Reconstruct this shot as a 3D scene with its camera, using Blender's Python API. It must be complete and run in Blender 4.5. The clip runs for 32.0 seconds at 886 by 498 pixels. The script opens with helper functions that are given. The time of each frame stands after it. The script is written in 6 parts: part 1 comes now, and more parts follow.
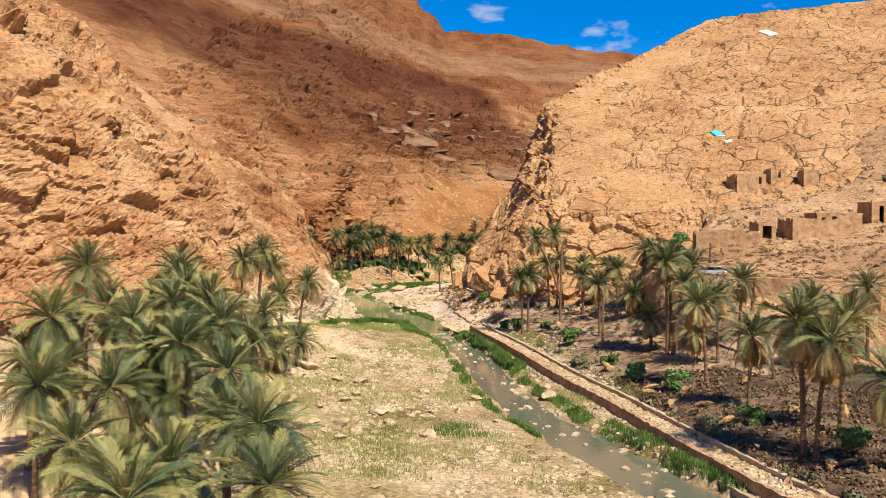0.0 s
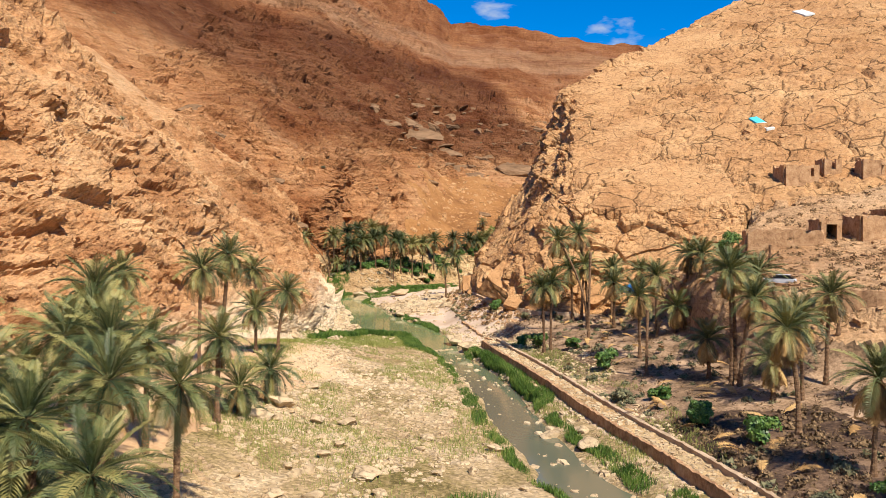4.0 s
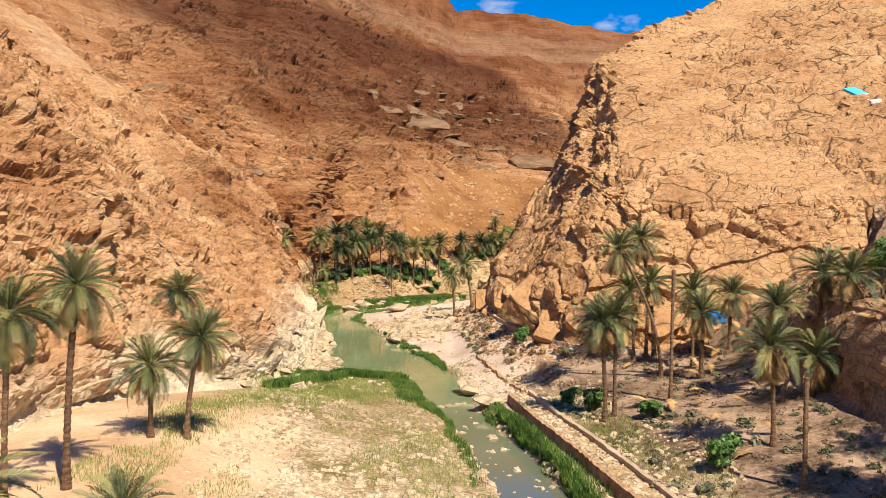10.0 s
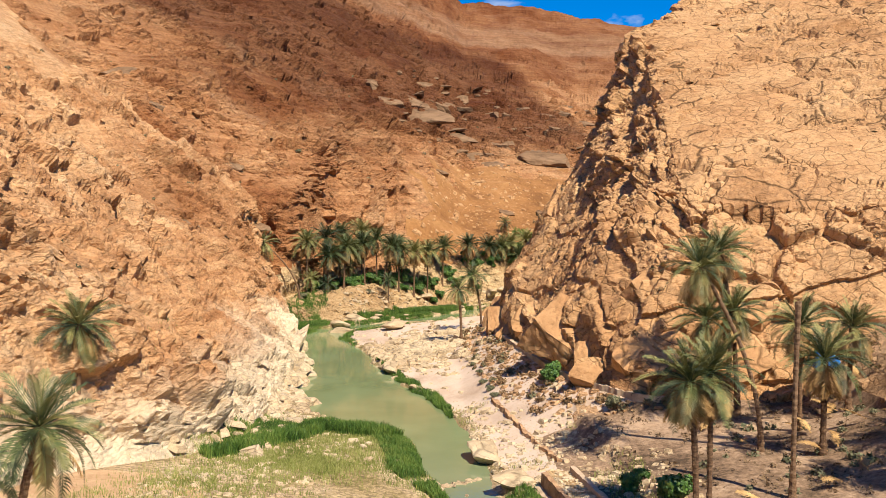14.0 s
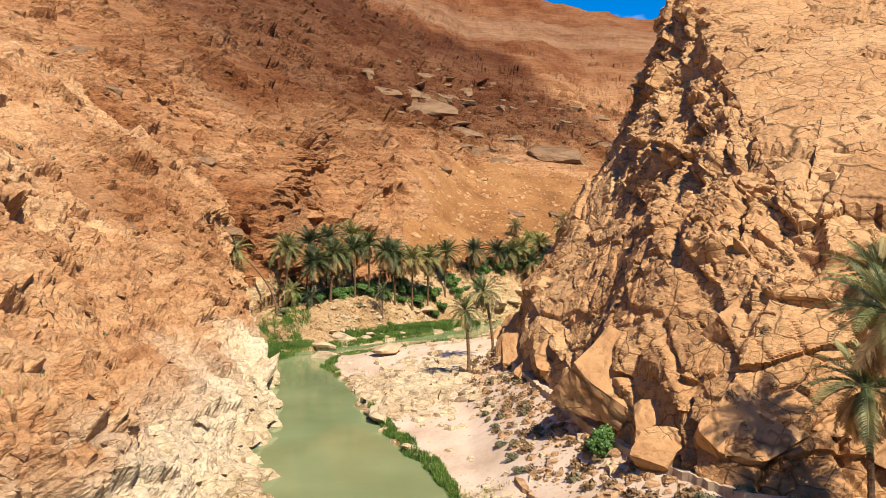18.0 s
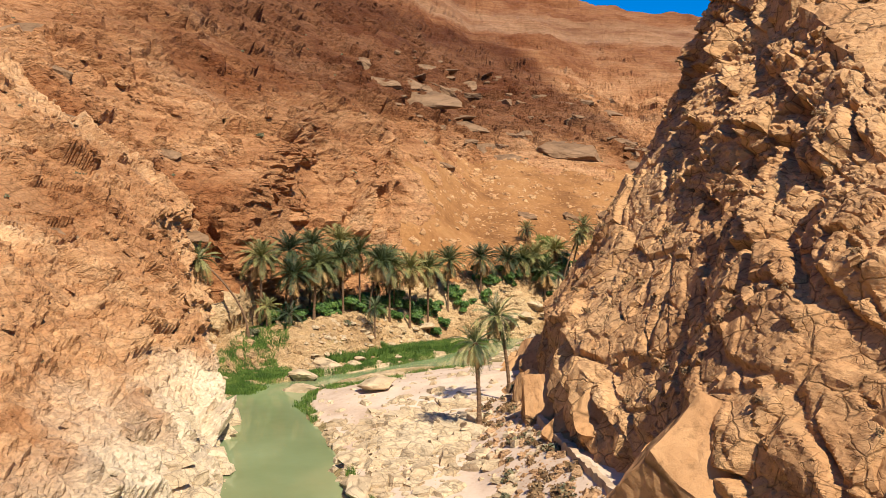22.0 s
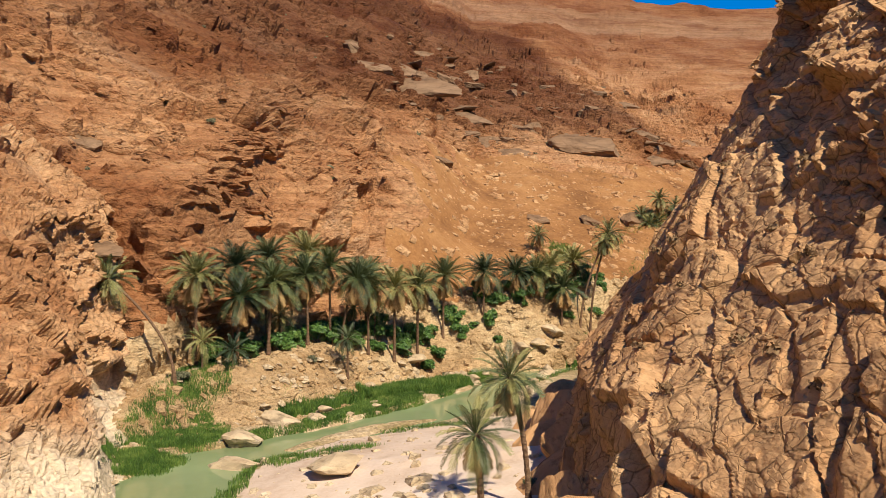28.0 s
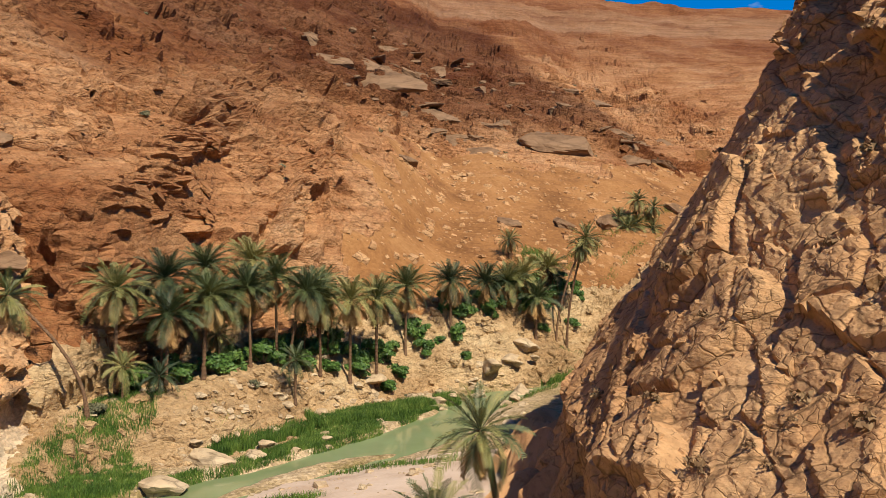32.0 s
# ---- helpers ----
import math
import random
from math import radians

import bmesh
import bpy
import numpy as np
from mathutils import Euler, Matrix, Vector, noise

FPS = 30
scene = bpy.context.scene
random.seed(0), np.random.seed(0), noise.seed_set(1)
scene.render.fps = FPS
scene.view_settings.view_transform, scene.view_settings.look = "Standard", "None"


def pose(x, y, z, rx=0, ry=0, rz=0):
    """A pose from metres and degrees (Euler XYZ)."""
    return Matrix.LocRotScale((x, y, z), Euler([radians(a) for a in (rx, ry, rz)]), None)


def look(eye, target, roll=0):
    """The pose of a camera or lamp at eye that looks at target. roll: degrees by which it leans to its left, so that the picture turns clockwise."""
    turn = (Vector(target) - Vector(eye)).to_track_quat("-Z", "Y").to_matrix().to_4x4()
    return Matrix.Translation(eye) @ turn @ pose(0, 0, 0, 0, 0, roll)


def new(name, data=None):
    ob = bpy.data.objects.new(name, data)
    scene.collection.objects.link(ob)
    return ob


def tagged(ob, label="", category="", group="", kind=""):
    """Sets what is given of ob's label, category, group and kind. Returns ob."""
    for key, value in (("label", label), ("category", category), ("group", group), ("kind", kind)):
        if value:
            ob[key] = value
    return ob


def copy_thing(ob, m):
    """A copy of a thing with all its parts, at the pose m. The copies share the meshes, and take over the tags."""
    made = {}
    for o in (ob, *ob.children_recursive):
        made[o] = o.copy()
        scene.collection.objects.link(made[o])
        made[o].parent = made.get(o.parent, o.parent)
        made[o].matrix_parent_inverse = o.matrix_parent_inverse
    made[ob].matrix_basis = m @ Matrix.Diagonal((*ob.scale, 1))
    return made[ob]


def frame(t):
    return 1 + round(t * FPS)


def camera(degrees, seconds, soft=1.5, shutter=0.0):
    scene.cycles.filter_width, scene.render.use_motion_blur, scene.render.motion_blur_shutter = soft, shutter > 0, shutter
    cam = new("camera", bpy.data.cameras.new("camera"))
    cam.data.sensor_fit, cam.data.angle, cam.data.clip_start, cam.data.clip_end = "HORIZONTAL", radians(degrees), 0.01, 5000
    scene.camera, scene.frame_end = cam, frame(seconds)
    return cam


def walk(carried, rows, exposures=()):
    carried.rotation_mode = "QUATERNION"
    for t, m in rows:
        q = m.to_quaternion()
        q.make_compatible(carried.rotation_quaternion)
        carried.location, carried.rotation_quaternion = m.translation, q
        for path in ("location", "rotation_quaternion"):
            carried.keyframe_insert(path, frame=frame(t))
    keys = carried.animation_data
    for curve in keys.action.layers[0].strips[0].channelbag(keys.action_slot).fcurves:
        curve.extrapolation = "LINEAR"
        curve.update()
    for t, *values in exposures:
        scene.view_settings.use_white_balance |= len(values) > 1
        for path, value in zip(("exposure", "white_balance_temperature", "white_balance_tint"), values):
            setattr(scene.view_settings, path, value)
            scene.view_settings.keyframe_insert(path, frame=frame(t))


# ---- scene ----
cam = camera(54.9, 32.0, soft=0.6)
METRES, EYE, TILT, LEAN, TURN = 200.0, 21.6, 0.0, 0.0, 0.0
ROWS = [
    (0.0, 0.0, 0.0, 0.0, 0.01, -1.3, -0.45),
    (0.5, -0.0002, 0.014, 0.0001, 0.07, -1.32, -0.45),
    (1.0, -0.0005, 0.0284, 0.0001, 0.11, -1.33, -0.42),
    (1.5, -0.0008, 0.0431, 0.0003, 0.15, -1.34, -0.41),
    (2.0, -0.0011, 0.0579, 0.0004, 0.19, -1.37, -0.4),
    (2.5, -0.0014, 0.0729, 0.0007, 0.22, -1.4, -0.41),
    (3.0, -0.0016, 0.0883, 0.0009, 0.26, -1.42, -0.41),
    (3.5, -0.0017, 0.1044, 0.0012, 0.31, -1.44, -0.42),
    (5.5, -0.0026, 0.1741, 0.0025, 0.42, -1.56, -0.4),
    (6.0, -0.0029, 0.1927, 0.0029, 0.46, -1.58, -0.43),
    (6.5, -0.0031, 0.2115, 0.003, 0.49, -1.58, -0.4),
    (7.0, -0.0035, 0.2304, 0.0034, 0.52, -1.6, -0.39),
    (7.5, -0.0037, 0.2493, 0.0037, 0.55, -1.61, -0.4),
    (8.0, -0.0041, 0.2683, 0.004, 0.58, -1.62, -0.41),
    (8.5, -0.0044, 0.2873, 0.0043, 0.61, -1.63, -0.39),
    (9.0, -0.0047, 0.3067, 0.0045, 0.63, -1.63, -0.39),
    (9.5, -0.0053, 0.3259, 0.0047, 0.66, -1.62, -0.43),
    (10.0, -0.0057, 0.3448, 0.0051, 0.69, -1.62, -0.42),
    (10.5, -0.0064, 0.3637, 0.0053, 0.71, -1.62, -0.45),
    (11.0, -0.007, 0.3824, 0.0057, 0.74, -1.62, -0.47),
    (11.5, -0.0074, 0.4009, 0.0061, 0.77, -1.62, -0.49),
    (12.0, -0.0079, 0.4196, 0.0065, 0.78, -1.62, -0.47),
    (12.5, -0.008, 0.4387, 0.0069, 0.83, -1.62, -0.48),
    (13.0, -0.0084, 0.4576, 0.0072, 0.87, -1.62, -0.51),
    (13.5, -0.0088, 0.4765, 0.0077, 0.88, -1.63, -0.53),
    (14.0, -0.0092, 0.4955, 0.008, 0.9, -1.62, -0.54),
    (14.5, -0.0096, 0.5144, 0.0084, 0.92, -1.62, -0.56),
    (16.5, -0.011, 0.5892, 0.0101, 0.98, -1.63, -0.56),
    (17.0, -0.0113, 0.6079, 0.0105, 1.01, -1.63, -0.57),
    (17.5, -0.0117, 0.6265, 0.0109, 1.03, -1.62, -0.59),
    (18.0, -0.0122, 0.6446, 0.0113, 1.04, -1.62, -0.56),
    (18.5, -0.0125, 0.6623, 0.0119, 1.06, -1.62, -0.57),
    (19.0, -0.013, 0.6796, 0.0122, 1.07, -1.6, -0.57),
    (19.5, -0.0135, 0.6964, 0.0125, 1.08, -1.58, -0.57),
    (20.0, -0.0138, 0.7132, 0.0128, 1.11, -1.58, -0.59),
    (20.5, -0.0141, 0.7298, 0.0131, 1.16, -1.57, -0.61),
    (21.0, -0.0145, 0.7464, 0.0136, 1.16, -1.56, -0.59),
    (21.5, -0.0149, 0.763, 0.0142, 1.17, -1.56, -0.59),
    (22.0, -0.0151, 0.7797, 0.0145, 1.18, -1.55, -0.57),
    (22.5, -0.015, 0.796, 0.015, 1.2, -1.54, -0.56),
    (23.0, -0.0148, 0.8119, 0.0154, 1.2, -1.55, -0.57),
    (23.5, -0.0146, 0.8275, 0.0157, 1.2, -1.55, -0.58),
    (24.0, -0.0144, 0.8429, 0.0161, 1.22, -1.53, -0.59),
    (24.5, -0.0142, 0.8581, 0.0165, 1.24, -1.53, -0.59),
    (25.0, -0.0141, 0.8731, 0.0169, 1.26, -1.53, -0.57),
    (25.5, -0.0137, 0.8881, 0.0174, 1.28, -1.54, -0.55),
    (27.5, -0.0118, 0.9461, 0.019, 1.29, -1.5, -0.48),
    (28.0, -0.0117, 0.958, 0.0197, 1.31, -1.49, -0.53),
    (28.5, -0.0105, 0.9695, 0.02, 0.84, -1.46, -0.52),
    (29.0, -0.0097, 0.9808, 0.0203, -0.28, -1.45, -0.39),
    (29.5, -0.0093, 0.99, 0.0208, -0.37, -1.43, -0.38),
    (30.0, -0.0089, 0.9994, 0.0213, -0.47, -1.41, -0.41),
    (31.0, -0.0084, 1.0155, 0.022, -0.62, -1.40, -0.41),
    (32.0, -0.008, 1.031, 0.0226, -0.78, -1.39, -0.41),
]
walk(cam, [(t, pose(0, 0, EYE, TILT, LEAN, TURN) @ pose(METRES * x, METRES * y, METRES * z, 90 + pitch, roll, yaw)) for t, x, y, z, yaw, pitch, roll in ROWS],
     [(0.0, 0.66), (12.0, 0.70), (19.0, 0.72), (22.0, 0.68), (25.0, 0.58), (28.5, 0.50), (32.0, 0.42)])

# ---- world, sun ----
SUN = Vector((0.33, -0.54, 0.80)).normalized()
world = bpy.data.worlds.new("sky")
scene.world = world
world.use_nodes = True
wn, wl = world.node_tree.nodes, world.node_tree.links
wn.clear()
w_out, w_bg, w_sky = wn.new("ShaderNodeOutputWorld"), wn.new("ShaderNodeBackground"), wn.new("ShaderNodeTexSky")
w_sky.sky_type, w_sky.sun_disc = "NISHITA", False
w_sky.sun_elevation, w_sky.sun_rotation = math.asin(SUN.z), math.atan2(SUN.x, SUN.y)
w_sky.altitude, w_sky.air_density, w_sky.dust_density, w_sky.ozone_density = 600, 1.0, 0.15, 3.0
w_bg.inputs["Strength"].default_value = 0.05
w_co, w_map, w_noise, w_ramp, w_mix = (wn.new("ShaderNodeTexCoord"), wn.new("ShaderNodeMapping"), wn.new("ShaderNodeTexNoise"),
                                       wn.new("ShaderNodeValToRGB"), wn.new("ShaderNodeMixRGB"))
w_map.inputs["Scale"].default_value = (5.0, 5.0, 13.0)
w_map.inputs["Location"].default_value = (0.4, 0.0, 2.3)
w_noise.inputs["Scale"].default_value, w_noise.inputs["Detail"].default_value = 2.2, 6.0
w_ramp.color_ramp.elements[0].position, w_ramp.color_ramp.elements[1].position = 0.60, 0.76
w_mix.inputs["Color2"].default_value = (9.0, 9.4, 10.0, 1)
w_hue = wn.new("ShaderNodeHueSaturation")
w_hue.inputs["Saturation"].default_value, w_hue.inputs["Value"].default_value, w_hue.inputs["Hue"].default_value = 1.6, 1.85, 0.512
wl.new(w_co.outputs["Generated"], w_map.inputs["Vector"])
wl.new(w_map.outputs["Vector"], w_noise.inputs["Vector"])
wl.new(w_noise.outputs["Fac"], w_ramp.inputs["Fac"])
wl.new(w_ramp.outputs["Color"], w_mix.inputs["Fac"])
wl.new(w_sky.outputs["Color"], w_hue.inputs["Color"])
wl.new(w_hue.outputs["Color"], w_mix.inputs["Color1"])
wl.new(w_mix.outputs["Color"], w_bg.inputs["Color"])
wl.new(w_bg.outputs["Background"], w_out.inputs["Surface"])
sun = new("sun", bpy.data.lights.new("sun", "SUN"))
sun.data.energy, sun.data.angle, sun.data.color = 5.0, radians(0.5), (1.0, 0.89, 0.74)
sun.matrix_basis = look((0, 0, 300), Vector((0, 0, 300)) - SUN)


# ---- materials ----
def material(name, stops, scale=1.0, detail=8.0, rough=0.9, bump=0.3, bump_scale=4.0, dist=0.2, stretch=(1, 1, 1), spec=0.2, per_object=0.0,
             island=0.0, fine=0.25, space="Object"):
    """A principled material: a colour ramp over noise at two scales, and bump. stops: (position, colour)."""
    m = bpy.data.materials.new(name)
    m.use_nodes = True
    n, l = m.node_tree.nodes, m.node_tree.links
    b = n["Principled BSDF"]
    b.inputs["Roughness"].default_value = rough
    b.inputs["Specular IOR Level"].default_value = spec
    co, mp = n.new("ShaderNodeTexCoord"), n.new("ShaderNodeMapping")
    mp.inputs["Scale"].default_value = stretch
    l.new(co.outputs[space], mp.inputs["Vector"])
    big, small = n.new("ShaderNodeTexNoise"), n.new("ShaderNodeTexNoise")
    big.inputs["Scale"].default_value, big.inputs["Detail"].default_value, big.inputs["Roughness"].default_value = scale, detail, 0.62
    small.inputs["Scale"].default_value, small.inputs["Detail"].default_value, small.inputs["Roughness"].default_value = bump_scale, 8, 0.65
    l.new(mp.outputs["Vector"], big.inputs["Vector"])
    l.new(mp.outputs["Vector"], small.inputs["Vector"])
    blend = n.new("ShaderNodeMath")
    blend.operation = "MULTIPLY_ADD"
    l.new(small.outputs["Fac"], blend.inputs[0])
    blend.inputs[1].default_value = fine
    l.new(big.outputs["Fac"], blend.inputs[2])
    shift = n.new("ShaderNodeMath")
    shift.operation = "SUBTRACT"
    l.new(blend.outputs[0], shift.inputs[0])
    shift.inputs[1].default_value = fine * 0.5
    ramp = n.new("ShaderNodeValToRGB")
    el = ramp.color_ramp.elements
    while len(el) < len(stops):
        el.new(0.5)
    for e, (p, c) in zip(el, stops):
        e.position, e.color = p, (*c, 1)
    last = shift.outputs[0]
    if per_object or island:
        if per_object:
            info = n.new("ShaderNodeObjectInfo").outputs["Random"]
        else:
            info = n.new("ShaderNodeNewGeometry").outputs["Random Per Island"]
        add = n.new("ShaderNodeMath")
        add.operation = "MULTIPLY_ADD"
        l.new(info, add.inputs[0])
        add.inputs[1].default_value = per_object or island
        l.new(last, add.inputs[2])
        sub = n.new("ShaderNodeMath")
        sub.operation = "SUBTRACT"
        l.new(add.outputs[0], sub.inputs[0])
        sub.inputs[1].default_value = (per_object or island) / 2
        last = sub.outputs[0]
    l.new(last, ramp.inputs["Fac"])
    l.new(ramp.outputs["Color"], b.inputs["Base Color"])
    if bump:
        bp = n.new("ShaderNodeBump")
        bp.inputs["Strength"].default_value, bp.inputs["Distance"].default_value = bump, dist
        l.new(small.outputs["Fac"], bp.inputs["Height"])
        l.new(bp.outputs["Normal"], b.inputs["Normal"])
    return m


def rock_material(name, stops, tint, low=None, low_top=8.0, crack=2.5, crack_width=0.06, strata=0.0, bump=0.7, dist=0.6, scale=0.05, dip=(0, 0, 0), crack_dark=0.45,
                  cloud_shade=None, squash=2.2, joint=0.47, band=None, stain=None, chip=0.5):
    """Weathered rock: colour patches, bedding bands, cracks between blocks, fine relief; bleached below low_top where low is given."""
    m = bpy.data.materials.new(name)
    m.use_nodes = True
    n, l = m.node_tree.nodes, m.node_tree.links
    b = n["Principled BSDF"]
    b.inputs["Roughness"].default_value, b.inputs["Specular IOR Level"].default_value = 0.92, 0.12
    co, mp = n.new("ShaderNodeTexCoord"), n.new("ShaderNodeMapping")
    mp.inputs["Rotation"].default_value = [radians(a) for a in dip]
    l.new(co.outputs["Object"], mp.inputs["Vector"])

    def noise_of(sc, det=8, ro=0.6, stretch=None):
        t = n.new("ShaderNodeTexNoise")
        t.inputs["Scale"].default_value, t.inputs["Detail"].default_value, t.inputs["Roughness"].default_value = sc, det, ro
        if stretch:
            q = n.new("ShaderNodeMapping")
            q.inputs["Scale"].default_value = stretch
            l.new(mp.outputs["Vector"], q.inputs["Vector"])
            l.new(q.outputs["Vector"], t.inputs["Vector"])
        else:
            l.new(mp.outputs["Vector"], t.inputs["Vector"])
        return t.outputs["Fac"]

    def maths(op, a, c, third=None):
        t = n.new("ShaderNodeMath")
        t.operation = op
        for i, v in enumerate((a, c) if third is None else (a, c, third)):
            if isinstance(v, (int, float)):
                t.inputs[i].default_value = v
            else:
                l.new(v, t.inputs[i])
        return t.outputs[0]

    def mix(kind, fac, a, c):
        t = n.new("ShaderNodeMixRGB")
        t.blend_type = kind
        for key, v in (("Fac", fac), ("Color1", a), ("Color2", c)):
            if isinstance(v, (int, float)):
                t.inputs[key].default_value = v
            elif isinstance(v, tuple):
                t.inputs[key].default_value = (*v, 1)
            else:
                l.new(v, t.inputs[key])
        return t.outputs["Color"]

    def ramp_of(v, pairs):
        t = n.new("ShaderNodeValToRGB")
        el = t.color_ramp.elements
        while len(el) < len(pairs):
            el.new(0.5)
        for e, (p, c) in zip(el, pairs):
            e.position, e.color = p, (*c, 1) if isinstance(c, tuple) else (c, c, c, 1)
        l.new(v, t.inputs["Fac"])
        return t.outputs["Color"]

    patches = noise_of(scale, 9, 0.65)
    grain = noise_of(1.1, 10, 0.7)
    bands = noise_of(0.35, 6, 0.6, (0.12, 0.12, 2.2))
    colour = ramp_of(maths("MULTIPLY_ADD", grain, 0.45, maths("SUBTRACT", patches, 0.22)), stops)
    colour = mix("MULTIPLY", 0.8, colour, ramp_of(noise_of(3.2, 8, 0.75), [(0.36, 0.6), (0.47, 1.0), (0.64, 1.0)]))
    colour = mix("MULTIPLY", strata, colour, ramp_of(bands, [(0.35, tint), (0.6, (1.0, 1.0, 1.0))]))
    # blocks and their joints
    warp = n.new("ShaderNodeTexNoise")
    warp.inputs["Scale"].default_value, warp.inputs["Detail"].default_value = 0.5, 4
    l.new(mp.outputs["Vector"], warp.inputs["Vector"])
    warped = n.new("ShaderNodeMixRGB")
    warped.blend_type, warped.inputs["Fac"].default_value = "ADD", 1.6
    l.new(mp.outputs["Vector"], warped.inputs["Color1"])
    l.new(warp.outputs["Color"], warped.inputs["Color2"])
    joints = []
    for size, flat in ((crack, squash), (crack * 0.33, min(1.7, squash))):
        v = n.new("ShaderNodeTexVoronoi")
        v.feature = "DISTANCE_TO_EDGE"
        q = n.new("ShaderNodeMapping")
        q.inputs["Scale"].default_value = (1 / size, 1 / size, flat / size)
        l.new(warped.outputs["Color"], q.inputs["Vector"])
        l.new(q.outputs["Vector"], v.inputs["Vector"])
        v.inputs["Scale"].default_value = 1.0
        joints.append(ramp_of(v.outputs["Distance"], [(0.0, 0.0), (crack_width, 1.0)]))
    open_joint = maths("GREATER_THAN", noise_of(0.12, 3), joint)
    j = mix("MIX", open_joint, (1.0, 1.0, 1.0), joints[0])
    j2 = mix("MIX", maths("MULTIPLY", maths("GREATER_THAN", noise_of(0.3, 3), 0.5), 0.7), (1.0, 1.0, 1.0), joints[1])
    jj = mix("MULTIPLY", 1.0, j, j2)
    colour = mix("MULTIPLY", crack_dark, colour, mix("MIX", 0.15, jj, (0.4, 0.25, 0.15)))
    if stain:
        tone, size, low_cut, high_cut = stain
        colour = mix("MIX", ramp_of(noise_of(size, 7, 0.62), [(low_cut, 0.0), (high_cut, 1.0)]), colour, mix("MULTIPLY", 1.0, colour, tone))
    if cloud_shade:
        # cloud shade painted into rock colour: lower to upper metres of height, ending east
        tone, lower, upper, east = cloud_shade
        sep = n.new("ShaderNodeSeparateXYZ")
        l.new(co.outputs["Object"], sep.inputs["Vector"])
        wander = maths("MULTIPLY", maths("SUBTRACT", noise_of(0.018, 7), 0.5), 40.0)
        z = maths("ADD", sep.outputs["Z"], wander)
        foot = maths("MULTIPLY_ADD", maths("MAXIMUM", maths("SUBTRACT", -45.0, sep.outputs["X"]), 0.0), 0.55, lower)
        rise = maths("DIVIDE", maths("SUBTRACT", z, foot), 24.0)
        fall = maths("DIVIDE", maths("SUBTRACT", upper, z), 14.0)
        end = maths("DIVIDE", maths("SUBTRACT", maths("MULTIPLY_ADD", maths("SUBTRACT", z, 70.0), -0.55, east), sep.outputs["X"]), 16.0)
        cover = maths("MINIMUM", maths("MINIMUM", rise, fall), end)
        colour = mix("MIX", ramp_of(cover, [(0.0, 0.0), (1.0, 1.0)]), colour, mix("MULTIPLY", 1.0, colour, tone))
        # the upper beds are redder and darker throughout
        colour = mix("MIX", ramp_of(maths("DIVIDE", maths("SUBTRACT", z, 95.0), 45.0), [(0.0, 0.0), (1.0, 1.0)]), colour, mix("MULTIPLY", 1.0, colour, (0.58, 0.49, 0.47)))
    if band:
        tone, lower, upper = band
        sep = n.new("ShaderNodeSeparateXYZ")
        l.new(co.outputs["Object"], sep.inputs["Vector"])
        at = maths("DIVIDE", maths("SUBTRACT", maths("ADD", sep.outputs["Z"], maths("MULTIPLY", maths("SUBTRACT", noise_of(0.02, 6), 0.5), 22.0)), lower), upper - lower)
        colour = mix("MIX", ramp_of(at, [(0.0, 0.0), (0.2, 0.4), (0.5, 0.15), (0.75, 0.35), (1.0, 0.0)]), colour, mix("MULTIPLY", 0.6, tone, ramp_of(bands, [(0.35, (0.6, 0.5, 0.42)), (0.6, (1.0, 1.0, 1.0))])))
    if low:
        sep = n.new("ShaderNodeSeparateXYZ")
        l.new(co.outputs["Object"], sep.inputs["Vector"])
        h = maths("ADD", sep.outputs["Z"], maths("MULTIPLY", maths("SUBTRACT", noise_of(0.08, 5), 0.5), 14.0))
        fac = ramp_of(maths("DIVIDE", h, low_top * 1.6), [(0.35, 1.0), (0.8, 0.0)])
        pale = ramp_of(maths("MULTIPLY_ADD", grain, 0.5, maths("SUBTRACT", patches, 0.25)),
                       [(0.3, tuple(c * 0.62 for c in low)), (0.55, low), (0.75, tuple(min(0.8, c * 1.12) for c in low))])
        colour = mix("MIX", fac, colour, mix("MULTIPLY", 0.12, pale, jj))
    fine = noise_of(2.2, 10, 0.72)
    rough_relief = noise_of(0.45, 8, 0.62, (1, 1, 2.5))
    pits = noise_of(6.5, 6, 0.7)
    chips = []
    for size, share in ((1.15, 1.0), (0.42, 0.5)):
        v, q = n.new("ShaderNodeTexVoronoi"), n.new("ShaderNodeMapping")
        q.inputs["Scale"].default_value = (1 / size, 1 / size, 1.7 / size)
        l.new(warped.outputs["Color"], q.inputs["Vector"])
        l.new(q.outputs["Vector"], v.inputs["Vector"])
        v.inputs["Scale"].default_value = 1.0
        tell = n.new("ShaderNodeSeparateXYZ")
        l.new(v.outputs["Color"], tell.inputs["Vector"])
        chips.append(maths("MULTIPLY", maths("SUBTRACT", tell.outputs["X"], maths("MULTIPLY", v.outputs["Distance"], 0.7)), share * chip))
        colour = mix("MULTIPLY", chip, colour, ramp_of(tell.outputs["Y"], [(0.0, 0.72), (0.45, 1.0), (1.0, 1.12)]))
    l.new(colour, b.inputs["Base Color"])
    height = maths("ADD", maths("MULTIPLY_ADD", pits, 0.14, maths("MULTIPLY", fine, 0.4)), maths("ADD", maths("ADD", rough_relief, maths("ADD", chips[0], chips[1])), maths("MULTIPLY", jj, 0.5 * crack_dark)))
    bp = n.new("ShaderNodeBump")
    bp.inputs["Strength"].default_value, bp.inputs["Distance"].default_value = bump, dist
    l.new(height, bp.inputs["Height"])
    l.new(bp.outputs["Normal"], b.inputs["Normal"])
    return m


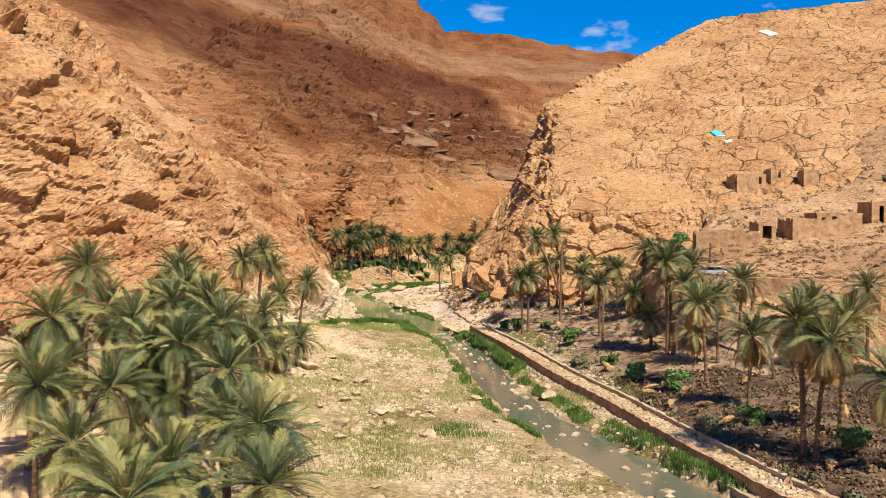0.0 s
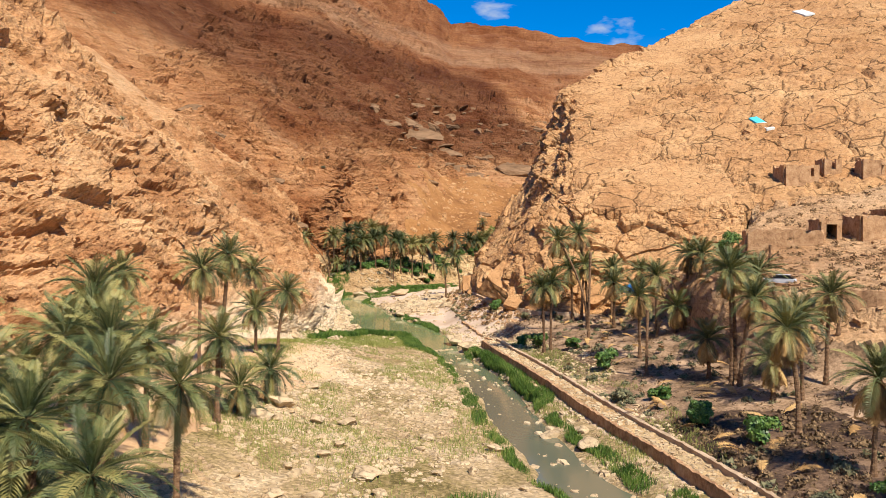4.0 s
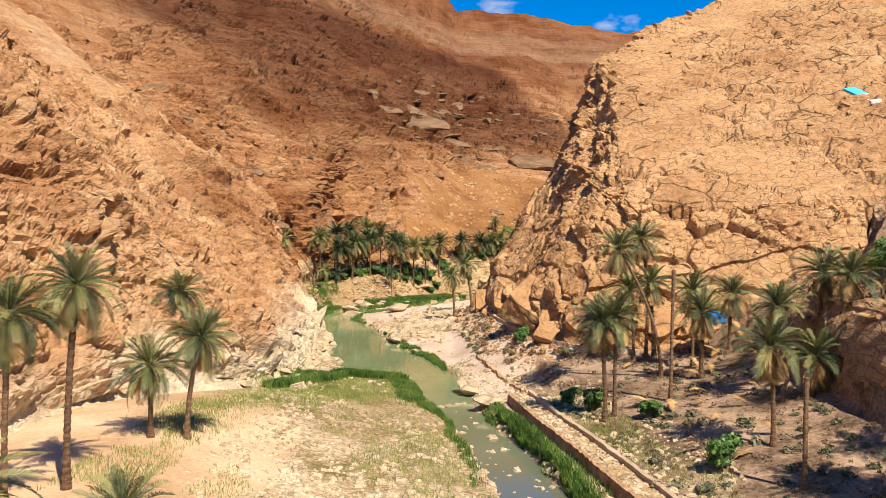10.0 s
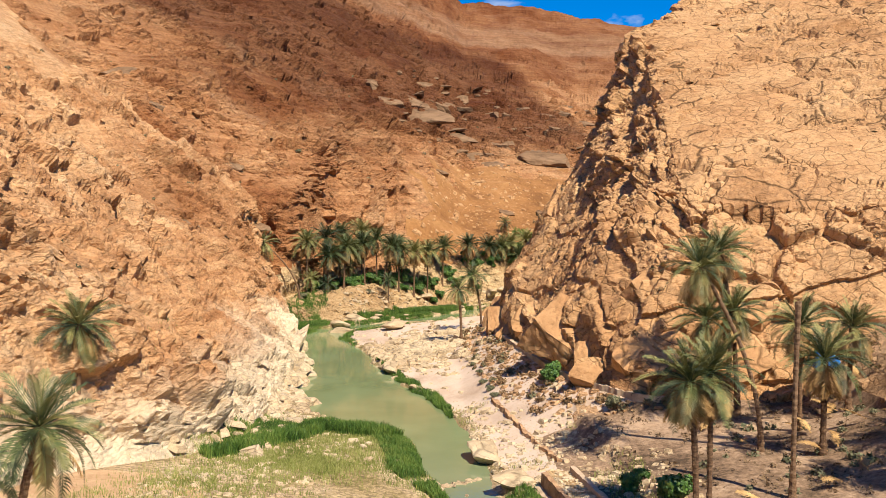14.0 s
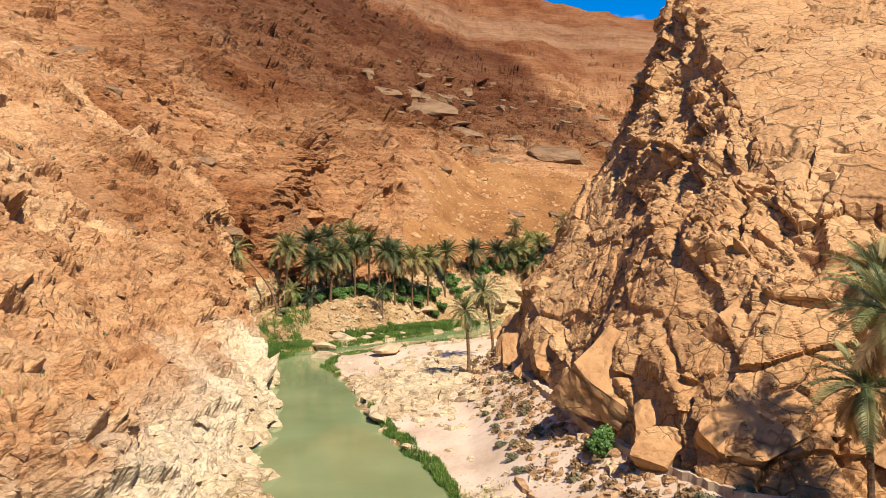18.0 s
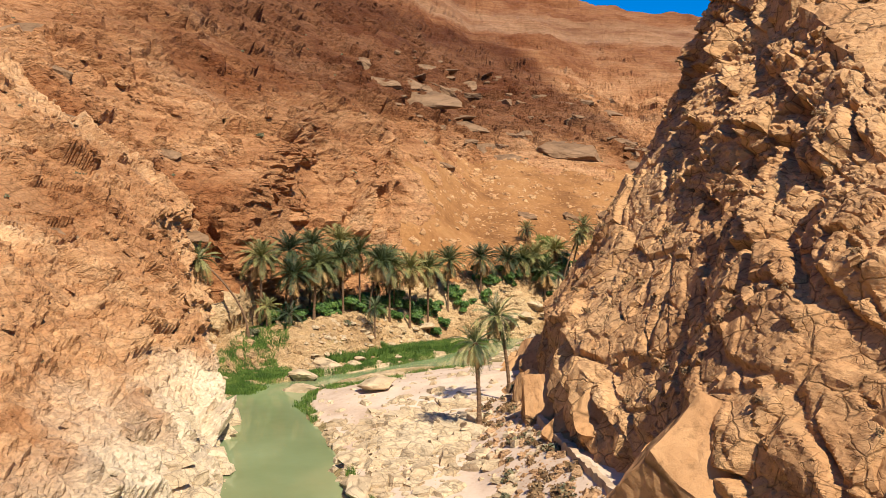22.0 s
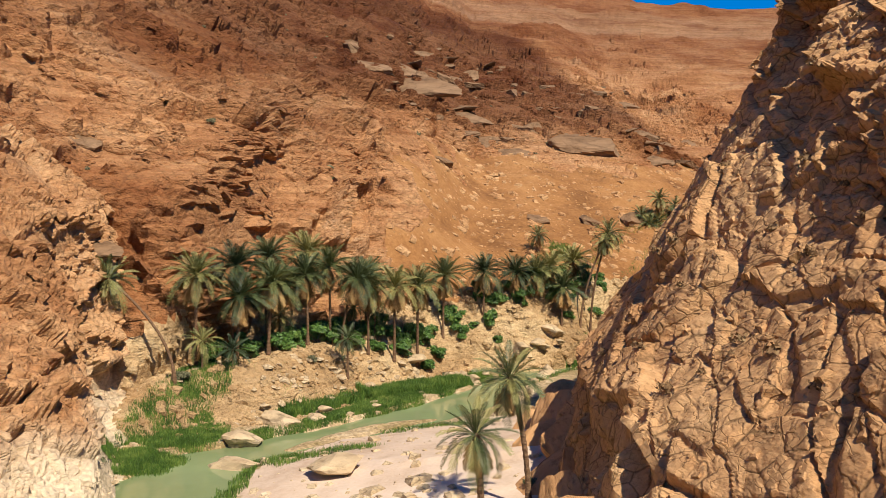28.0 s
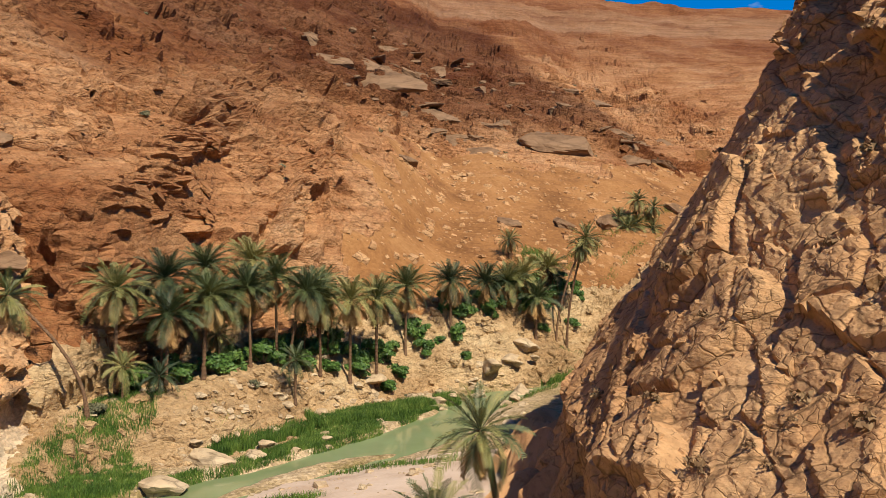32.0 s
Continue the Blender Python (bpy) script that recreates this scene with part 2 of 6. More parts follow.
ORANGE = [(0.28, (0.335, 0.158, 0.066)), (0.45, (0.545, 0.302, 0.138)), (0.6, (0.650, 0.404, 0.202)), (0.78, (0.710, 0.505, 0.295))]
TAN = [(0.28, (0.292, 0.147, 0.061)), (0.45, (0.478, 0.270, 0.122)), (0.62, (0.570, 0.352, 0.169)), (0.8, (0.648, 0.445, 0.240))]
PALE = (0.70, 0.555, 0.365)
M_LEFT = rock_material("orange_rock", ORANGE, (0.7, 0.58, 0.5), low=PALE, low_top=8.0, crack=3.0, strata=0.6, dip=(0, 20, 0), crack_dark=0.3, bump=0.9, dist=0.7,
                       stain=((0.70, 0.60, 0.54), 0.03, 0.50, 0.66))
M_FLAT = rock_material("tan_slab_rock", TAN, (0.8, 0.7, 0.62), crack=6.5, crack_width=0.045, strata=0.25, dip=(-24, 8, 30), crack_dark=0.82, bump=0.75, dist=0.8, squash=1.3, joint=0.47, chip=0.4)
# the dark band of cloud shade on the far slope is put into this colour
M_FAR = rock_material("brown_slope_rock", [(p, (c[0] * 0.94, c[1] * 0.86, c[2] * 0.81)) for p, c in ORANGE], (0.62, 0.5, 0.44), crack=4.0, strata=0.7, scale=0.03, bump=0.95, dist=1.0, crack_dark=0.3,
                      stain=((0.66, 0.53, 0.45), 0.022, 0.50, 0.64), cloud_shade=((0.43, 0.36, 0.35), 42.0, 150.0, 72.0), band=((0.48, 0.32, 0.19), 152.0, 190.0))
M_HILL = rock_material("dusty_hill", [(0.28, (0.27, 0.150, 0.070)), (0.45, (0.46, 0.280, 0.145)), (0.62, (0.56, 0.365, 0.198)), (0.8, (0.63, 0.45, 0.265))], (0.8, 0.7, 0.6), crack=2.0, strata=0.3, bump=0.8, dist=0.7)
M_BENCH = rock_material("bench_earth", [(0.28, (0.293, 0.185, 0.087)), (0.5, (0.525, 0.362, 0.186)), (0.7, (0.683, 0.525, 0.297))], (0.8, 0.7, 0.6), crack=2.2, strata=0.6, bump=1.0, dist=0.7, crack_dark=0.06)
M_SCREE = material("orange_scree", [(0.3, (0.15, 0.066, 0.021)), (0.5, (0.27, 0.127, 0.043)), (0.72, (0.37, 0.195, 0.074))], 0.06, 9, 0.95, 0.8, 1.3, 0.5, fine=0.55)
M_BLOCK = rock_material("tan_block_rock", TAN, (0.75, 0.65, 0.55), crack=2.4, crack_width=0.04, strata=0.12, bump=0.7, dist=0.45, crack_dark=0.6, squash=1.3, joint=0.4, chip=0.4)
M_SLAB = rock_material("brown_slab", [(0.3, (0.14, 0.083, 0.044)), (0.5, (0.225, 0.138, 0.075)), (0.7, (0.30, 0.195, 0.11))], (0.8, 0.7, 0.6), crack=2.2, strata=0.3, bump=0.9, dist=0.5, crack_dark=0.3)
# palm shade is put into this soil colour along with the dark litter
M_SOIL = material("soil_with_palm_shade", [(0.36, (0.033, 0.021, 0.014)), (0.5, (0.082, 0.050, 0.031)), (0.68, (0.20, 0.128, 0.078))], 0.17, 9, 0.95, 0.8, 2.5, 0.2, fine=0.6)
M_TERRACE = material("sandy_terrace", [(0.34, (0.085, 0.056, 0.033)), (0.48, (0.235, 0.152, 0.09)), (0.66, (0.44, 0.305, 0.19))], 0.15, 9, 0.95, 0.8, 2.5, 0.2, fine=0.6)
M_SAND = material("orange_sand", [(0.3, (0.33, 0.19, 0.09)), (0.5, (0.50, 0.33, 0.18)), (0.7, (0.62, 0.45, 0.27))], 0.09, 9, 0.95, 0.6, 2.5, 0.15, fine=0.45)
M_SPIT = material("pale_pink_sand", [(0.3, (0.40, 0.285, 0.19)), (0.5, (0.52, 0.395, 0.285)), (0.7, (0.60, 0.475, 0.36))], 0.12, 9, 0.95, 0.5, 3.0, 0.08, fine=0.35)
M_FLOOR = material("gravelly_sand", [(0.3, (0.112, 0.090, 0.028)), (0.41, (0.220, 0.165, 0.070)), (0.54, (0.340, 0.250, 0.135)), (0.68, (0.455, 0.364, 0.228))], 0.09, 9, 0.95, 0.7, 2.5, 0.15, fine=0.5)
pebble_tree = M_FLOOR.node_tree
_co, _v, _sep, _ramp, _mul = (pebble_tree.nodes.new(k) for k in ("ShaderNodeTexCoord", "ShaderNodeTexVoronoi", "ShaderNodeSeparateXYZ", "ShaderNodeValToRGB", "ShaderNodeMixRGB"))
_v.inputs["Scale"].default_value = 3.4
_ramp.color_ramp.elements[0].color, _ramp.color_ramp.elements[1].color = (0.62, 0.60, 0.58, 1), (1.5, 1.48, 1.5, 1)
_mul.blend_type, _mul.inputs["Fac"].default_value = "MULTIPLY", 0.85
_bsdf = pebble_tree.nodes["Principled BSDF"]
pebble_tree.links.new(_co.outputs["Object"], _v.inputs["Vector"])
pebble_tree.links.new(_v.outputs["Color"], _sep.inputs["Vector"])
pebble_tree.links.new(_sep.outputs["X"], _ramp.inputs["Fac"])
pebble_tree.links.new(_bsdf.inputs["Base Color"].links[0].from_socket, _mul.inputs["Color1"])
pebble_tree.links.new(_ramp.outputs["Color"], _mul.inputs["Color2"])
pebble_tree.links.new(_mul.outputs["Color"], _bsdf.inputs["Base Color"])
M_WHITE = rock_material("pale_limestone", [(0.3, (0.35, 0.242, 0.135)), (0.5, (0.51, 0.392, 0.238)), (0.7, (0.60, 0.485, 0.315))], (0.8, 0.75, 0.7), crack=1.8, bump=0.5, dist=0.15,
                        crack_dark=0.5)
M_TRUNK = material("palm_trunk", [(0.3, (0.07, 0.04, 0.022)), (0.55, (0.17, 0.10, 0.055)), (0.75, (0.28, 0.18, 0.10))], 3, 6, 0.95, 0.8, 9, 0.06, (1, 1, 2.5), per_object=0.15)
M_FROND = material("palm_leaflets", [(0.25, (0.028, 0.046, 0.018)), (0.5, (0.090, 0.114, 0.036)), (0.75, (0.26, 0.235, 0.075))], 0.5, 3, 0.55, 0, per_object=0.5, spec=0.35)
M_DRY = material("dead_fronds", [(0.25, (0.175, 0.098, 0.035)), (0.5, (0.375, 0.224, 0.085)), (0.75, (0.550, 0.368, 0.150))], 0.8, 3, 0.85, 0, per_object=0.3)
M_LITTER = material("dry_litter", [(0.25, (0.08, 0.05, 0.027)), (0.5, (0.17, 0.112, 0.06)), (0.75, (0.28, 0.19, 0.10))], 0.8, 3, 0.9, 0, island=0.4)
M_REED = material("reeds", [(0.25, (0.024, 0.058, 0.008)), (0.5, (0.068, 0.138, 0.018)), (0.75, (0.175, 0.24, 0.045))], 0.4, 4, 0.6, 0, island=0.35, spec=0.3)
M_GRASS = material("dry_grass", [(0.25, (0.115, 0.142, 0.029)), (0.5, (0.230, 0.252, 0.061)), (0.75, (0.353, 0.342, 0.123))], 0.2, 4, 0.8, 0, island=0.35)
M_LEAF = material("shrub_leaves", [(0.25, (0.026, 0.062, 0.013)), (0.5, (0.070, 0.150, 0.025)), (0.75, (0.15, 0.225, 0.045))], 0.9, 4, 0.5, 0, island=0.3, per_object=0.0, spec=0.4)
M_SCRUB = material("grey_scrub", [(0.25, (0.06, 0.065, 0.035)), (0.5, (0.14, 0.14, 0.075)), (0.75, (0.24, 0.22, 0.12))], 0.6, 4, 0.8, 0, island=0.3)
M_BRUSH = material("brown_scrub", [(0.25, (0.11, 0.062, 0.028)), (0.5, (0.20, 0.122, 0.058)), (0.75, (0.28, 0.19, 0.095))], 0.6, 4, 0.85, 0, island=0.3)
M_WOOD = material("bark", [(0.3, (0.08, 0.055, 0.035)), (0.7, (0.2, 0.14, 0.09))], 3, 5, 0.9, 0.6, 10, 0.03)
M_STONE = material("rubble_masonry", [(0.3, (0.22, 0.12, 0.06)), (0.5, (0.38, 0.225, 0.115)), (0.72, (0.50, 0.33, 0.18))], 0.8, 8, 0.95, 0.9, 3.0, 0.12, fine=0.5)
M_RENDER = material("weathered_render", [(0.3, (0.30, 0.21, 0.13)), (0.55, (0.46, 0.34, 0.22)), (0.75, (0.58, 0.46, 0.32))], 0.6, 8, 0.9, 0.4, 5, 0.04)
M_ROAD = material("dusty_road", [(0.3, (0.38, 0.33, 0.28)), (0.6, (0.50, 0.45, 0.39)), (0.8, (0.56, 0.51, 0.45))], 0.3, 6, 0.9, 0.3, 4, 0.03)

M_WATER = bpy.data.materials.new("green_river_water")
M_WATER.use_nodes = True
_n, _l = M_WATER.node_tree.nodes, M_WATER.node_tree.links
_b = _n["Principled BSDF"]
_b.inputs["Roughness"].default_value, _b.inputs["IOR"].default_value, _b.inputs["Specular IOR Level"].default_value = 0.06, 1.33, 0.5
_t, _r, _u, _p = _n.new("ShaderNodeTexNoise"), _n.new("ShaderNodeValToRGB"), _n.new("ShaderNodeTexNoise"), _n.new("ShaderNodeBump")
_co = _n.new("ShaderNodeTexCoord")
_l.new(_co.outputs["Object"], _t.inputs["Vector"])
_l.new(_co.outputs["Object"], _u.inputs["Vector"])
_t.inputs["Scale"].default_value, _t.inputs["Detail"].default_value = 0.07, 5
_r.color_ramp.elements[0].position, _r.color_ramp.elements[0].color = 0.35, (0.16, 0.195, 0.085, 1)
_r.color_ramp.elements[1].position, _r.color_ramp.elements[1].color = 0.68, (0.22, 0.27, 0.13, 1)
_l.new(_t.outputs["Fac"], _r.inputs["Fac"])
_sep, _map, _mix = _n.new("ShaderNodeSeparateXYZ"), _n.new("ShaderNodeMapRange"), _n.new("ShaderNodeMixRGB")
_l.new(_co.outputs["Object"], _sep.inputs["Vector"])
_l.new(_sep.outputs["Y"], _map.inputs["Value"])
_map.inputs["From Min"].default_value, _map.inputs["From Max"].default_value = 140, 190
_mix.inputs["Color1"].default_value = (0.115, 0.122, 0.082, 1)
_l.new(_map.outputs["Result"], _mix.inputs["Fac"])
_l.new(_r.outputs["Color"], _mix.inputs["Color2"])
_l.new(_mix.outputs["Color"], _b.inputs["Base Color"])
_u.inputs["Scale"].default_value, _u.inputs["Detail"].default_value = 1.6, 4
_p.inputs["Strength"].default_value, _p.inputs["Distance"].default_value = 0.12, 0.05
_l.new(_u.outputs["Fac"], _p.inputs["Height"])
_l.new(_p.outputs["Normal"], _b.inputs["Normal"])


# ---- the lie of the land ----
def rand3(ix, iy, iz, seed):
    """Repeatable random numbers 0..1 for integer cells."""
    h = (ix * 374761393 + iy * 668265263 + iz * 2147483647 + seed * 974711) & 0xFFFFFFFF
    h = ((h ^ (h >> 13)) * 1274126177) & 0xFFFFFFFF
    h = ((h ^ (h >> 16)) * 2246822519) & 0xFFFFFFFF
    return ((h ^ (h >> 15)) & 0xFFFFFF) / 16777215.0


def lattice(p, seed):
    """Smooth value noise, -1..1, at an (n, 3) array."""
    i = np.floor(p).astype(np.int64)
    f = p - i
    f = f * f * f * (f * (f * 6 - 15) + 10)
    out = 0
    for dx in (0, 1):
        wx = f[:, 0] if dx else 1 - f[:, 0]
        for dy in (0, 1):
            wy = f[:, 1] if dy else 1 - f[:, 1]
            for dz in (0, 1):
                wz = f[:, 2] if dz else 1 - f[:, 2]
                out = out + wx * wy * wz * rand3(i[:, 0] + dx, i[:, 1] + dy, i[:, 2] + dz, seed)
    return out * 2 - 1


def fbm(p, size, seed, octaves=4, ridged=False):
    out, amp, total = 0, 1.0, 0.0
    q = p / size
    for k in range(octaves):
        v = lattice(q + 17.3 * k, seed + k)
        out = out + amp * ((1 - 2 * np.abs(v)) if ridged else v)
        total += amp
        amp, q = amp * 0.5, q * 2.03
    return out / total


def hashed(ix, iy, iz, seed):
    """Repeatable 32-bit numbers for integer cells."""
    h = (ix * np.uint32(374761393) + iy * np.uint32(668265263) + iz * np.uint32(2147483647) + np.uint32(seed * 974711 & 0xFFFFFFFF)).astype(np.uint32)
    h = (h ^ (h >> np.uint32(13))) * np.uint32(1274126177)
    h = (h ^ (h >> np.uint32(16))) * np.uint32(2246822519)
    return h ^ (h >> np.uint32(15))


def thirds(h):
    """Three numbers 0..1 out of one hash."""
    return [((h >> np.uint32(k)) & np.uint32(1023)).astype(np.float32) / 1023 for k in (0, 10, 20)]


def cells(p, size, seed):
    """Worley cells: distance between the two nearest edges (0 in the joints), a random number for each cell, and the lean of its face."""
    q = p / size
    i = np.floor(q).astype(np.int64)
    f = (q - i).astype(np.float32)
    u = (i & 0xFFFFFFFF).astype(np.uint32)
    d1, d2, own, lean = (np.full(len(p), v, np.float32) for v in (9, 9, 0, 0))
    for dx in (-1, 0, 1):
        for dy in (-1, 0, 1):
            for dz in (-1, 0, 1):
                c = [u[:, k] + np.uint32(d & 0xFFFFFFFF) for k, d in enumerate((dx, dy, dz))]
                o = thirds(hashed(*c, seed))
                away = [f[:, k] - d - o[k] for k, d in enumerate((dx, dy, dz))]
                d = np.sqrt(away[0] ** 2 + away[1] ** 2 + away[2] ** 2)
                h = hashed(*c, seed + 7)
                nearer = d < d1
                d2 = np.where(nearer, d1, np.minimum(d2, d))
                g = thirds(h)
                own = np.where(nearer, (h >> np.uint32(22)).astype(np.float32) / 1023, own)
                lean = np.where(nearer, sum(w * (v - 0.5) for w, v in zip(away, g)), lean)
                d1 = np.where(nearer, d, d1)
    return d2 - d1, own, lean


def blocky(p, warp, shear, sizes, seed):
    """Jointed rock: blocks of several sizes, each a tilted face that stands out or lies back, with open joints between; metres along the normal."""
    out = 0
    for k, (size, step, tilt, joint) in enumerate(sizes):
        q = (p + warp * 0.16 * size) @ np.array(shear)
        e, r, t = cells(q, size, seed + 3 * k)
        out = out + size * ((step * r + tilt * t + joint) * worn(e, max(0.09, 0.3 / size)) - 0.5 * step - joint)
    return out


def worn(e, width):
    """0 in the joints, 1 on the faces of the blocks."""
    k = np.clip(e / width, 0, 1)
    return k * k * (3 - 2 * k)


# the river: x, y, half width, from below the start of the walk to where it goes out of sight
RIVER = np.array([(31, 20, 3.4), (26, 45, 3.4), (20, 68, 3.2), (15.5, 82, 3.4), (10.7, 98, 3.4), (7.6, 118, 3.3), (6.6, 132, 3.2), (4.6, 148, 3.0), (1, 166, 2.5), (-1.5, 178, 3.2),
                  (-3.5, 190, 3.6), (-8, 199, 6.5), (-13, 208, 8.5), (-18.5, 228, 7), (-24, 250, 7), (-31, 270, 6.5), (-29, 283, 5), (-19, 294, 3.6), (-9, 304, 4.6), (-1, 316, 5.0), (5, 330, 4.2),
                  (17, 352, 3.5), (40, 395, 3.5), (75, 430, 3.5), (120, 450, 3.5)], float)
# the canal's inner wall
CANAL = np.array([(32, 45), (30, 55), (27.4, 66), (24.6, 80), (21.6, 98), (19.4, 108), (17.0, 121), (15.0, 134), (12.5, 148), (10, 160), (8.2, 171)], float)
LEFT = {0: (-45, 4, -58, 12, -80, 38, -120, 85, -260, 150), 110: (-50, 5, -62, 14, -78, 40, -110, 82, -260, 155),
        145: (-39, 5, -46, 17, -60, 40, -95, 84, -260, 160), 163: (-35, 5, -42, 24, -58, 44, -95, 84, -260, 160),
         190: (-23, 1.2, -32, 10, -57, 36, -98, 82, -260, 162), 229: (-24.5, 1, -42, 12, -77, 47, -110, 78, -260, 160),
        255: (-30.5, 1, -46, 16, -70, 34, -114, 70, -260, 158), 290: (-45, 6, -49, 27, -67, 41, -108, 72, -260, 160), 340: (-60, 6, -68, 31, -95, 50, -130, 84, -260, 170)}
RIGHT = {0: (36, 2.4, 46, 4, 60, 5, 90, 9, 130, 25, 300, 95), 108: (23, 2.4, 40, 4.5, 58, 6, 75, 8, 110, 20, 300, 100), 122: (21, 2.4, 34, 5.0, 44, 9.5, 62, 12.5, 110, 24, 300, 104),
         131: (19, 2.4, 34.5, 6.0, 41, 14, 66, 15, 82, 24, 300, 106), 150: (16, 2.5, 35.5, 7.4, 42, 15, 60, 17.5, 85, 20, 300, 100), 170: (14, 2.8, 34.5, 7.8, 42, 15, 56, 20, 88, 23, 300, 104),
         190: (11, 4, 31, 5, 44, 14, 58, 24, 88, 31, 300, 116), 215: (9, 5, 30, 5, 46, 14, 66, 34, 90, 39, 300, 132), 260: (40, 6, 60, 10, 75, 20, 90, 32, 110, 42, 300, 140)}
FAR = {-160: (250, 60, 300, 85, 330, 100, 461, 150, 700, 250, 930, 330), -92: (285, 30, 300, 48, 330, 64, 461, 110, 650, 200, 930, 305),
       -45: (300, 8, 315, 29, 338, 42, 461, 82, 620, 142, 920, 275), -36: (324, 8, 343, 27, 362, 42, 461, 79, 610, 132, 915, 268), -19: (338, 9, 354, 24, 386, 45, 461, 70, 600, 114, 910, 250),
       5: (352, 12, 365, 18, 400, 31, 461, 54, 600, 100, 907, 228), 42: (378, 16, 392, 22, 420, 34, 461, 54, 600, 95, 907, 224),
       86: (405, 20, 425, 28, 470, 43, 518, 57, 640, 95, 907, 219), 200: (445, 24, 475, 40, 520, 60, 600, 90, 700, 120, 907, 206), 420: (500, 24, 530, 40, 560, 60, 600, 90, 700, 120, 907, 200)}
EDGE = np.array([(90, 188), (60, 193), (38, 197), (27, 202), (26, 211), (29, 226), (31.5, 247), (32.5, 259), (31.5, 272), (50, 286), (100, 330), (160, 385), (300, 520)], float)
ROAD = np.array([(130, 100), (90, 111), (64, 121), (46, 131), (40.5, 142), (41, 160), (46, 178), (54, 190)], float)
LEDGE = np.array([(24, 183.5), (17, 186), (12.5, 194), (10, 202), (8.2, 215), (6, 230), (4.6, 242), (3.8, 254)], float)


def loft(table, at, across):
    """Height of a surface lofted through sections: the table's keys are places along it, its rows pairs (across, height)."""
    keys = sorted(table)
    rows = np.array([table[k] for k in keys], float)
    k = np.clip(np.searchsorted(keys, at) - 1, 0, len(keys) - 2)
    lo, hi = np.array(keys, float)[k], np.array(keys, float)[k + 1]
    f = np.clip((at - lo) / (hi - lo), 0, 1)
    f = f * f * (3 - 2 * f)
    sec = rows[k] * (1 - f[:, None]) + rows[k + 1] * f[:, None]
    pos, hgt = sec[:, 0::2], sec[:, 1::2]
    sign = 1 if rows[0, 2] > rows[0, 0] else -1
    out = np.where((across - pos[:, 0]) * sign < 0, -50.0, 0)
    for j in range(pos.shape[1] - 1):
        a, b = pos[:, j], pos[:, j + 1]
        g = (across - a) / (b - a)
        inside = (g >= 0) & ((g < 1) | (j == pos.shape[1] - 2))
        out = np.where(inside, hgt[:, j] + np.minimum(g, 1) * (hgt[:, j + 1] - hgt[:, j]), out)
    before = (across - pos[:, 0]) * sign
    return np.where(before < 0, hgt[:, 0] + before * 1.2, out)


def to_line(x, y, line):
    """Distance to a polyline, side (positive: right of its way) and parameter along it."""
    best, side, par = np.full(len(x), 1e9), np.zeros(len(x)), np.zeros(len(x))
    for k in range(len(line) - 1):
        (ax, ay), (bx, by) = line[k][:2], line[k + 1][:2]
        ex, ey = bx - ax, by - ay
        f = np.clip(((x - ax) * ex + (y - ay) * ey) / (ex * ex + ey * ey), 0, 1)
        dx, dy = x - ax - f * ex, y - ay - f * ey
        d = np.hypot(dx, dy)
        hit = d < best
        best = np.where(hit, d, best)
        side = np.where(hit, np.sign(dx * ey - dy * ex), side)
        par = np.where(hit, k + f, par)
    return best, side, par


def slab_plane(x, y):
    return 54 + 0.18 * (x - 31) + 0.50 * (y - 257)


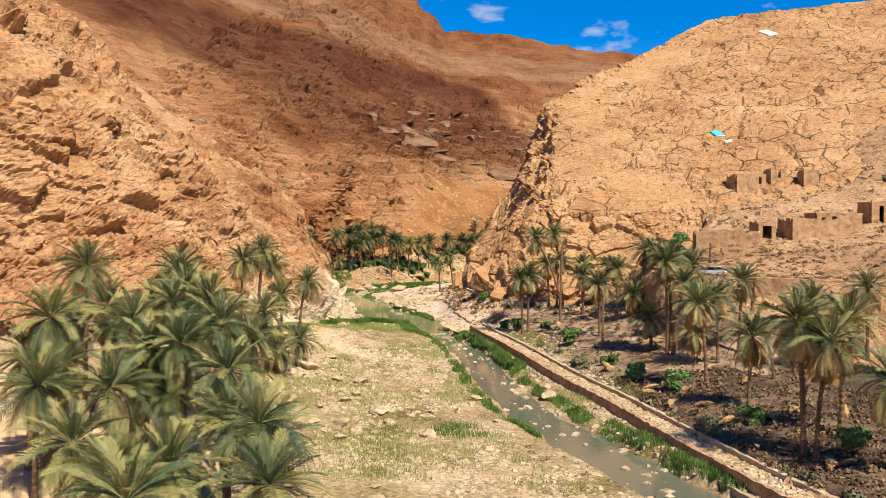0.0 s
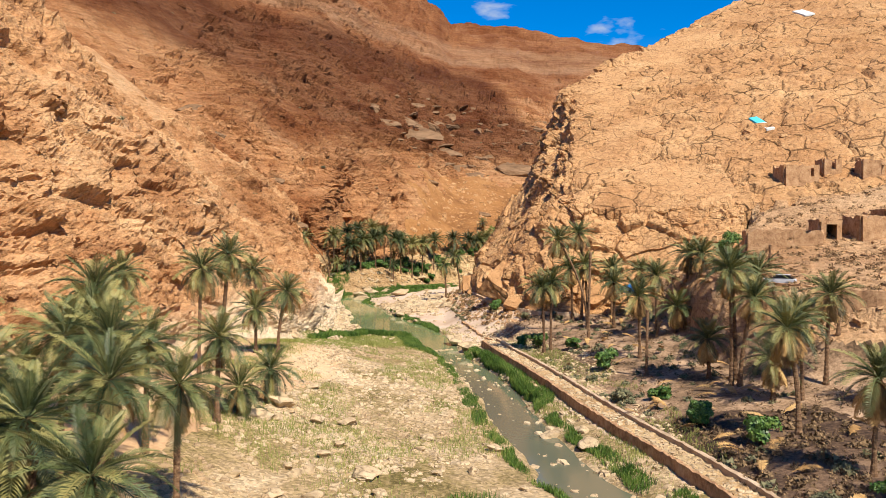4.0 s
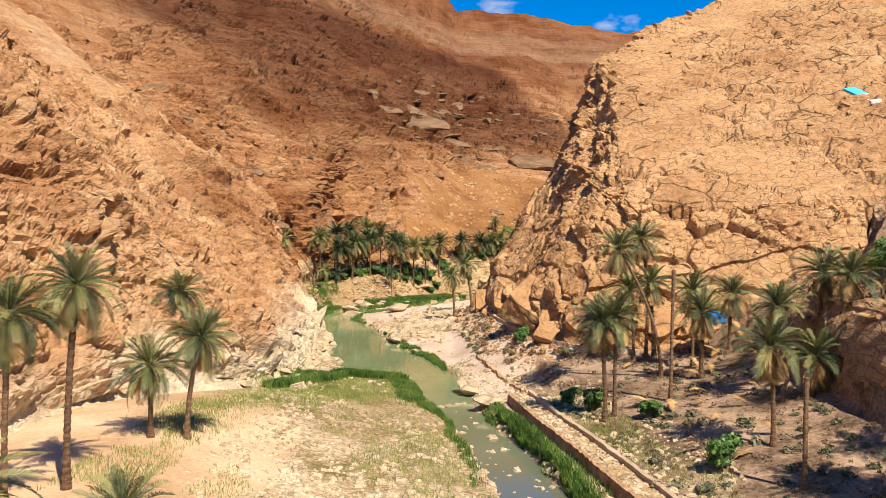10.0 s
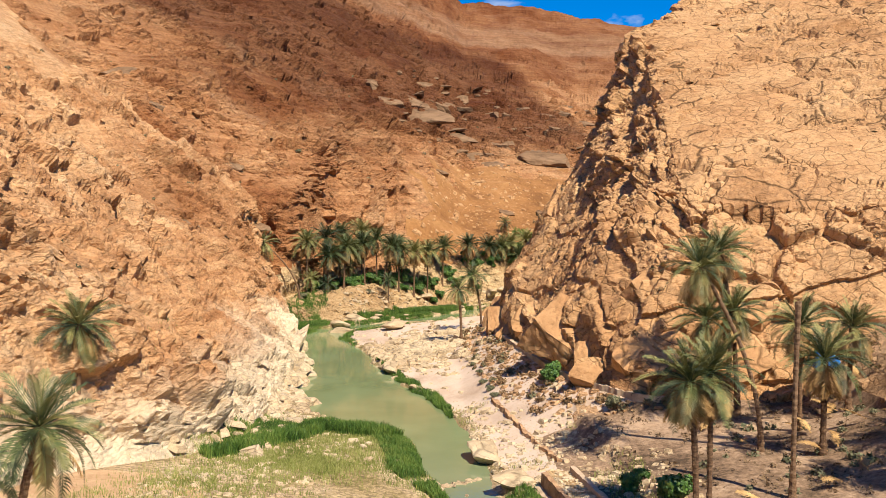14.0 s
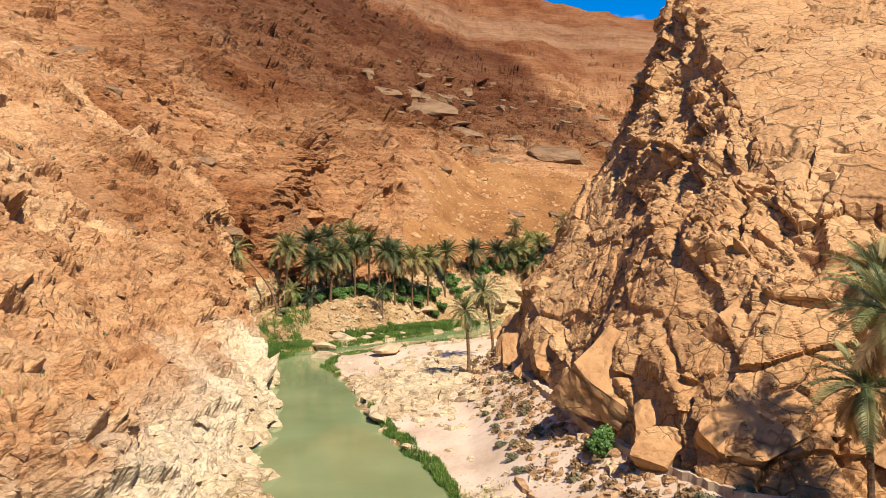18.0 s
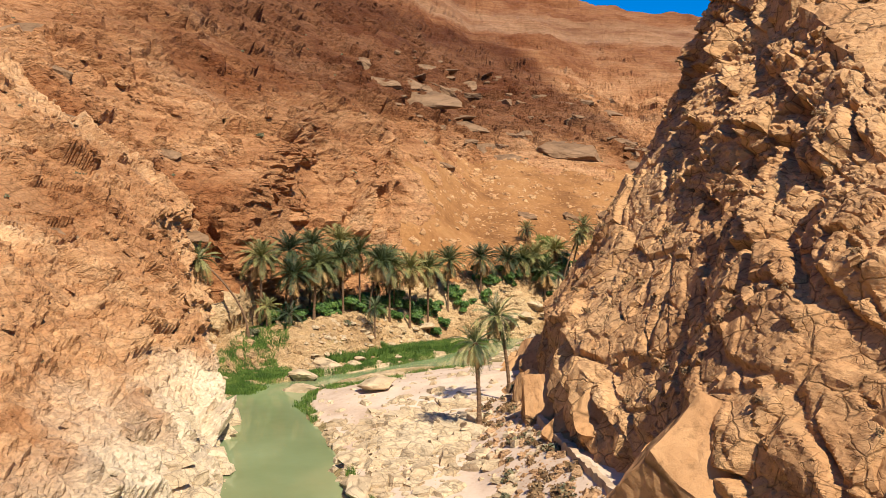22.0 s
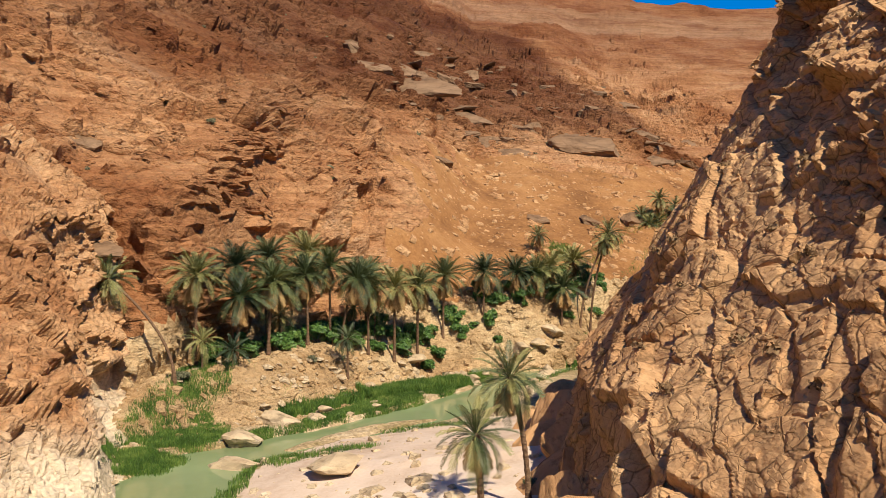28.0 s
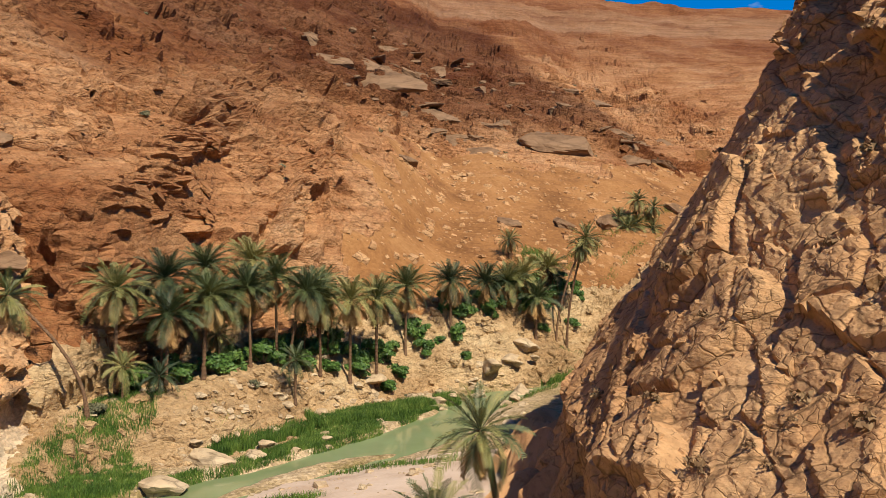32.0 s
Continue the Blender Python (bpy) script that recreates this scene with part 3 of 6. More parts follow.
def land(x, y):
    """Height without rock relief, which part of the land it is, and distance from the water's edge."""
    p0 = np.stack([x, y, 0 * x], 1)
    wob = fbm(p0, 14, 3, 3)
    d, side, par = to_line(x, y, RIVER)
    half = np.interp(par, np.arange(len(RIVER)), RIVER[:, 2])
    shore = d - half + 1.3 * fbm(p0, 6, 11, 3) * np.minimum(1, half / 4)
    # valley floor
    base = 0.25 + 0.055 * np.clip(shore, 0, 30) + 0.12 * wob
    upstream = np.clip((par - 15.6) / 0.6, 0, 1)
    bench = 0.5 + np.clip(shore - 7.5 - 1.5 * wob, 0, 60) * 0.72
    bench = bench + 1.3 * np.clip((shore - 9 - 3 * wob) / 0.8, 0, 1)
    bench = np.minimum(bench, 6.0 + 0.11 * (np.clip(x, -60, 60) + 40) + 0.4 * wob)
    floor = np.where((side < 0) & (upstream > 0), base + (bench - base) * upstream, base)
    # sand rising to the palms on the other bank
    leftbank = np.clip((-x - 9 - 0.10 * (150 - np.clip(y, 40, 150))) / 14, 0, 1) * np.clip((178 - y) / 25, 0, 1)
    floor = np.where(side < 0, floor + leftbank * 2.6, floor)
    # terrace behind the canal
    dc, sc, pc = to_line(x, y, CANAL)
    terrace = np.where(sc > 0, 1.0, np.clip((0.9 - dc) / 0.6, 0, 1)) * np.clip((178 - y) / 6, 0, 1)
    floor = np.maximum(floor, -5 + terrace * 7.2)
    brush = np.where((sc < 0) & (y < 176), 1.2 - 0.28 * np.maximum(0, dc - 3.4), -5)
    floor = np.maximum(floor, np.where(shore > 0.3, brush, -5))
    # spit of rock and sand between pool and cliff
    floor = np.where((side > 0) & (par > 8.5) & (par < 20), np.minimum(0.3 + 0.16 * np.clip(shore, 0, 40), 5.0) + 0.2 * wob, floor)
    dl, sl, _ = to_line(x, y, LEDGE)
    floor = np.where((y > 180) & (y < 262), np.maximum(floor, 5.6 - 0.5 * np.where(sl < 0, dl, 0) - np.where(y > 254, 0.5 * (y - 254), 0)), floor)
    floor = np.where(shore < 0, np.maximum(-1.5, 0.25 + shore * 0.6), floor)
    left, right, far = loft(LEFT, y, x), loft(RIGHT, y, x), loft(FAR, x, y)
    de, se, pe = to_line(x, y, EDGE)
    zs = slab_plane(x, y)
    k = np.interp(pe, np.arange(len(EDGE)), slab_plane(EDGE[:, 0], EDGE[:, 1]))
    slab = np.where(se > 0, zs, k - 1.2 - np.where(pe < 2.8, 2.6, 7.0) * de)
    slab = np.minimum(slab, 103 + 0.06 * (x - 100) - 0.6 * np.maximum(0, y - 333))
    dr, _, pr = to_line(x, y, ROAD)
    cut = np.clip((dr - np.interp(pr, (0, 2.5, 3.2), (6.0, 6.0, 2.7))) / 3.0, 0, 1)
    right = np.where((right > 6) & (dr < 12), 14.4 + (right - 14.4) * cut, right)
    every = np.stack([floor, left, right, slab, far])
    kind = every.argmax(0)
    kind = np.where((kind == 0) & (side < 0) & (par > 15.7) & (shore > 4.5), 6, kind)
    keys = sorted(FAR)
    foot = np.interp(x, keys, [FAR[q][0] for q in keys])
    kind = np.where((kind == 4) & (y < foot + 1), 6, kind)
    kind = np.where((kind == 0) & (side < 0) & (leftbank > 0.55 + 0.3 * wob), 8, kind)
    kind = np.where((kind == 4) & (x > -12 + 14 * wob + 10 * fbm(p0, 5, 17, 3)) & (x < 110) & (every.max(0) < 46 + 10 * wob), 7, kind)
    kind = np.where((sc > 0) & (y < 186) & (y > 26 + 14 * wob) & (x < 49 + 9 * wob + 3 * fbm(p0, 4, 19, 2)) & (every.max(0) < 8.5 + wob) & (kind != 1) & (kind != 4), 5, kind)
    return every.max(0), kind, shore, every[1:].max(0) - floor


def spaced(edges):
    """Grid lines: (from, to, step at from, step at to) stretches, joined."""
    out = [edges[0][0]]
    for a, b, s0, s1 in edges:
        v = out[-1]
        while v < b - 1e-6:
            v += s0 + (s1 - s0) * (v - a) / (b - a)
            out.append(min(v, b))
    return np.array(sorted(set(np.round(out, 4))))


GX = spaced([(-420, -120, 14, 3.0), (-120, -62, 2.4, 0.8), (-62, 62, 0.5, 0.5), (62, 150, 0.7, 1.6), (150, 460, 3.0, 14)])
GY = spaced([(-30, 40, 6, 1.2), (40, 290, 0.6, 0.6), (290, 480, 0.7, 1.3), (480, 960, 2.2, 5.0), (960, 1500, 20, 60)])
XX, YY = np.meshgrid(GX, GY)
PX, PY = XX.ravel(), YY.ravel()
HH, PART, SHORE, ABOVE = land(PX, PY)
HH = np.where(PY > 930, HH - 0.05 * (PY - 930), HH)
BASE = HH.reshape(XX.shape).copy()
# cliffs and shelves of bedded rock on the far slope
ROCKY = np.clip(ABOVE / 3.5, 0, 1)
P3 = np.stack([PX, PY, HH], 1)
BED = HH + 2.0 * fbm(P3, 40, 51, 2)
FARNESS = np.clip((PY - 330) / 250, 0, 1)
for size, amount in ((7.0, 0.55), (19.0, 0.6)):
    level = np.floor(BED / size)
    f = BED / size - level
    step = (np.clip((f - 0.30) / 0.28, 0, 1) - f) * size * amount
    patch = np.clip(fbm(P3, 45, 61 + int(size), 2) * 1.6 + 0.25, 0, 1)
    HH = HH + step * ROCKY * np.where(PART == 3, 0.0, np.where(PART == 1, 0.6, 1)) * patch * np.where((PART == 2) | (PART == 7), 0.25, 1) * (0.45 + 0.9 * FARNESS)
grid = 0.6 * BASE + 0.4 * HH.reshape(XX.shape)
gy, gx = np.gradient(grid, GY, GX)
NRM = np.stack([-gx.ravel(), -gy.ravel(), np.ones(len(HH))], 1)
NRM /= np.linalg.norm(NRM, axis=1)[:, None]
P3 = np.stack([PX, PY, HH], 1)
# blocks: warped Worley cells pushed in and out, squashed along the bedding
WARP = np.stack([fbm(P3, 9, 71 + k, 3) for k in range(3)], 1)
Q = (P3 + 2.2 * WARP) * (1, 1, 1.9)
e1, r1, t1 = cells(Q, 9.0, 5)
e2, r2, t2 = cells(Q, 3.4, 6)
e3, r3, t3 = cells(Q * (0.7, 0.7, 1), 11.0, 8)
NEAR = 1 - 0.6 * np.clip((PY - 330) / 200, 0, 1)
# tilted beds: noise drawn out along the layers
BEDS = P3 @ np.array(((1, 0, 0.42), (0, 1, -0.12), (-0.35, 0.1, 1))) * (1 / 9, 1 / 9, 1)
RELIEF = (2.6 * fbm(P3, 26, 81, 4, True) + (1.5 * (r1 - 0.3) + 2.4 * t1) * worn(e1, 0.2) + NEAR * (1.0 * (r2 - 0.2) + 1.4 * t2) * worn(e2, 0.4) + 1.5 * fbm(P3, 7, 99, 4)
          + 0.6 * fbm(P3, 4.5, 91, 3, True) + np.where(PART == 1, 1.9, 0.9) * fbm(BEDS, 2.2, 93, 3, True))
INSIDE = to_line(PX, PY, EDGE)[1] > 0
TOP = (PART == 3) & INSIDE
CALM = np.where(TOP, 0.32, np.where(PART == 2, 0.30, np.where(PART == 5, 0.06, np.where(PART == 7, 0.30, 1.0)))) * np.where((PART == 4) & (HH < 55), np.clip((-6 - PX) / 22, 0.32, 1), 1) * np.where(PART == 4, np.clip((PX + 30) / -40 + 1, 0.45, 1) * (1 + FARNESS), 1)
RELIEF = RELIEF * ROCKY * CALM
RELIEF = RELIEF + np.where(TOP, (1.2 + 0.9 * (r3 - 0.5) + 1.8 * t3) * worn(e3, 0.1) - 1.2 + (0.5 + 0.4 * (r1 - 0.5)) * worn(e1, 0.14) + 0.22 * worn(e2, 0.3), 0) * ROCKY
RELIEF = np.where((PART == 3) & ~INSIDE, 0, RELIEF)
e4, r4, t4 = cells(Q, 1.5, 9)
RELIEF = RELIEF + np.where(np.isin(PART, (1, 3, 4)), (0.75 * (r4 - 0.4) + 0.6 * t4) * worn(e4, 0.35), 0) * ROCKY * NEAR * np.where(PART == 3, 0.4, 1)
RELIEF = RELIEF - np.where(TOP, 1.1 * np.clip(1 - to_line(PX, PY, EDGE[:11])[0] / 24, 0, 1), 0)
FLOORY = (1 - ROCKY) * np.where(SHORE > 0.4, 1, 0)
RELIEF = RELIEF + FLOORY * (0.28 * fbm(P3, 5, 95, 4) + 0.10 * fbm(P3, 1.7, 97, 2))
SIDE = np.clip((1 - NRM[:, 2]) * 1.3, 0.1, 0.8)[:, None]
FACED = np.where((PART == 1) & (HH < 88), np.clip((PY - 94) / 8, 0, 1) * np.clip((330 - PY) / 8, 0, 1), 0) + np.where(PART == 4, np.clip((PX + 130) / 8, 0, 1) * np.clip((118 - PX) / 8, 0, 1) * np.clip((690 - PY) / 40, 0, 1), 0)
RELIEF = RELIEF + FACED * (-0.75 * RELIEF - 0.9)
PUSH = NRM * np.concatenate([SIDE, SIDE, 0.8 + 0 * SIDE], 1)
VERTS = P3 + PUSH * RELIEF[:, None]


def ground_z(x, y):
    """Height of the built surface at a place, from the four grid points round it."""
    i, j = min(max(int(np.searchsorted(GX, x)) - 1, 0), len(GX) - 2), min(max(int(np.searchsorted(GY, y)) - 1, 0), len(GY) - 2)
    u, v = (x - GX[i]) / (GX[i + 1] - GX[i]), (y - GY[j]) / (GY[j + 1] - GY[j])
    w = len(GX)
    z = VERTS[:, 2]
    return float(z[j * w + i] * (1 - u) * (1 - v) + z[j * w + i + 1] * u * (1 - v) + z[(j + 1) * w + i] * (1 - u) * v + z[(j + 1) * w + i + 1] * u * v)


def mesh_of(name, verts, faces, mat, smooth=False):
    me = bpy.data.meshes.new(name)
    me.from_pydata([tuple(v) for v in verts], [], [tuple(f) for f in faces])
    me.materials.append(mat)
    if smooth:
        me.polygons.foreach_set("use_smooth", [True] * len(me.polygons))
    me.update()
    return me


def land_part(name, chosen, mat, label, category):
    """One piece of the land: the grid's faces whose kind is chosen."""
    w = len(GX)
    jj, ii = np.meshgrid(np.arange(len(GY) - 1), np.arange(w - 1), indexing="ij")
    a = (jj * w + ii).ravel()
    kind = PART[a]
    a = a[np.isin(kind, chosen)]
    quads = np.stack([a, a + 1, a + w + 1, a + w], 1)
    used, inverse = np.unique(quads, return_inverse=True)
    quads = inverse.reshape(-1, 4)
    me = bpy.data.meshes.new(name)
    me.vertices.add(len(used))
    me.vertices.foreach_set("co", VERTS[used].ravel().astype(np.float32))
    me.loops.add(quads.size)
    me.loops.foreach_set("vertex_index", quads.ravel().astype(np.int32))
    me.polygons.add(len(quads))
    me.polygons.foreach_set("loop_start", np.arange(0, quads.size, 4, dtype=np.int32))
    me.polygons.foreach_set("use_smooth", np.full(len(quads), any(k in chosen for k in (0, 5, 7, 8, 9, 10))))
    me.materials.append(mat)
    me.update()
    me.validate()
    return tagged(new(name, me), label, category, kind="structure")


_d, _s, _p = to_line(PX, PY, RIVER)
PART = np.where((PART == 0) & (_s > 0) & (PY > 172 + 5 * fbm(P3, 8, 133, 3)) & (PY < 300) & (SHORE > 0.25), 10, PART)
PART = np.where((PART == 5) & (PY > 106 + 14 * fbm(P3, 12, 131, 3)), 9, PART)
land_part("ground", (0,), M_FLOOR, "pale sandy gravel valley floor beside the river", "ground")
land_part("sand_spit", (10,), M_SPIT, "smooth pale pinkish sand between the pool and the cliff", "ground")
_e, _o = np.meshgrid(np.linspace(0, 1, 90), np.linspace(-1, 1, 22))
_e, _o = _e.ravel(), _o.ravel()
_bar = np.stack([-23 + 18 * _e, 285.5 + 19 * _e + 2 * np.sin(3.1 * _e), 0 * _e], 1) + np.stack([0.72 * _o, -0.69 * _o, 0 * _o], 1) * (0.6 + 1.9 * np.sin(math.pi * _e) ** 0.6)[:, None]
_bar[:, 2] = 0.75 * (1 - _o ** 2) * np.sin(math.pi * np.clip(_e, 0.02, 0.98)) ** 0.4 - 0.35 + 0.22 * fbm(_bar, 1.6, 141, 4)
tagged(new("sand_bar", mesh_of("sand_bar", _bar, [(r * 90 + c, r * 90 + c + 1, r * 90 + c + 91, r * 90 + c + 90) for r in range(21) for c in range(89)], M_FLOOR, True)), "low gravelly sand bar in the shallow pool", "sand bar", kind="structure")
land_part("palm_terrace", (5,), M_SOIL, "brown earth terrace littered with dry leaves, palm shade painted into its colour", "ground")
land_part("sandy_terrace", (9,), M_TERRACE, "sandy terrace with dry leaves between the palms", "ground")
land_part("river_bench", (6,), M_BENCH, "tan rocky river bench under the far palm grove", "ground")
land_part("scree_slope", (7,), M_SCREE, "smooth orange scree fan above the palm grove", "scree slope")
land_part("sandy_bank", (8,), M_SAND, "orange sandy bank under the dense palms", "ground")
land_part("rock_slope", (1,), M_LEFT, "orange layered rock slope rising from the river bank", "cliff")
land_part("village_hill", (2,), M_HILL, "dusty tan hillside with ruins and scrub", "hillside")
land_part("slab_hill", (3,), M_FLAT, "cracked tan limestone slab hill with broken cliff edge", "cliff")
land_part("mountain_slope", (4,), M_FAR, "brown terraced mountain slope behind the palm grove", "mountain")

w_me = mesh_of("water", [(-80, -20, 0), (140, -20, 0), (140, 470, 0), (-80, 470, 0)], [(0, 1, 2, 3)], M_WATER)
tagged(new("water", w_me), "calm murky green river water", "river", kind="structure")


# ---- the broken edge of the slab hill: cliff, ledge and talus, lofted between four lines ----
CRAG = np.array([  # edge of the slab, foot of the cliff, middle of the lower slope, toe
    [(58, 193, 26.5), (38, 197, 25), (27, 202, 25.6), (26, 211, 29.5), (29, 226, 37.5), (31.5, 247, 48.5), (32.5, 259, 55), (31.5, 272, 61.3), (50, 286, 72), (100, 330, 101)],
    [(57, 190, 23), (35, 191, 18), (21.5, 194, 19), (17.8, 206, 21), (18.3, 226, 23.5), (20, 243, 28), (22.6, 257, 34), (24.8, 269, 40), (42, 292, 52), (88, 342, 72)],
    [(56, 187, 19), (32, 188, 11), (17, 191, 12), (12.2, 203.5, 13), (13.2, 222, 15), (13, 241, 20), (14, 258, 24.5), (20, 270, 30), (34, 302, 36), (75, 350, 45)],
    [(55, 184, 14), (30, 185, 6), (16.5, 188, 6), (11.6, 202, 5.6), (9.9, 217, 7), (6.6, 240, 14.5), (6.8, 259, 13.5), (9.0, 274, 14), (26, 312, 12), (60, 362, 16)]], float)
_inner = CRAG[0] + np.array([(1, 26), (5, 26), (12, 24), (24, 8), (25, 2), (26, -6), (26, -10), (20, -18), (18, -20), (18, -20)]).astype(float) @ np.eye(2, 3)
_inner[:, 2] = slab_plane(_inner[:, 0], _inner[:, 1]) - 1.6
_below = CRAG[3] + (CRAG[3] - CRAG[2]) * (0.15, 0.15, 0)
_below[:, 2] = CRAG[3][:, 2] - 13.0
_cols = np.concatenate([_inner[None], CRAG, _below[None]])
_way = np.concatenate([[0], np.cumsum(np.linalg.norm(np.diff(CRAG[1], axis=0), axis=1))])
_us = np.concatenate([np.arange(0, 22, 0.36), np.arange(22, 60, 0.24), np.arange(60, 108, 0.19), np.arange(108, 125, 0.28), np.arange(125, 165, 0.4), np.arange(165, _way[-1], 0.8)])
_vs = np.concatenate([np.linspace(k, k + 1, c, endpoint=False) for k, c in enumerate((50, 84, 60, 66, 18))] + [[5.0]])
_taper = np.clip(_vs * 1.15, 0.17, 1)[:, None] * np.interp(_us, (0, 20, 40, 300), (0.5, 0.8, 1, 1))[None]
# beds of the cliff stand out as ledges
# the cliff is more broken than the slope under it
_cliff = np.interp(_vs, (0.7, 1.1, 1.9, 2.2, 3.7, 4.1, 5), (0.12, 1, 1, 0.13, 0.13, 0.6, 0.6))[:, None] * np.ones(len(_us))[None]
_front = np.interp(_us, (0, 40, 52, 300), (1, 1, 0, 0))[None] * np.ones(len(_vs))[:, None]
_cliff = np.maximum(_cliff, 0.62 * _front).ravel()
_lines = np.stack([np.stack([np.interp(_us, _way, _cols[k, :, c]) for c in range(3)], 1) for k in range(6)])
_k = np.minimum(_vs.astype(int), 4)
_f = (_vs - _k)[:, None, None]
CP = _lines[_k] * (1 - _f) + _lines[_k + 1] * _f
_nv, _nu = CP.shape[:2]
_lift = np.where(_vs < 1, 1.6 * (1 - _vs) - 1.6 * np.clip(1 - _vs, 0, 1) ** 5 + 0.7 * np.minimum(1, 5 * _vs), 0.7 * np.clip(2 - _vs, 0, 1))
CP[:, :, 2] += _lift[:, None]
_du, _dv = np.gradient(CP, axis=1), np.gradient(CP, axis=0)
CN = np.cross(_du, _dv)
CN /= np.linalg.norm(CN, axis=2)[:, :, None]
CP, CN = CP.reshape(-1, 3), CN.reshape(-1, 3)
_w = np.stack([fbm(CP, 7, 171 + k, 3) for k in range(3)], 1)
_tame = np.maximum(_cliff, 0.45) * np.repeat(np.interp(_vs, (0.7, 1.0), (0.06, 1)), _nu)
_bedded = ((1, 0, -0.15), (0, 0.8, -0.4), (0, 0, 1.3))
_rel = _tame * blocky(CP, _w, _bedded, ((9.0, 0.16, 0.45, 0.02), (3.9, 0.14, 0.42, 0.03)), 15) + 1.5 * fbm(CP, 19, 181, 2)
_rel = _rel + np.repeat(np.interp(_vs, (0.7, 1.0, 1.8, 2.3), (0.10, 1, 1, 0.28)), _nu) * blocky(CP, _w, _bedded, ((1.9, 0.15, 0.34, 0.06), (0.9, 0.16, 0.28, 0.07)), 45)
_bed = (CP[:, 2] - 0.18 * CP[:, 0] - 0.5 * CP[:, 1]) / 1.13 + 1.1 * fbm(CP, 11, 201, 3)
_g = _bed / 4.3 + 0.37 + 0.25 * fbm(CP, 8, 203, 2)
_rel = _rel - _cliff * 1.2 * (_g - np.floor(_g) - 0.5)
_rel = (_rel + 0.10 * fbm(CP, 1.1, 191, 3)) * _taper.ravel()
CV = CP + CN * _rel[:, None] * np.array((1, 1, 0.85))
_a = (np.arange(_nv - 1)[:, None] * _nu + np.arange(_nu - 1)[None]).ravel()
_faces = np.stack([_a, _a + _nu, _a + _nu + 1, _a + 1], 1)
me = mesh_of("cliff", CV, _faces, M_BLOCK)
tagged(new("cliff", me), "broken blocky tan limestone cliff and ledges above the river", "cliff", kind="structure")


# ---- the broken faces of the other two slopes, lofted through the same sections ----
def sections(table, at):
    keys = sorted(table)
    rows = np.array([table[k] for k in keys], float)
    k = np.clip(np.searchsorted(keys, at) - 1, 0, len(keys) - 2)
    lo, hi = np.array(keys, float)[k], np.array(keys, float)[k + 1]
    f = np.clip((at - lo) / (hi - lo), 0, 1)
    f = (f * f * (3 - 2 * f))[:, None]
    return rows[k] * (1 - f) + rows[k + 1] * f


def rock_face(name, table, at, counts, along_y, size, amp, cover, mat, label, shear, ledges):
    """A finely broken rock face through the sections' points; cover is how far it stands out, along and up."""
    sec = sections(table, at)
    vs = np.concatenate([np.linspace(k, k + 1, c, endpoint=False) for k, c in enumerate(counts)] + [[float(len(counts))]])
    pos = np.stack([np.interp(vs, np.arange(sec.shape[1] // 2), r) for r in sec[:, 0::2]], 1)
    hgt = np.stack([np.interp(vs, np.arange(sec.shape[1] // 2), r) for r in sec[:, 1::2]], 1)
    line = np.broadcast_to(at[None], pos.shape)
    p = np.stack([pos, line, hgt] if along_y else [line, pos, hgt], 2)
    nv, nu = p.shape[:2]
    n = np.cross(np.gradient(p, axis=0), np.gradient(p, axis=1))
    n /= np.linalg.norm(n, axis=2)[:, :, None]
    n = np.where((n[:, :, 2:] < 0), -n, n)
    p, n = p.reshape(-1, 3), n.reshape(-1, 3)
    w = np.stack([fbm(p, 7 * size, 271 + k, 3) for k in range(3)], 1)
    rel = blocky(p, w, shear, ((11.0 * size, 0.22, 0.8, 0.02), (4.6 * size, 0.20, 0.8, 0.05), (1.9 * size, 0.22, 0.8, 0.12), (0.95 * size, 0.26, 0.6, 0.10)), 25)
    rel = rel + 2.0 * fbm(p, 24, 281, 3) + 0.14 * fbm(p, 1.1, 291, 3)
    bed = (p @ np.array(shear))[:, 2] / 1.4 + 1.2 * fbm(p, 12, 301, 3)
    some = np.clip(fbm(p, 30, 305, 2) * 2.2 + 0.4, 0, 1)
    for s, h in ((5.1 * size, 1.0 * ledges), (1.9 * size, 0.55 * ledges)):
        g = bed / s + 0.3 * fbm(p, 6 * size, 307, 2)
        rel = rel - some * h * 1.3 * (g - np.floor(g) - 0.5)
    out = np.minimum(np.interp(at, *cover[0])[None], np.interp(vs, *cover[1])[:, None])
    out = out.ravel() + np.where(out.ravel() > 0.5, 0, 1.0) * fbm(p, 9, 311, 4)
    if not along_y:
        fan = np.clip((p[:, 0] + 18 + 8 * fbm(p, 22, 313, 3)) / 10, 0, 1) * np.clip((50 + 14 * fbm(p, 26, 315, 3) - p[:, 2]) / 7, 0, 1)
        out = np.minimum(out, 1 - 2 * fan)
    rel = rel * amp * size * np.clip(0.35 + 0.5 * out, 0.2, 1)
    v = p + n * (rel + 2.2 * out - 1.0)[:, None]
    a0 = (np.arange(nv - 1)[:, None] * nu + np.arange(nu - 1)[None]).ravel()
    me = mesh_of(name, v, np.stack([a0, a0 + nu, a0 + nu + 1, a0 + 1], 1), mat)
    tagged(new(name, me), label, "cliff", kind="structure")
    return v, n, out


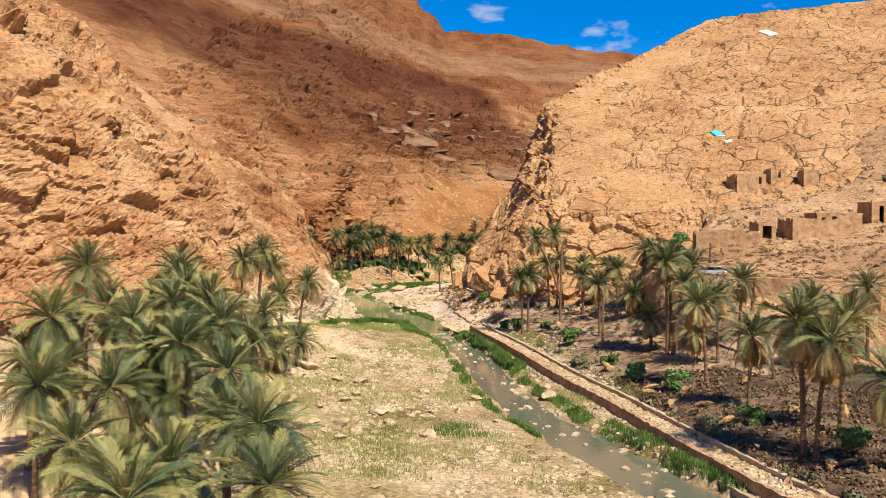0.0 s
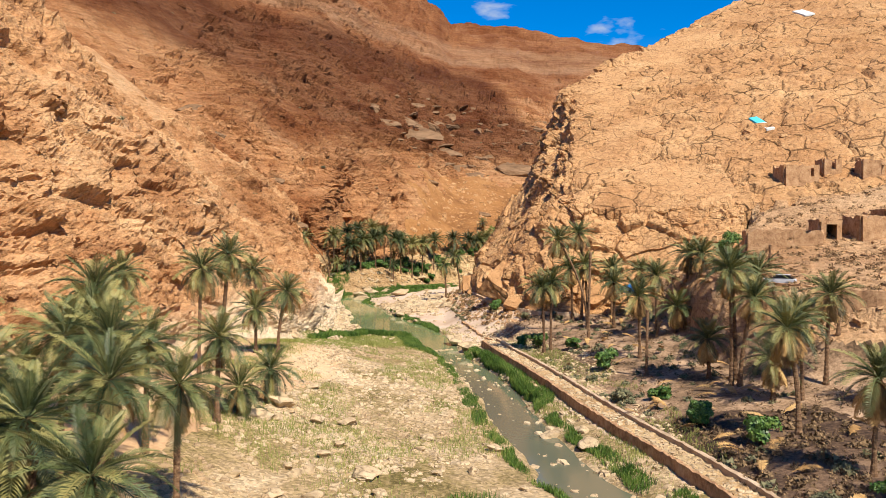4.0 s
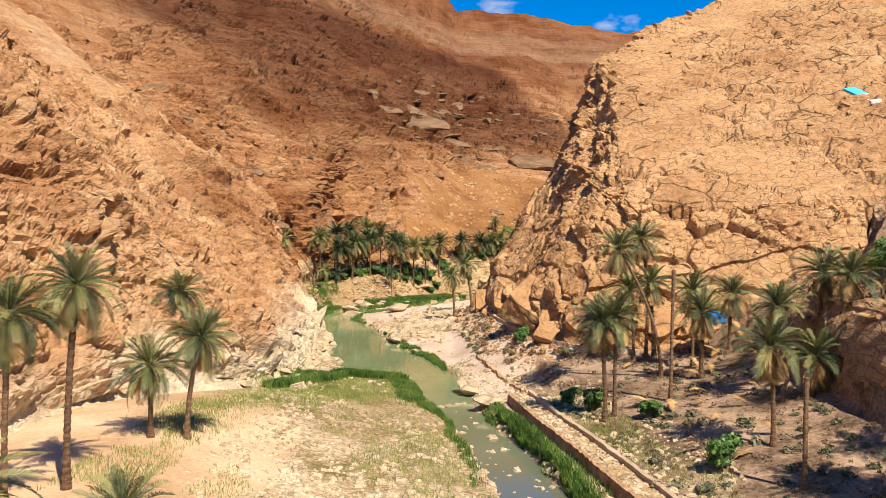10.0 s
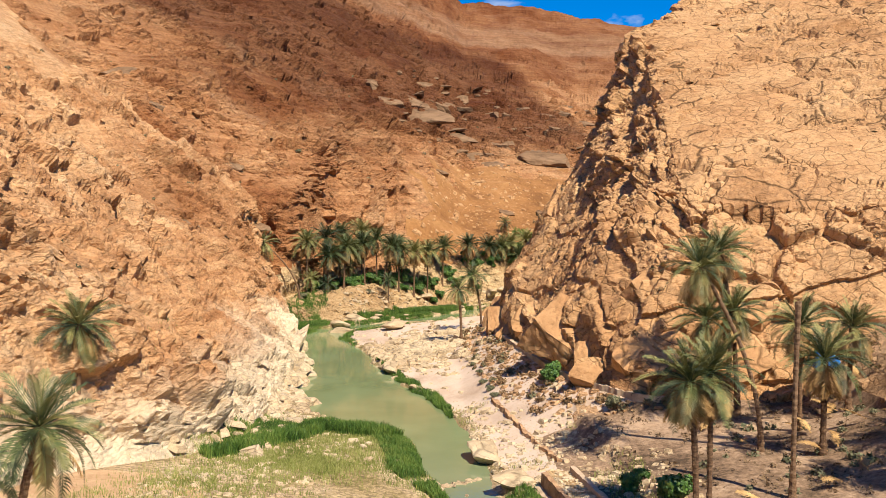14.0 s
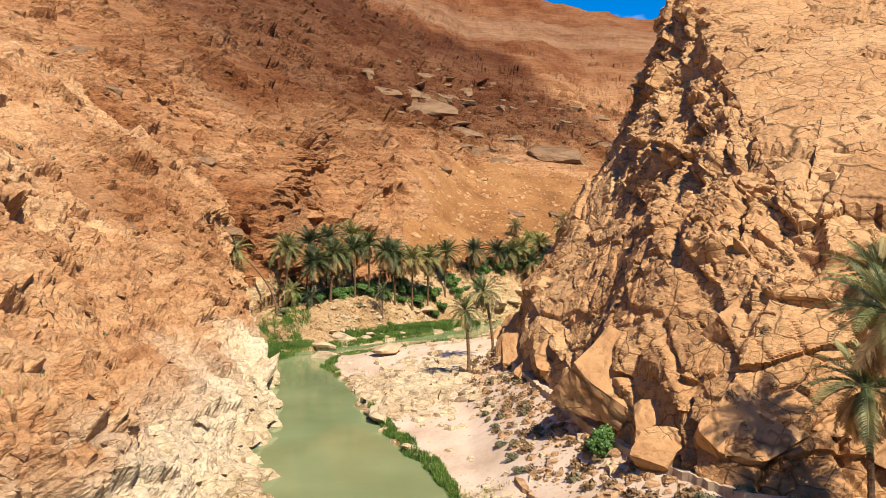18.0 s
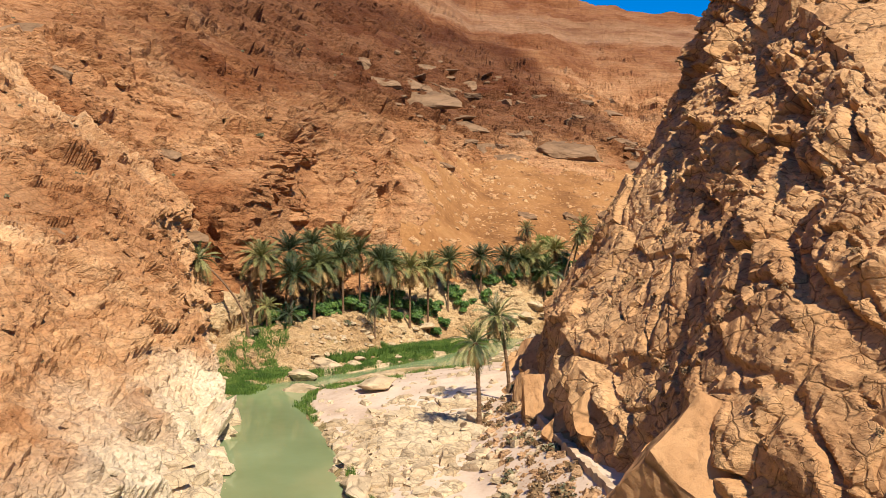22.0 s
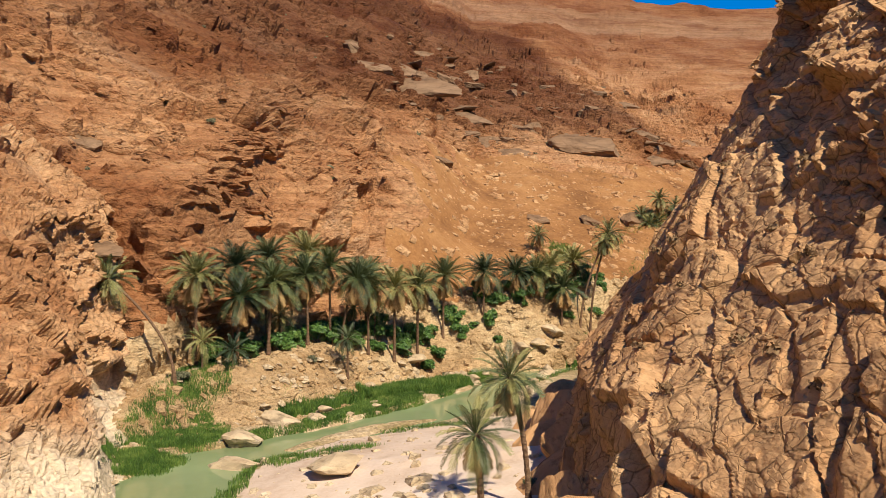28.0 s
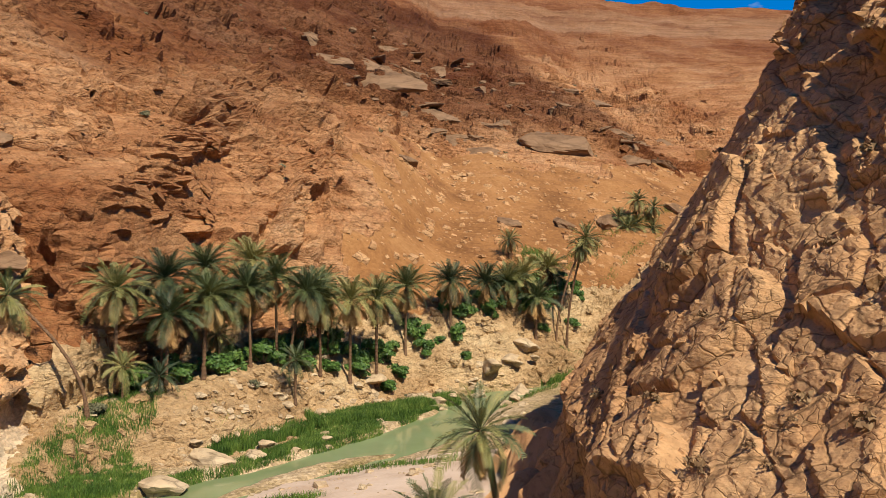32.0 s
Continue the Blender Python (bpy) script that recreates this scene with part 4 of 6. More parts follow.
LEFT_V, LEFT_N, LEFT_OUT = rock_face("left_cliff", LEFT, np.arange(94, 332, 0.4), (60, 90, 84), True, 1.0, 0.7,
                                     (((94, 104, 318, 331), (-0.8, 1, 1, -0.8)), ((0, 0.15, 2.4, 3), (0.1, 1, 1, -0.9))), M_LEFT,
                                     "broken orange limestone cliff over the pool", ((1, 0, 0.45), (0, 1, -0.15), (-0.3, 0.1, 1.4)), 1.0)
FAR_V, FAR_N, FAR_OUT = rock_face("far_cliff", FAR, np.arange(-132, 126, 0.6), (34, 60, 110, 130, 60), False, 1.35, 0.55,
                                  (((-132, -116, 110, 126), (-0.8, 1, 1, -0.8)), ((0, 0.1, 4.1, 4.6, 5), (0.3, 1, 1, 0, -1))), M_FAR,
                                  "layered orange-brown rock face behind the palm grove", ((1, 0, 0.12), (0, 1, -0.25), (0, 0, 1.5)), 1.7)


# ---- helpers for things ----
rng = random.Random(7)


def mesh_from(bm, name, mat):
    me = bpy.data.meshes.new(name)
    bm.to_mesh(me)
    bm.free()
    me.materials.append(mat)
    return me


def empty(name, x, y, z, rz=0.0, scale=1.0):
    ob = new(name)
    ob.empty_display_size = 0.3
    ob.matrix_basis = Matrix.LocRotScale((x, y, z), Euler((0, 0, rz)), (scale, scale, scale))
    return ob


def part(name, data, mat, parent, label="", m=None):
    me = mesh_from(data, name, mat) if isinstance(data, bmesh.types.BMesh) else data
    ob = new(name, me)
    ob.parent = parent
    if m is not None:
        ob.matrix_basis = m
    return tagged(ob, label)


def frond_mesh(name, mat, length, droop, pairs, leaf, width, ragged, seed, lift=0.0, vee=0.55):
    """A pinnate palm frond along +x: a tapered midrib that arches over, with pairs of narrow leaflets."""
    r = random.Random(seed)
    v, f = [], []
    spine = []
    for k in range(9):
        s = k / 8
        spine.append(Vector((length * (s - 0.18 * droop * s * s), 0, length * (lift * s - droop * s * s * (0.55 + 0.35 * s)))))

    def at(s):
        k = min(int(s * 8), 7)
        return spine[k].lerp(spine[k + 1], s * 8 - k), (spine[k + 1] - spine[k]).normalized()
    for k, p in enumerate(spine):
        w = 0.055 * (1 - k / 8) + 0.012
        v += [p + Vector((0, w, 0)), p + Vector((0, -w, 0)), p + Vector((0, 0, w * 0.9))]
        if k:
            a, b = 3 * (k - 1), 3 * k
            f += [(a, a + 2, b + 2, b), (a + 2, a + 1, b + 1, b + 2), (a + 1, a, b, b + 1)]
    for k in range(pairs):
        s = 0.12 + 0.88 * (k + 0.5) / pairs
        p, way = at(s)
        size = leaf * (0.45 + 1.1 * math.sin(math.pi * min(1, s * 0.95 + 0.06)) ** 0.7) * (1 - ragged * r.random())
        for sg in (1, -1):
            out = (way * (0.75 + 0.2 * r.random()) + Vector((0, sg, vee + 0.35 * (r.random() - 0.5))) * 0.75).normalized()
            tip = p + out * size + Vector((0, 0, -0.22 * size - 0.35 * ragged * size * r.random()))
            mid = p + out * size * 0.5
            side = way * width
            n = len(v)
            v += [p - side * 0.6, p + side * 0.6, mid + side, mid - side, tip]
            f += [(n, n + 1, n + 2, n + 3), (n + 3, n + 2, n + 4)]
    return mesh_of(name, v, f, mat)


FRONDS = [frond_mesh("frond", M_FROND, 3.6, d, 32, 0.62, 0.036, 0.25, 20 + k, lf) for k, (d, lf) in enumerate(((0.14, 0.12), (0.32, 0.15), (0.52, 0.15), (0.8, 0.05)))]
DEAD = [frond_mesh("dead_frond", M_DRY, 2.9, d, 26, 0.62, 0.06, 0.5, 40 + k, 0.0, 0.1) for k, d in enumerate((0.25, 0.5))]


def trunk_mesh(height, bend, radius, seed):
    """A slightly bent, ringed palm trunk with old leaf bases, thicker below and under the crown."""
    r = random.Random(seed)
    bm = bmesh.new()
    rings, sides, prev = int(height / 0.28), 9, None
    for k in range(rings + 1):
        s = k / rings
        c = Vector((bend * s * s * height, 0.25 * math.sin(s * 2.5 + seed) * bend * height * 0.4, height * s))
        w = radius * (1.35 - 0.55 * min(1, s * 5) + 0.25 * max(0, s - 0.8) * 5) * (1.12 if k % 2 else 0.93)
        ring = [bm.verts.new(c + Vector((math.cos(a), math.sin(a), 0)) * w * (1 + 0.12 * (r.random() - 0.5))
                             + Vector((0, 0, 0.08 * ((q + k) % 2)))) for q, a in enumerate(2 * math.pi * i / sides for i in range(sides))]
        if prev:
            for i in range(sides):
                bm.faces.new((prev[i], prev[(i + 1) % sides], ring[(i + 1) % sides], ring[i]))
        prev = ring
    bm.faces.new(prev)
    return bm, Vector((bend * height, 0.25 * math.sin(2.5 + seed) * bend * height * 0.4, height))


def crown_places(seed, n_live, n_dead, size, span=112):
    """Poses of the fronds round a crown, from upright to hanging: (mesh number, dead, matrix)."""
    r = random.Random(seed)
    out = []
    for k in range(n_live):
        s = (k + 0.5) / n_live
        up = 74 - span * s ** 0.75 + r.uniform(-8, 8)
        m = Matrix.Rotation(k * 2.39996 + r.uniform(-0.2, 0.2), 4, "Z") @ Matrix.Rotation(-radians(up), 4, "Y") @ Matrix.Rotation(r.uniform(-0.35, 0.35), 4, "X")
        kind = min(3, int(s * 4 * 0.9))
        out.append((kind, False, m @ Matrix.Translation((0.15, 0, 0)) @ Matrix.Scale(size * (0.8 + 0.3 * r.random()) * (0.85 + 0.25 * min(1, 2 * s)), 4)))
    for k in range(n_dead):
        up = -30 - 52 * r.random() ** 0.7
        m = Matrix.Rotation(r.uniform(0, 6.28), 4, "Z") @ Matrix.Rotation(-radians(up), 4, "Y") @ Matrix.Rotation(r.uniform(-0.8, 0.8), 4, "X")
        out.append((k % 2, True, m @ Matrix.Translation((0.2, 0, -0.15)) @ Matrix.Scale(size * (0.75 + 0.4 * r.random()), 4)))
    return out


def palm_tree(x, y, crown_z, bend=0.0, turn=0.0, size=1.0, live=40, dead=12, seed=0, whole=False, z=None, label="", radius=0.26):
    """A date palm: trunk and fronds. whole: the crown as one mesh, for the far grove."""
    z = ground_z(x, y) - 0.15 if z is None else z
    height = max(0.5, crown_z - z)
    tree = empty("palm_tree", x, y, z, turn)
    bm, top = trunk_mesh(height, bend, radius * (0.85 + 0.3 * random.Random(seed).random()), seed)
    part("trunk", bm, M_TRUNK, tree)
    base = Matrix.Translation(top)
    places = crown_places(seed, live, dead, size, 112 if dead < 13 else 84)
    if whole:
        for want, name, mat, src in ((False, "crown", M_FROND, FRONDS), (True, "dead_skirt", M_DRY, DEAD)):
            bm = bmesh.new()
            for kind, gone, m in places:
                if gone == want:
                    tmp = src[kind].copy()
                    tmp.transform(base @ m)
                    bm.from_mesh(tmp)
                    bpy.data.meshes.remove(tmp)
            if bm.faces:
                part(name, bm, mat, tree)
            else:
                bm.free()
    else:
        for kind, gone, m in places:
            part("dead_frond" if gone else "frond", (DEAD if gone else FRONDS)[kind], None, tree, m=base @ m)
    tagged(tree, label or ("tall date palm with green fronds and a dry brown skirt" if dead > 9 else "date palm with green feathery crown"), "palm tree", "date palms of the oasis")
    return tree


# ---- palms: x, y, height of the crown's centre, bend, turn ----
RIGHT_PALMS = [(15.9, 158.1, 13.2, 0.0, 0), (14.8, 157.4, 12.6, 0.05, 3.1), (23.5, 170, 19.8, 0.33, 3.14), (25.6, 182, 20.9, 0.12, 3.1), (24.3, 181, 15.2, 0.05, 0), (27.5, 167, 12.8, 0.01, 1.0),
               (33.6, 176, 14.3, 0.03, 0), (31.8, 155.5, 14.6, 0, 0), (26, 140.8, 12.6, 0.04, 3.0), (33.6, 151, 10.3, 0.05, 0.5), (37.5, 153.4, 18.0, 0.14, 0.2), (30.9, 125.8, 8.8, 0.05, 3),
               (22.5, 180, 14.4, 0.06, 3.1), (37.2, 158, 18.0, 0.06, 0), (32.1, 121.4, 17.2, 0.03, 3), (38.7, 130.3, 16.4, 0.1, 3), (32.8, 120.5, 14.2, 0.14, 0.0), (36.4, 112.3, 13.0, 0.04, 3),
               (33.8, 113.3, 8.3, 0.02, 2), (33.4, 124, 17.6, 0.06, 3.2), (31.4, 101, 13.0, 0.12, 3.1), (32, 88.5, 10.8, 0.03, 0.4), (30.5, 71.5, 14.0, 0.05, 3.1), (30.7, 69.6, 12.6, 0.10, 0.1),
               (36, 76.5, 13.6, 0.04, 0), (35.2, 65.1, 10.2, 0.06, 3), (40.5, 116, 15.0, 0.03, 0), (28.5, 174, 14.6, 0.04, 1.6), (45.5, 105, 13.0, 0.02, 1), (54, 108, 14.5, 0.02, 2)]
for k, (x, y, cz, bend, turn) in enumerate(RIGHT_PALMS):
    palm_tree(x, y, cz, bend, turn, 0.92 if y > 105 else 1.0, 38, 38 if y > 105 else 62, 100 + k)
LEFT_PALMS = [(-33.6, 80, 18, 0.02, 1), (-28.5, 120.4, 17.1, 0.03, 1), (-27.5, 126.5, 18.4, 0.06, 0), (-33.9, 171, 14.4, 0.02, 2), (-23.6, 140.6, 13.0, 0.14, 0.2), (-26.5, 140, 10.6, 0.05, 2),
              (-38.4, 122.7, 16.4, 0.02, 0), (-27.8, 60, 15.2, 0.02, 1.2), (-30, 75, 14.5, 0.03, 0.3), (-25.5, 70, 14.0, 0.02, 2), (-28.9, 92, 17.0, 0.03, 0.4), (-25.3, 84, 15.6, 0.0, 0),
              (-25, 78, 14.8, 0.04, 1), (-17, 66, 14.2, 0.02, 2), (-18.7, 62, 13.2, 0.04, 3), (-14.8, 58, 11.9, 0.02, 0.1), (-22.0, 104, 11.4, 0.03, 1), (-10.5, 48, 10.6, 0.02, 0),
              (-8.5, 41.5, 9.0, 0.02, 1), (-14.6, 39, 9.0, 0.02, 0.6), (-21.7, 50, 8.8, 0.04, 2), (-26.4, 55, 11.3, 0.03, 0), (-29.6, 61, 12.3, 0.02, 1), (-20.6, 75, 15.2, 0.03, 2),
              (-21.9, 63, 12.6, 0.02, 0), (-18.2, 80, 11.4, 0.03, 1), (-19.5, 116, 6.4, 0.0, 0), (-21.0, 108, 6.0, 0.04, 1), (-34, 100, 13.2, 0.03, 2), (-24.5, 92, 12.4, 0.03, 1),
              (-36.5, 84.4, 11.5, 0.03, 1), (-21.8, 56, 11, 0.02, 2), (-19.9, 61.8, 9.5, 0.02, 0), (-25.5, 86, 11, 0.02, 1), (-13.8, 55, 9.0, 0.02, 2), (-10.5, 52.5, 8.6, 0.02, 1), (-15.3, 47.2, 8.5, 0.02, 0),
              (-18, 46.3, 8.0, 0.02, 1), (-31, 70, 10.5, 0.03, 2), (-27, 76, 9.5, 0.02, 0), (-22.5, 68, 9.5, 0.02, 1), (-34, 92, 10.5, 0.02, 2)]
for k, (x, y, cz, bend, turn) in enumerate(LEFT_PALMS):
    palm_tree(x, y, cz, bend, turn, 0.92, 46, 9, 200 + k, label="date palm with a full blue-green feathery crown")
# the grove across the bend, and the palms below the cliff
GROVE = [(-38, 305, 19.5, 0, 0), (-35, 312, 20.5, 0.04, 0), (-30, 313, 18.2, 0.06, 0), (-25.4, 319, 18.8, 0.05, 3), (-22.7, 323, 20.0, 0.02, 3), (-20.7, 322, 18.2, 0.2, 0), (-13.1, 328, 16.6, 0, 0),
         (-9.6, 332, 16.6, 0, 0), (-5.6, 342, 17.6, 0.02, 1), (1.7, 347, 18.2, 0.02, 2), (7.5, 351, 17.8, 0.02, 0), (11.2, 353, 17.8, 0.05, 0), (14.2, 355, 18.6, 0.02, 0), (19.7, 362, 19.6, 0.02, 1),
         (-32, 320, 21.5, 0.03, 1), (-27, 327, 22.0, 0.03, 2), (-18, 330, 18.0, 0.02, 1),
         (-29, 317, 17.0, 0.05, 2), (-33.5, 309, 16.2, 0.06, 1), (-17, 325, 16.8, 0.04, 2), (16.5, 352, 15.0, 0.05, 1)]
for k, (x, y, cz, bend, turn) in enumerate(GROVE):
    palm_tree(x, y, cz - 0.8, bend, turn, 1.2, 46, 26, 300 + k, whole=True, label="tall date palm in a dense grove on the river bench")
for k, (x, y, cz, bend, turn, size) in enumerate([(-38.5, 297, 18.6, 0.62, 3.0, 1.0), (3.0, 257.5, 13.9, 0.15, 3.0, 0.85), (-0.8, 247, 12.0, 0.06, 3, 0.78), (22.5, 356, 24.6, 0.16, 0.1, 0.95), (20.5, 355, 23.0, 0.25, 0.2, 0.8),
                                                  (13.5, 372, 24.0, 0.02, 0, 0.8), (42, 405, 29.0, 0.1, 0, 0.9), (46.5, 406, 33.0, 0.03, 0, 0.95), (51, 408, 31.5, 0.02, 0, 0.8), (46, 404, 25.5, 0.02, 0, 1.0),
                                                  (50, 404, 22.5, 0.02, 0, 0.9), (43.5, 402, 22.0, 0.02, 0, 1.0), (-29.5, 318, 12.0, 0.0, 0, 0.7)]):
    palm_tree(x, y, cz, bend, turn, size, 36, 12, 400 + k, label="single date palm on the rocky river bank")
for k, (x, y, cz) in enumerate([(-36.5, 303, 10.2), (-19.5, 327, 12.6), (-16.5, 330, 12.4), (-33, 305, 8.8), (-19, 316, 9.0)]):
    palm_tree(x, y, cz, 0.0, 0.0, 0.72, 34, 2, 450 + k, whole=True, label="low young date palm with a bushy green crown", radius=0.2)


def bare_trunk(x, y, top, bend, turn, seed):
    z = ground_z(x, y) - 0.2
    bm, tip = trunk_mesh(top - z, bend, 0.22, seed)
    ob = new("dead_palm_trunk", mesh_from(bm, "dead_palm_trunk", M_TRUNK))
    ob.matrix_basis = pose(x, y, z, 0, 0, math.degrees(turn))
    tagged(ob, "bare dead brown palm trunk without a crown", "dead tree", "dead palm trunks on the terrace")


for k, (x, y, top, bend, turn) in enumerate([(22, 159, 18, 0.01, 0), (24.7, 131.2, 11.6, 0.02, 1), (47, 150, 19.6, 0.02, 0), (37.5, 142, 17, 0.02, 3), (39, 126, 15, 0.1, 3), (44, 121, 15.5, 0.08, 0.1),
                                              (31, 152, 8.0, 0.3, 0.4), (34.5, 82, 8.0, 0.5, 0.6), (39, 100, 9.5, 0.2, 2.4)]):
    bare_trunk(x, y, top, bend, turn, 500 + k)


# dry fronds that have fallen round the trunks
for k in range(90):
    x, y = rng.uniform(20, 40), rng.uniform(64, 182)
    if x < float(np.interp(y, CANAL[:, 1], CANAL[:, 0])) + 1.2:
        continue
    ob = new("fallen_frond", DEAD[k % 2])
    ob.matrix_basis = Matrix.LocRotScale((x, y, ground_z(x, y) + 0.25), Euler((rng.uniform(-0.3, 0.3), -0.55, rng.uniform(0, 6.28))), (0.8, 0.9, 0.6))
    tagged(ob, "dry brown palm frond lying on the terrace", "palm frond", "fallen fronds")


# ---- shrubs, reeds, grass, scrub ----
def leaf_clump(seed, lobes, count, leaf, flat=0.8, mat=None, name="foliage"):
    """Leaves in several overlapping lobes, with gaps and an uneven outline."""
    r = random.Random(seed)
    v, f = [], []
    for k in range(count):
        c, rad = lobes[k % len(lobes)]
        d = Vector((r.gauss(0, 1), r.gauss(0, 1), abs(r.gauss(0, 1)) - 0.25)).normalized()
        p = Vector(c) + d * rad * (0.72 + 0.34 * r.random()) * (1 + 0.25 * math.sin(5 * d.x + seed) * math.cos(4 * d.y))
        p.z = max(0.05, p.z * flat)
        t = Vector((r.gauss(0, 1), r.gauss(0, 1), r.gauss(0, 0.6))).normalized()
        b = d.cross(t).normalized()
        s = leaf * (0.6 + 0.8 * r.random())
        t = (b.cross(d) * 0.7 + d * 0.5).normalized()
        n = len(v)
        v += [p - b * s * 0.45, p + t * s * 0.55, p + b * s * 0.45, p - t * s * 0.55]
        f.append((n, n + 1, n + 2, n + 3))
    return mesh_of(name, v, f, mat or M_LEAF)


def stems(seed, height, count=6):
    r = random.Random(seed)
    bm = bmesh.new()
    for k in range(count):
        a = r.uniform(0, 6.28)
        tip = Vector((math.cos(a), math.sin(a), 0)) * height * 0.5 * r.random() + Vector((0, 0, height * (0.6 + 0.3 * r.random())))
        g = bmesh.ops.create_cone(bm, segments=5, radius1=0.06, radius2=0.02, depth=1.0)
        m = Matrix.Translation(tip / 2) @ tip.to_track_quat("Z", "Y").to_matrix().to_4x4() @ Matrix.Diagonal((1, 1, tip.length, 1))
        bmesh.ops.transform(bm, matrix=m, verts=g["verts"])
    return bm


def lobes_of(seed, n, w, h):
    r = random.Random(seed)
    return [((r.uniform(-w, w) * 0.55, r.uniform(-w, w) * 0.55, h * r.uniform(0.18, 0.78)), w * r.uniform(0.38, 0.58)) for _ in range(n)]


SHRUBS = []
for k in range(3):
    src = empty("shrub", 0, 0, -200)
    part("woody_base", stems(k, 1.6), M_WOOD, src)
    part("foliage", leaf_clump(600 + k, lobes_of(610 + k, 9, 1.35, 2.9), 3200, 0.24), None, src)
    tagged(src, "rounded bright green leafy shrub on the palm terrace", "shrub", "shrubs beside the canal")
    SHRUBS.append(src)
GREY = []
for k in range(2):
    src = empty("shrub", 0, 0, -200)
    part("woody_base", stems(20 + k, 1.3), M_WOOD, src)
    part("foliage", leaf_clump(640 + k, lobes_of(650 + k, 8, 1.4, 1.6), 2000, 0.16, mat=M_SCRUB), None, src)
    tagged(src, "low grey-green dry shrub on the sandy bank", "shrub", "shrubs beside the canal")
    GREY.append(src)
SHRUB_PLACES = [(19.2, 154.5, 1.0, 0), (21.1, 138, 1.2, 0), (19.5, 120.5, 1.15, 3), (23.4, 119.5, 0.95, 1), (24.8, 108, 1.1, 1), (27.5, 99.5, 1.15, 2), (29.8, 82, 0.9, 0),
                (34, 70, 1.0, 2), (13.4, 139, 0.75, 4), (18.5, 134, 0.7, 3), (20, 124, 0.6, 4), (14.5, 162, 1.1, 2), (12.5, 166, 0.9, 0), (16.5, 142, 0.6, 3), (24.5, 122, 0.5, 4), (9.6, 199, 1.0, 1),
                (10, 201, 0.8, 0), (14.5, 186.5, 0.8, 3), (17, 187, 0.6, 4), (-19.5, 111, 0.5, 4), (-6, 339, 0.8, 0), (4, 345, 0.8, 1), (3.5, 262, 0.7, 3), (20.5, 183, 0.7, 3), (26, 83, 0.8, 4),
                (-12, 334, 1.2, 2), (-3, 345, 1.3, 1), (4, 350, 1.2, 0), (10, 353, 1.2, 2), (16, 357, 1.2, 1), (22, 364, 1.3, 0), (-28, 318, 1.2, 2), (-34, 313, 1.3, 1), (-22, 321, 1.1, 0),
                (-37, 308, 1.3, 2), (-16, 331, 1.2, 0), (25, 366, 1.1, 1), (-30, 322, 1.4, 1), (-8, 340, 1.3, 0), (1, 352, 1.3, 2), (-38, 299, 0.9, 3), (-24, 314, 0.7, 3), (-19, 312, 0.5, 4),
                (-26, 316, 0.5, 0), (-5, 335, 0.5, 4), (-66, 229, 0.9, 4), (-58, 233, 1.0, 3), (-40, 321, 1.2, 3), (-47, 343, 0.9, 4), (-46, 352, 0.9, 3), (2.0, 212, 0.5, 4), (2.6, 207, 0.5, 3), (1.6, 218, 0.45, 4), (3.2, 203, 0.5, 4), (0.8, 224, 0.4, 3)]
for k, (x, y, s, kind) in enumerate(SHRUB_PLACES):
    src = (SHRUBS + GREY)[kind]
    ob = copy_thing(src, Matrix.LocRotScale((x, y, ground_z(x, y) - 0.1), Euler((0, 0, k * 1.7)), None))
    ob.matrix_basis = Matrix.LocRotScale((x, y, ground_z(x, y) - 0.1), Euler((0, 0, k * 1.7)), (s, s, s * (0.85 + 0.3 * ((k * 37) % 10) / 10)))
for k, (x, y, *_) in enumerate(GROVE):
    s = 0.8 + 0.5 * ((k * 29) % 10) / 10
    copy_thing(SHRUBS[k % 3], Matrix.LocRotScale((x + 1.2, y + 2.4, ground_z(x + 1.2, y + 2.4) - 0.3), Euler((0, 0, k * 2.1)), (s * 1.7, s * 1.2, s * 1.15)))
for k in range(34):
    x = -37 + 1.9 * k
    y = float(np.interp(x, (-38, -27, -13, 0, 14, 26), (312, 324, 334, 347, 355.5, 364))) + 2 * math.sin(k * 2.3)
    copy_thing(SHRUBS[k % 3], Matrix.LocRotScale((x, y, ground_z(x, y) - 0.2), Euler((0, 0, k * 1.3)), (1.4, 1.2, 1.25 + 0.45 * math.sin(k * 1.9))))
for src in SHRUBS + GREY:
    for o in list(src.children) + [src]:
        bpy.data.objects.remove(o)


def blades(name, places, low, high, width, mat, label, category, lean=0.35):
    """Blades of grass or reed, each a narrow bent blade, at the places (x, y, z)."""
    v, f = [], []
    for x, y, z in places:
        h = rng.uniform(low, high)
        a = rng.uniform(0, 6.28)
        l = rng.uniform(0, lean) * h
        dx, dy = math.cos(a), math.sin(a)
        w = width * rng.uniform(0.7, 1.3)
        b = rng.uniform(0, 6.28)
        sx, sy = math.cos(b) * w, math.sin(b) * w
        n = len(v)
        v += [(x - sx, y - sy, z - 0.1), (x + sx, y + sy, z - 0.1), (x + dx * l * 0.35 + sx * 0.7, y + dy * l * 0.35 + sy * 0.7, z + h * 0.6),
              (x + dx * l * 0.35 - sx * 0.7, y + dy * l * 0.35 - sy * 0.7, z + h * 0.6), (x + dx * l, y + dy * l, z + h)]
        f += [(n, n + 1, n + 2, n + 3), (n + 3, n + 2, n + 4)]
    return tagged(new(name, mesh_of(name, v, f, mat)), label, category, kind="stuff")


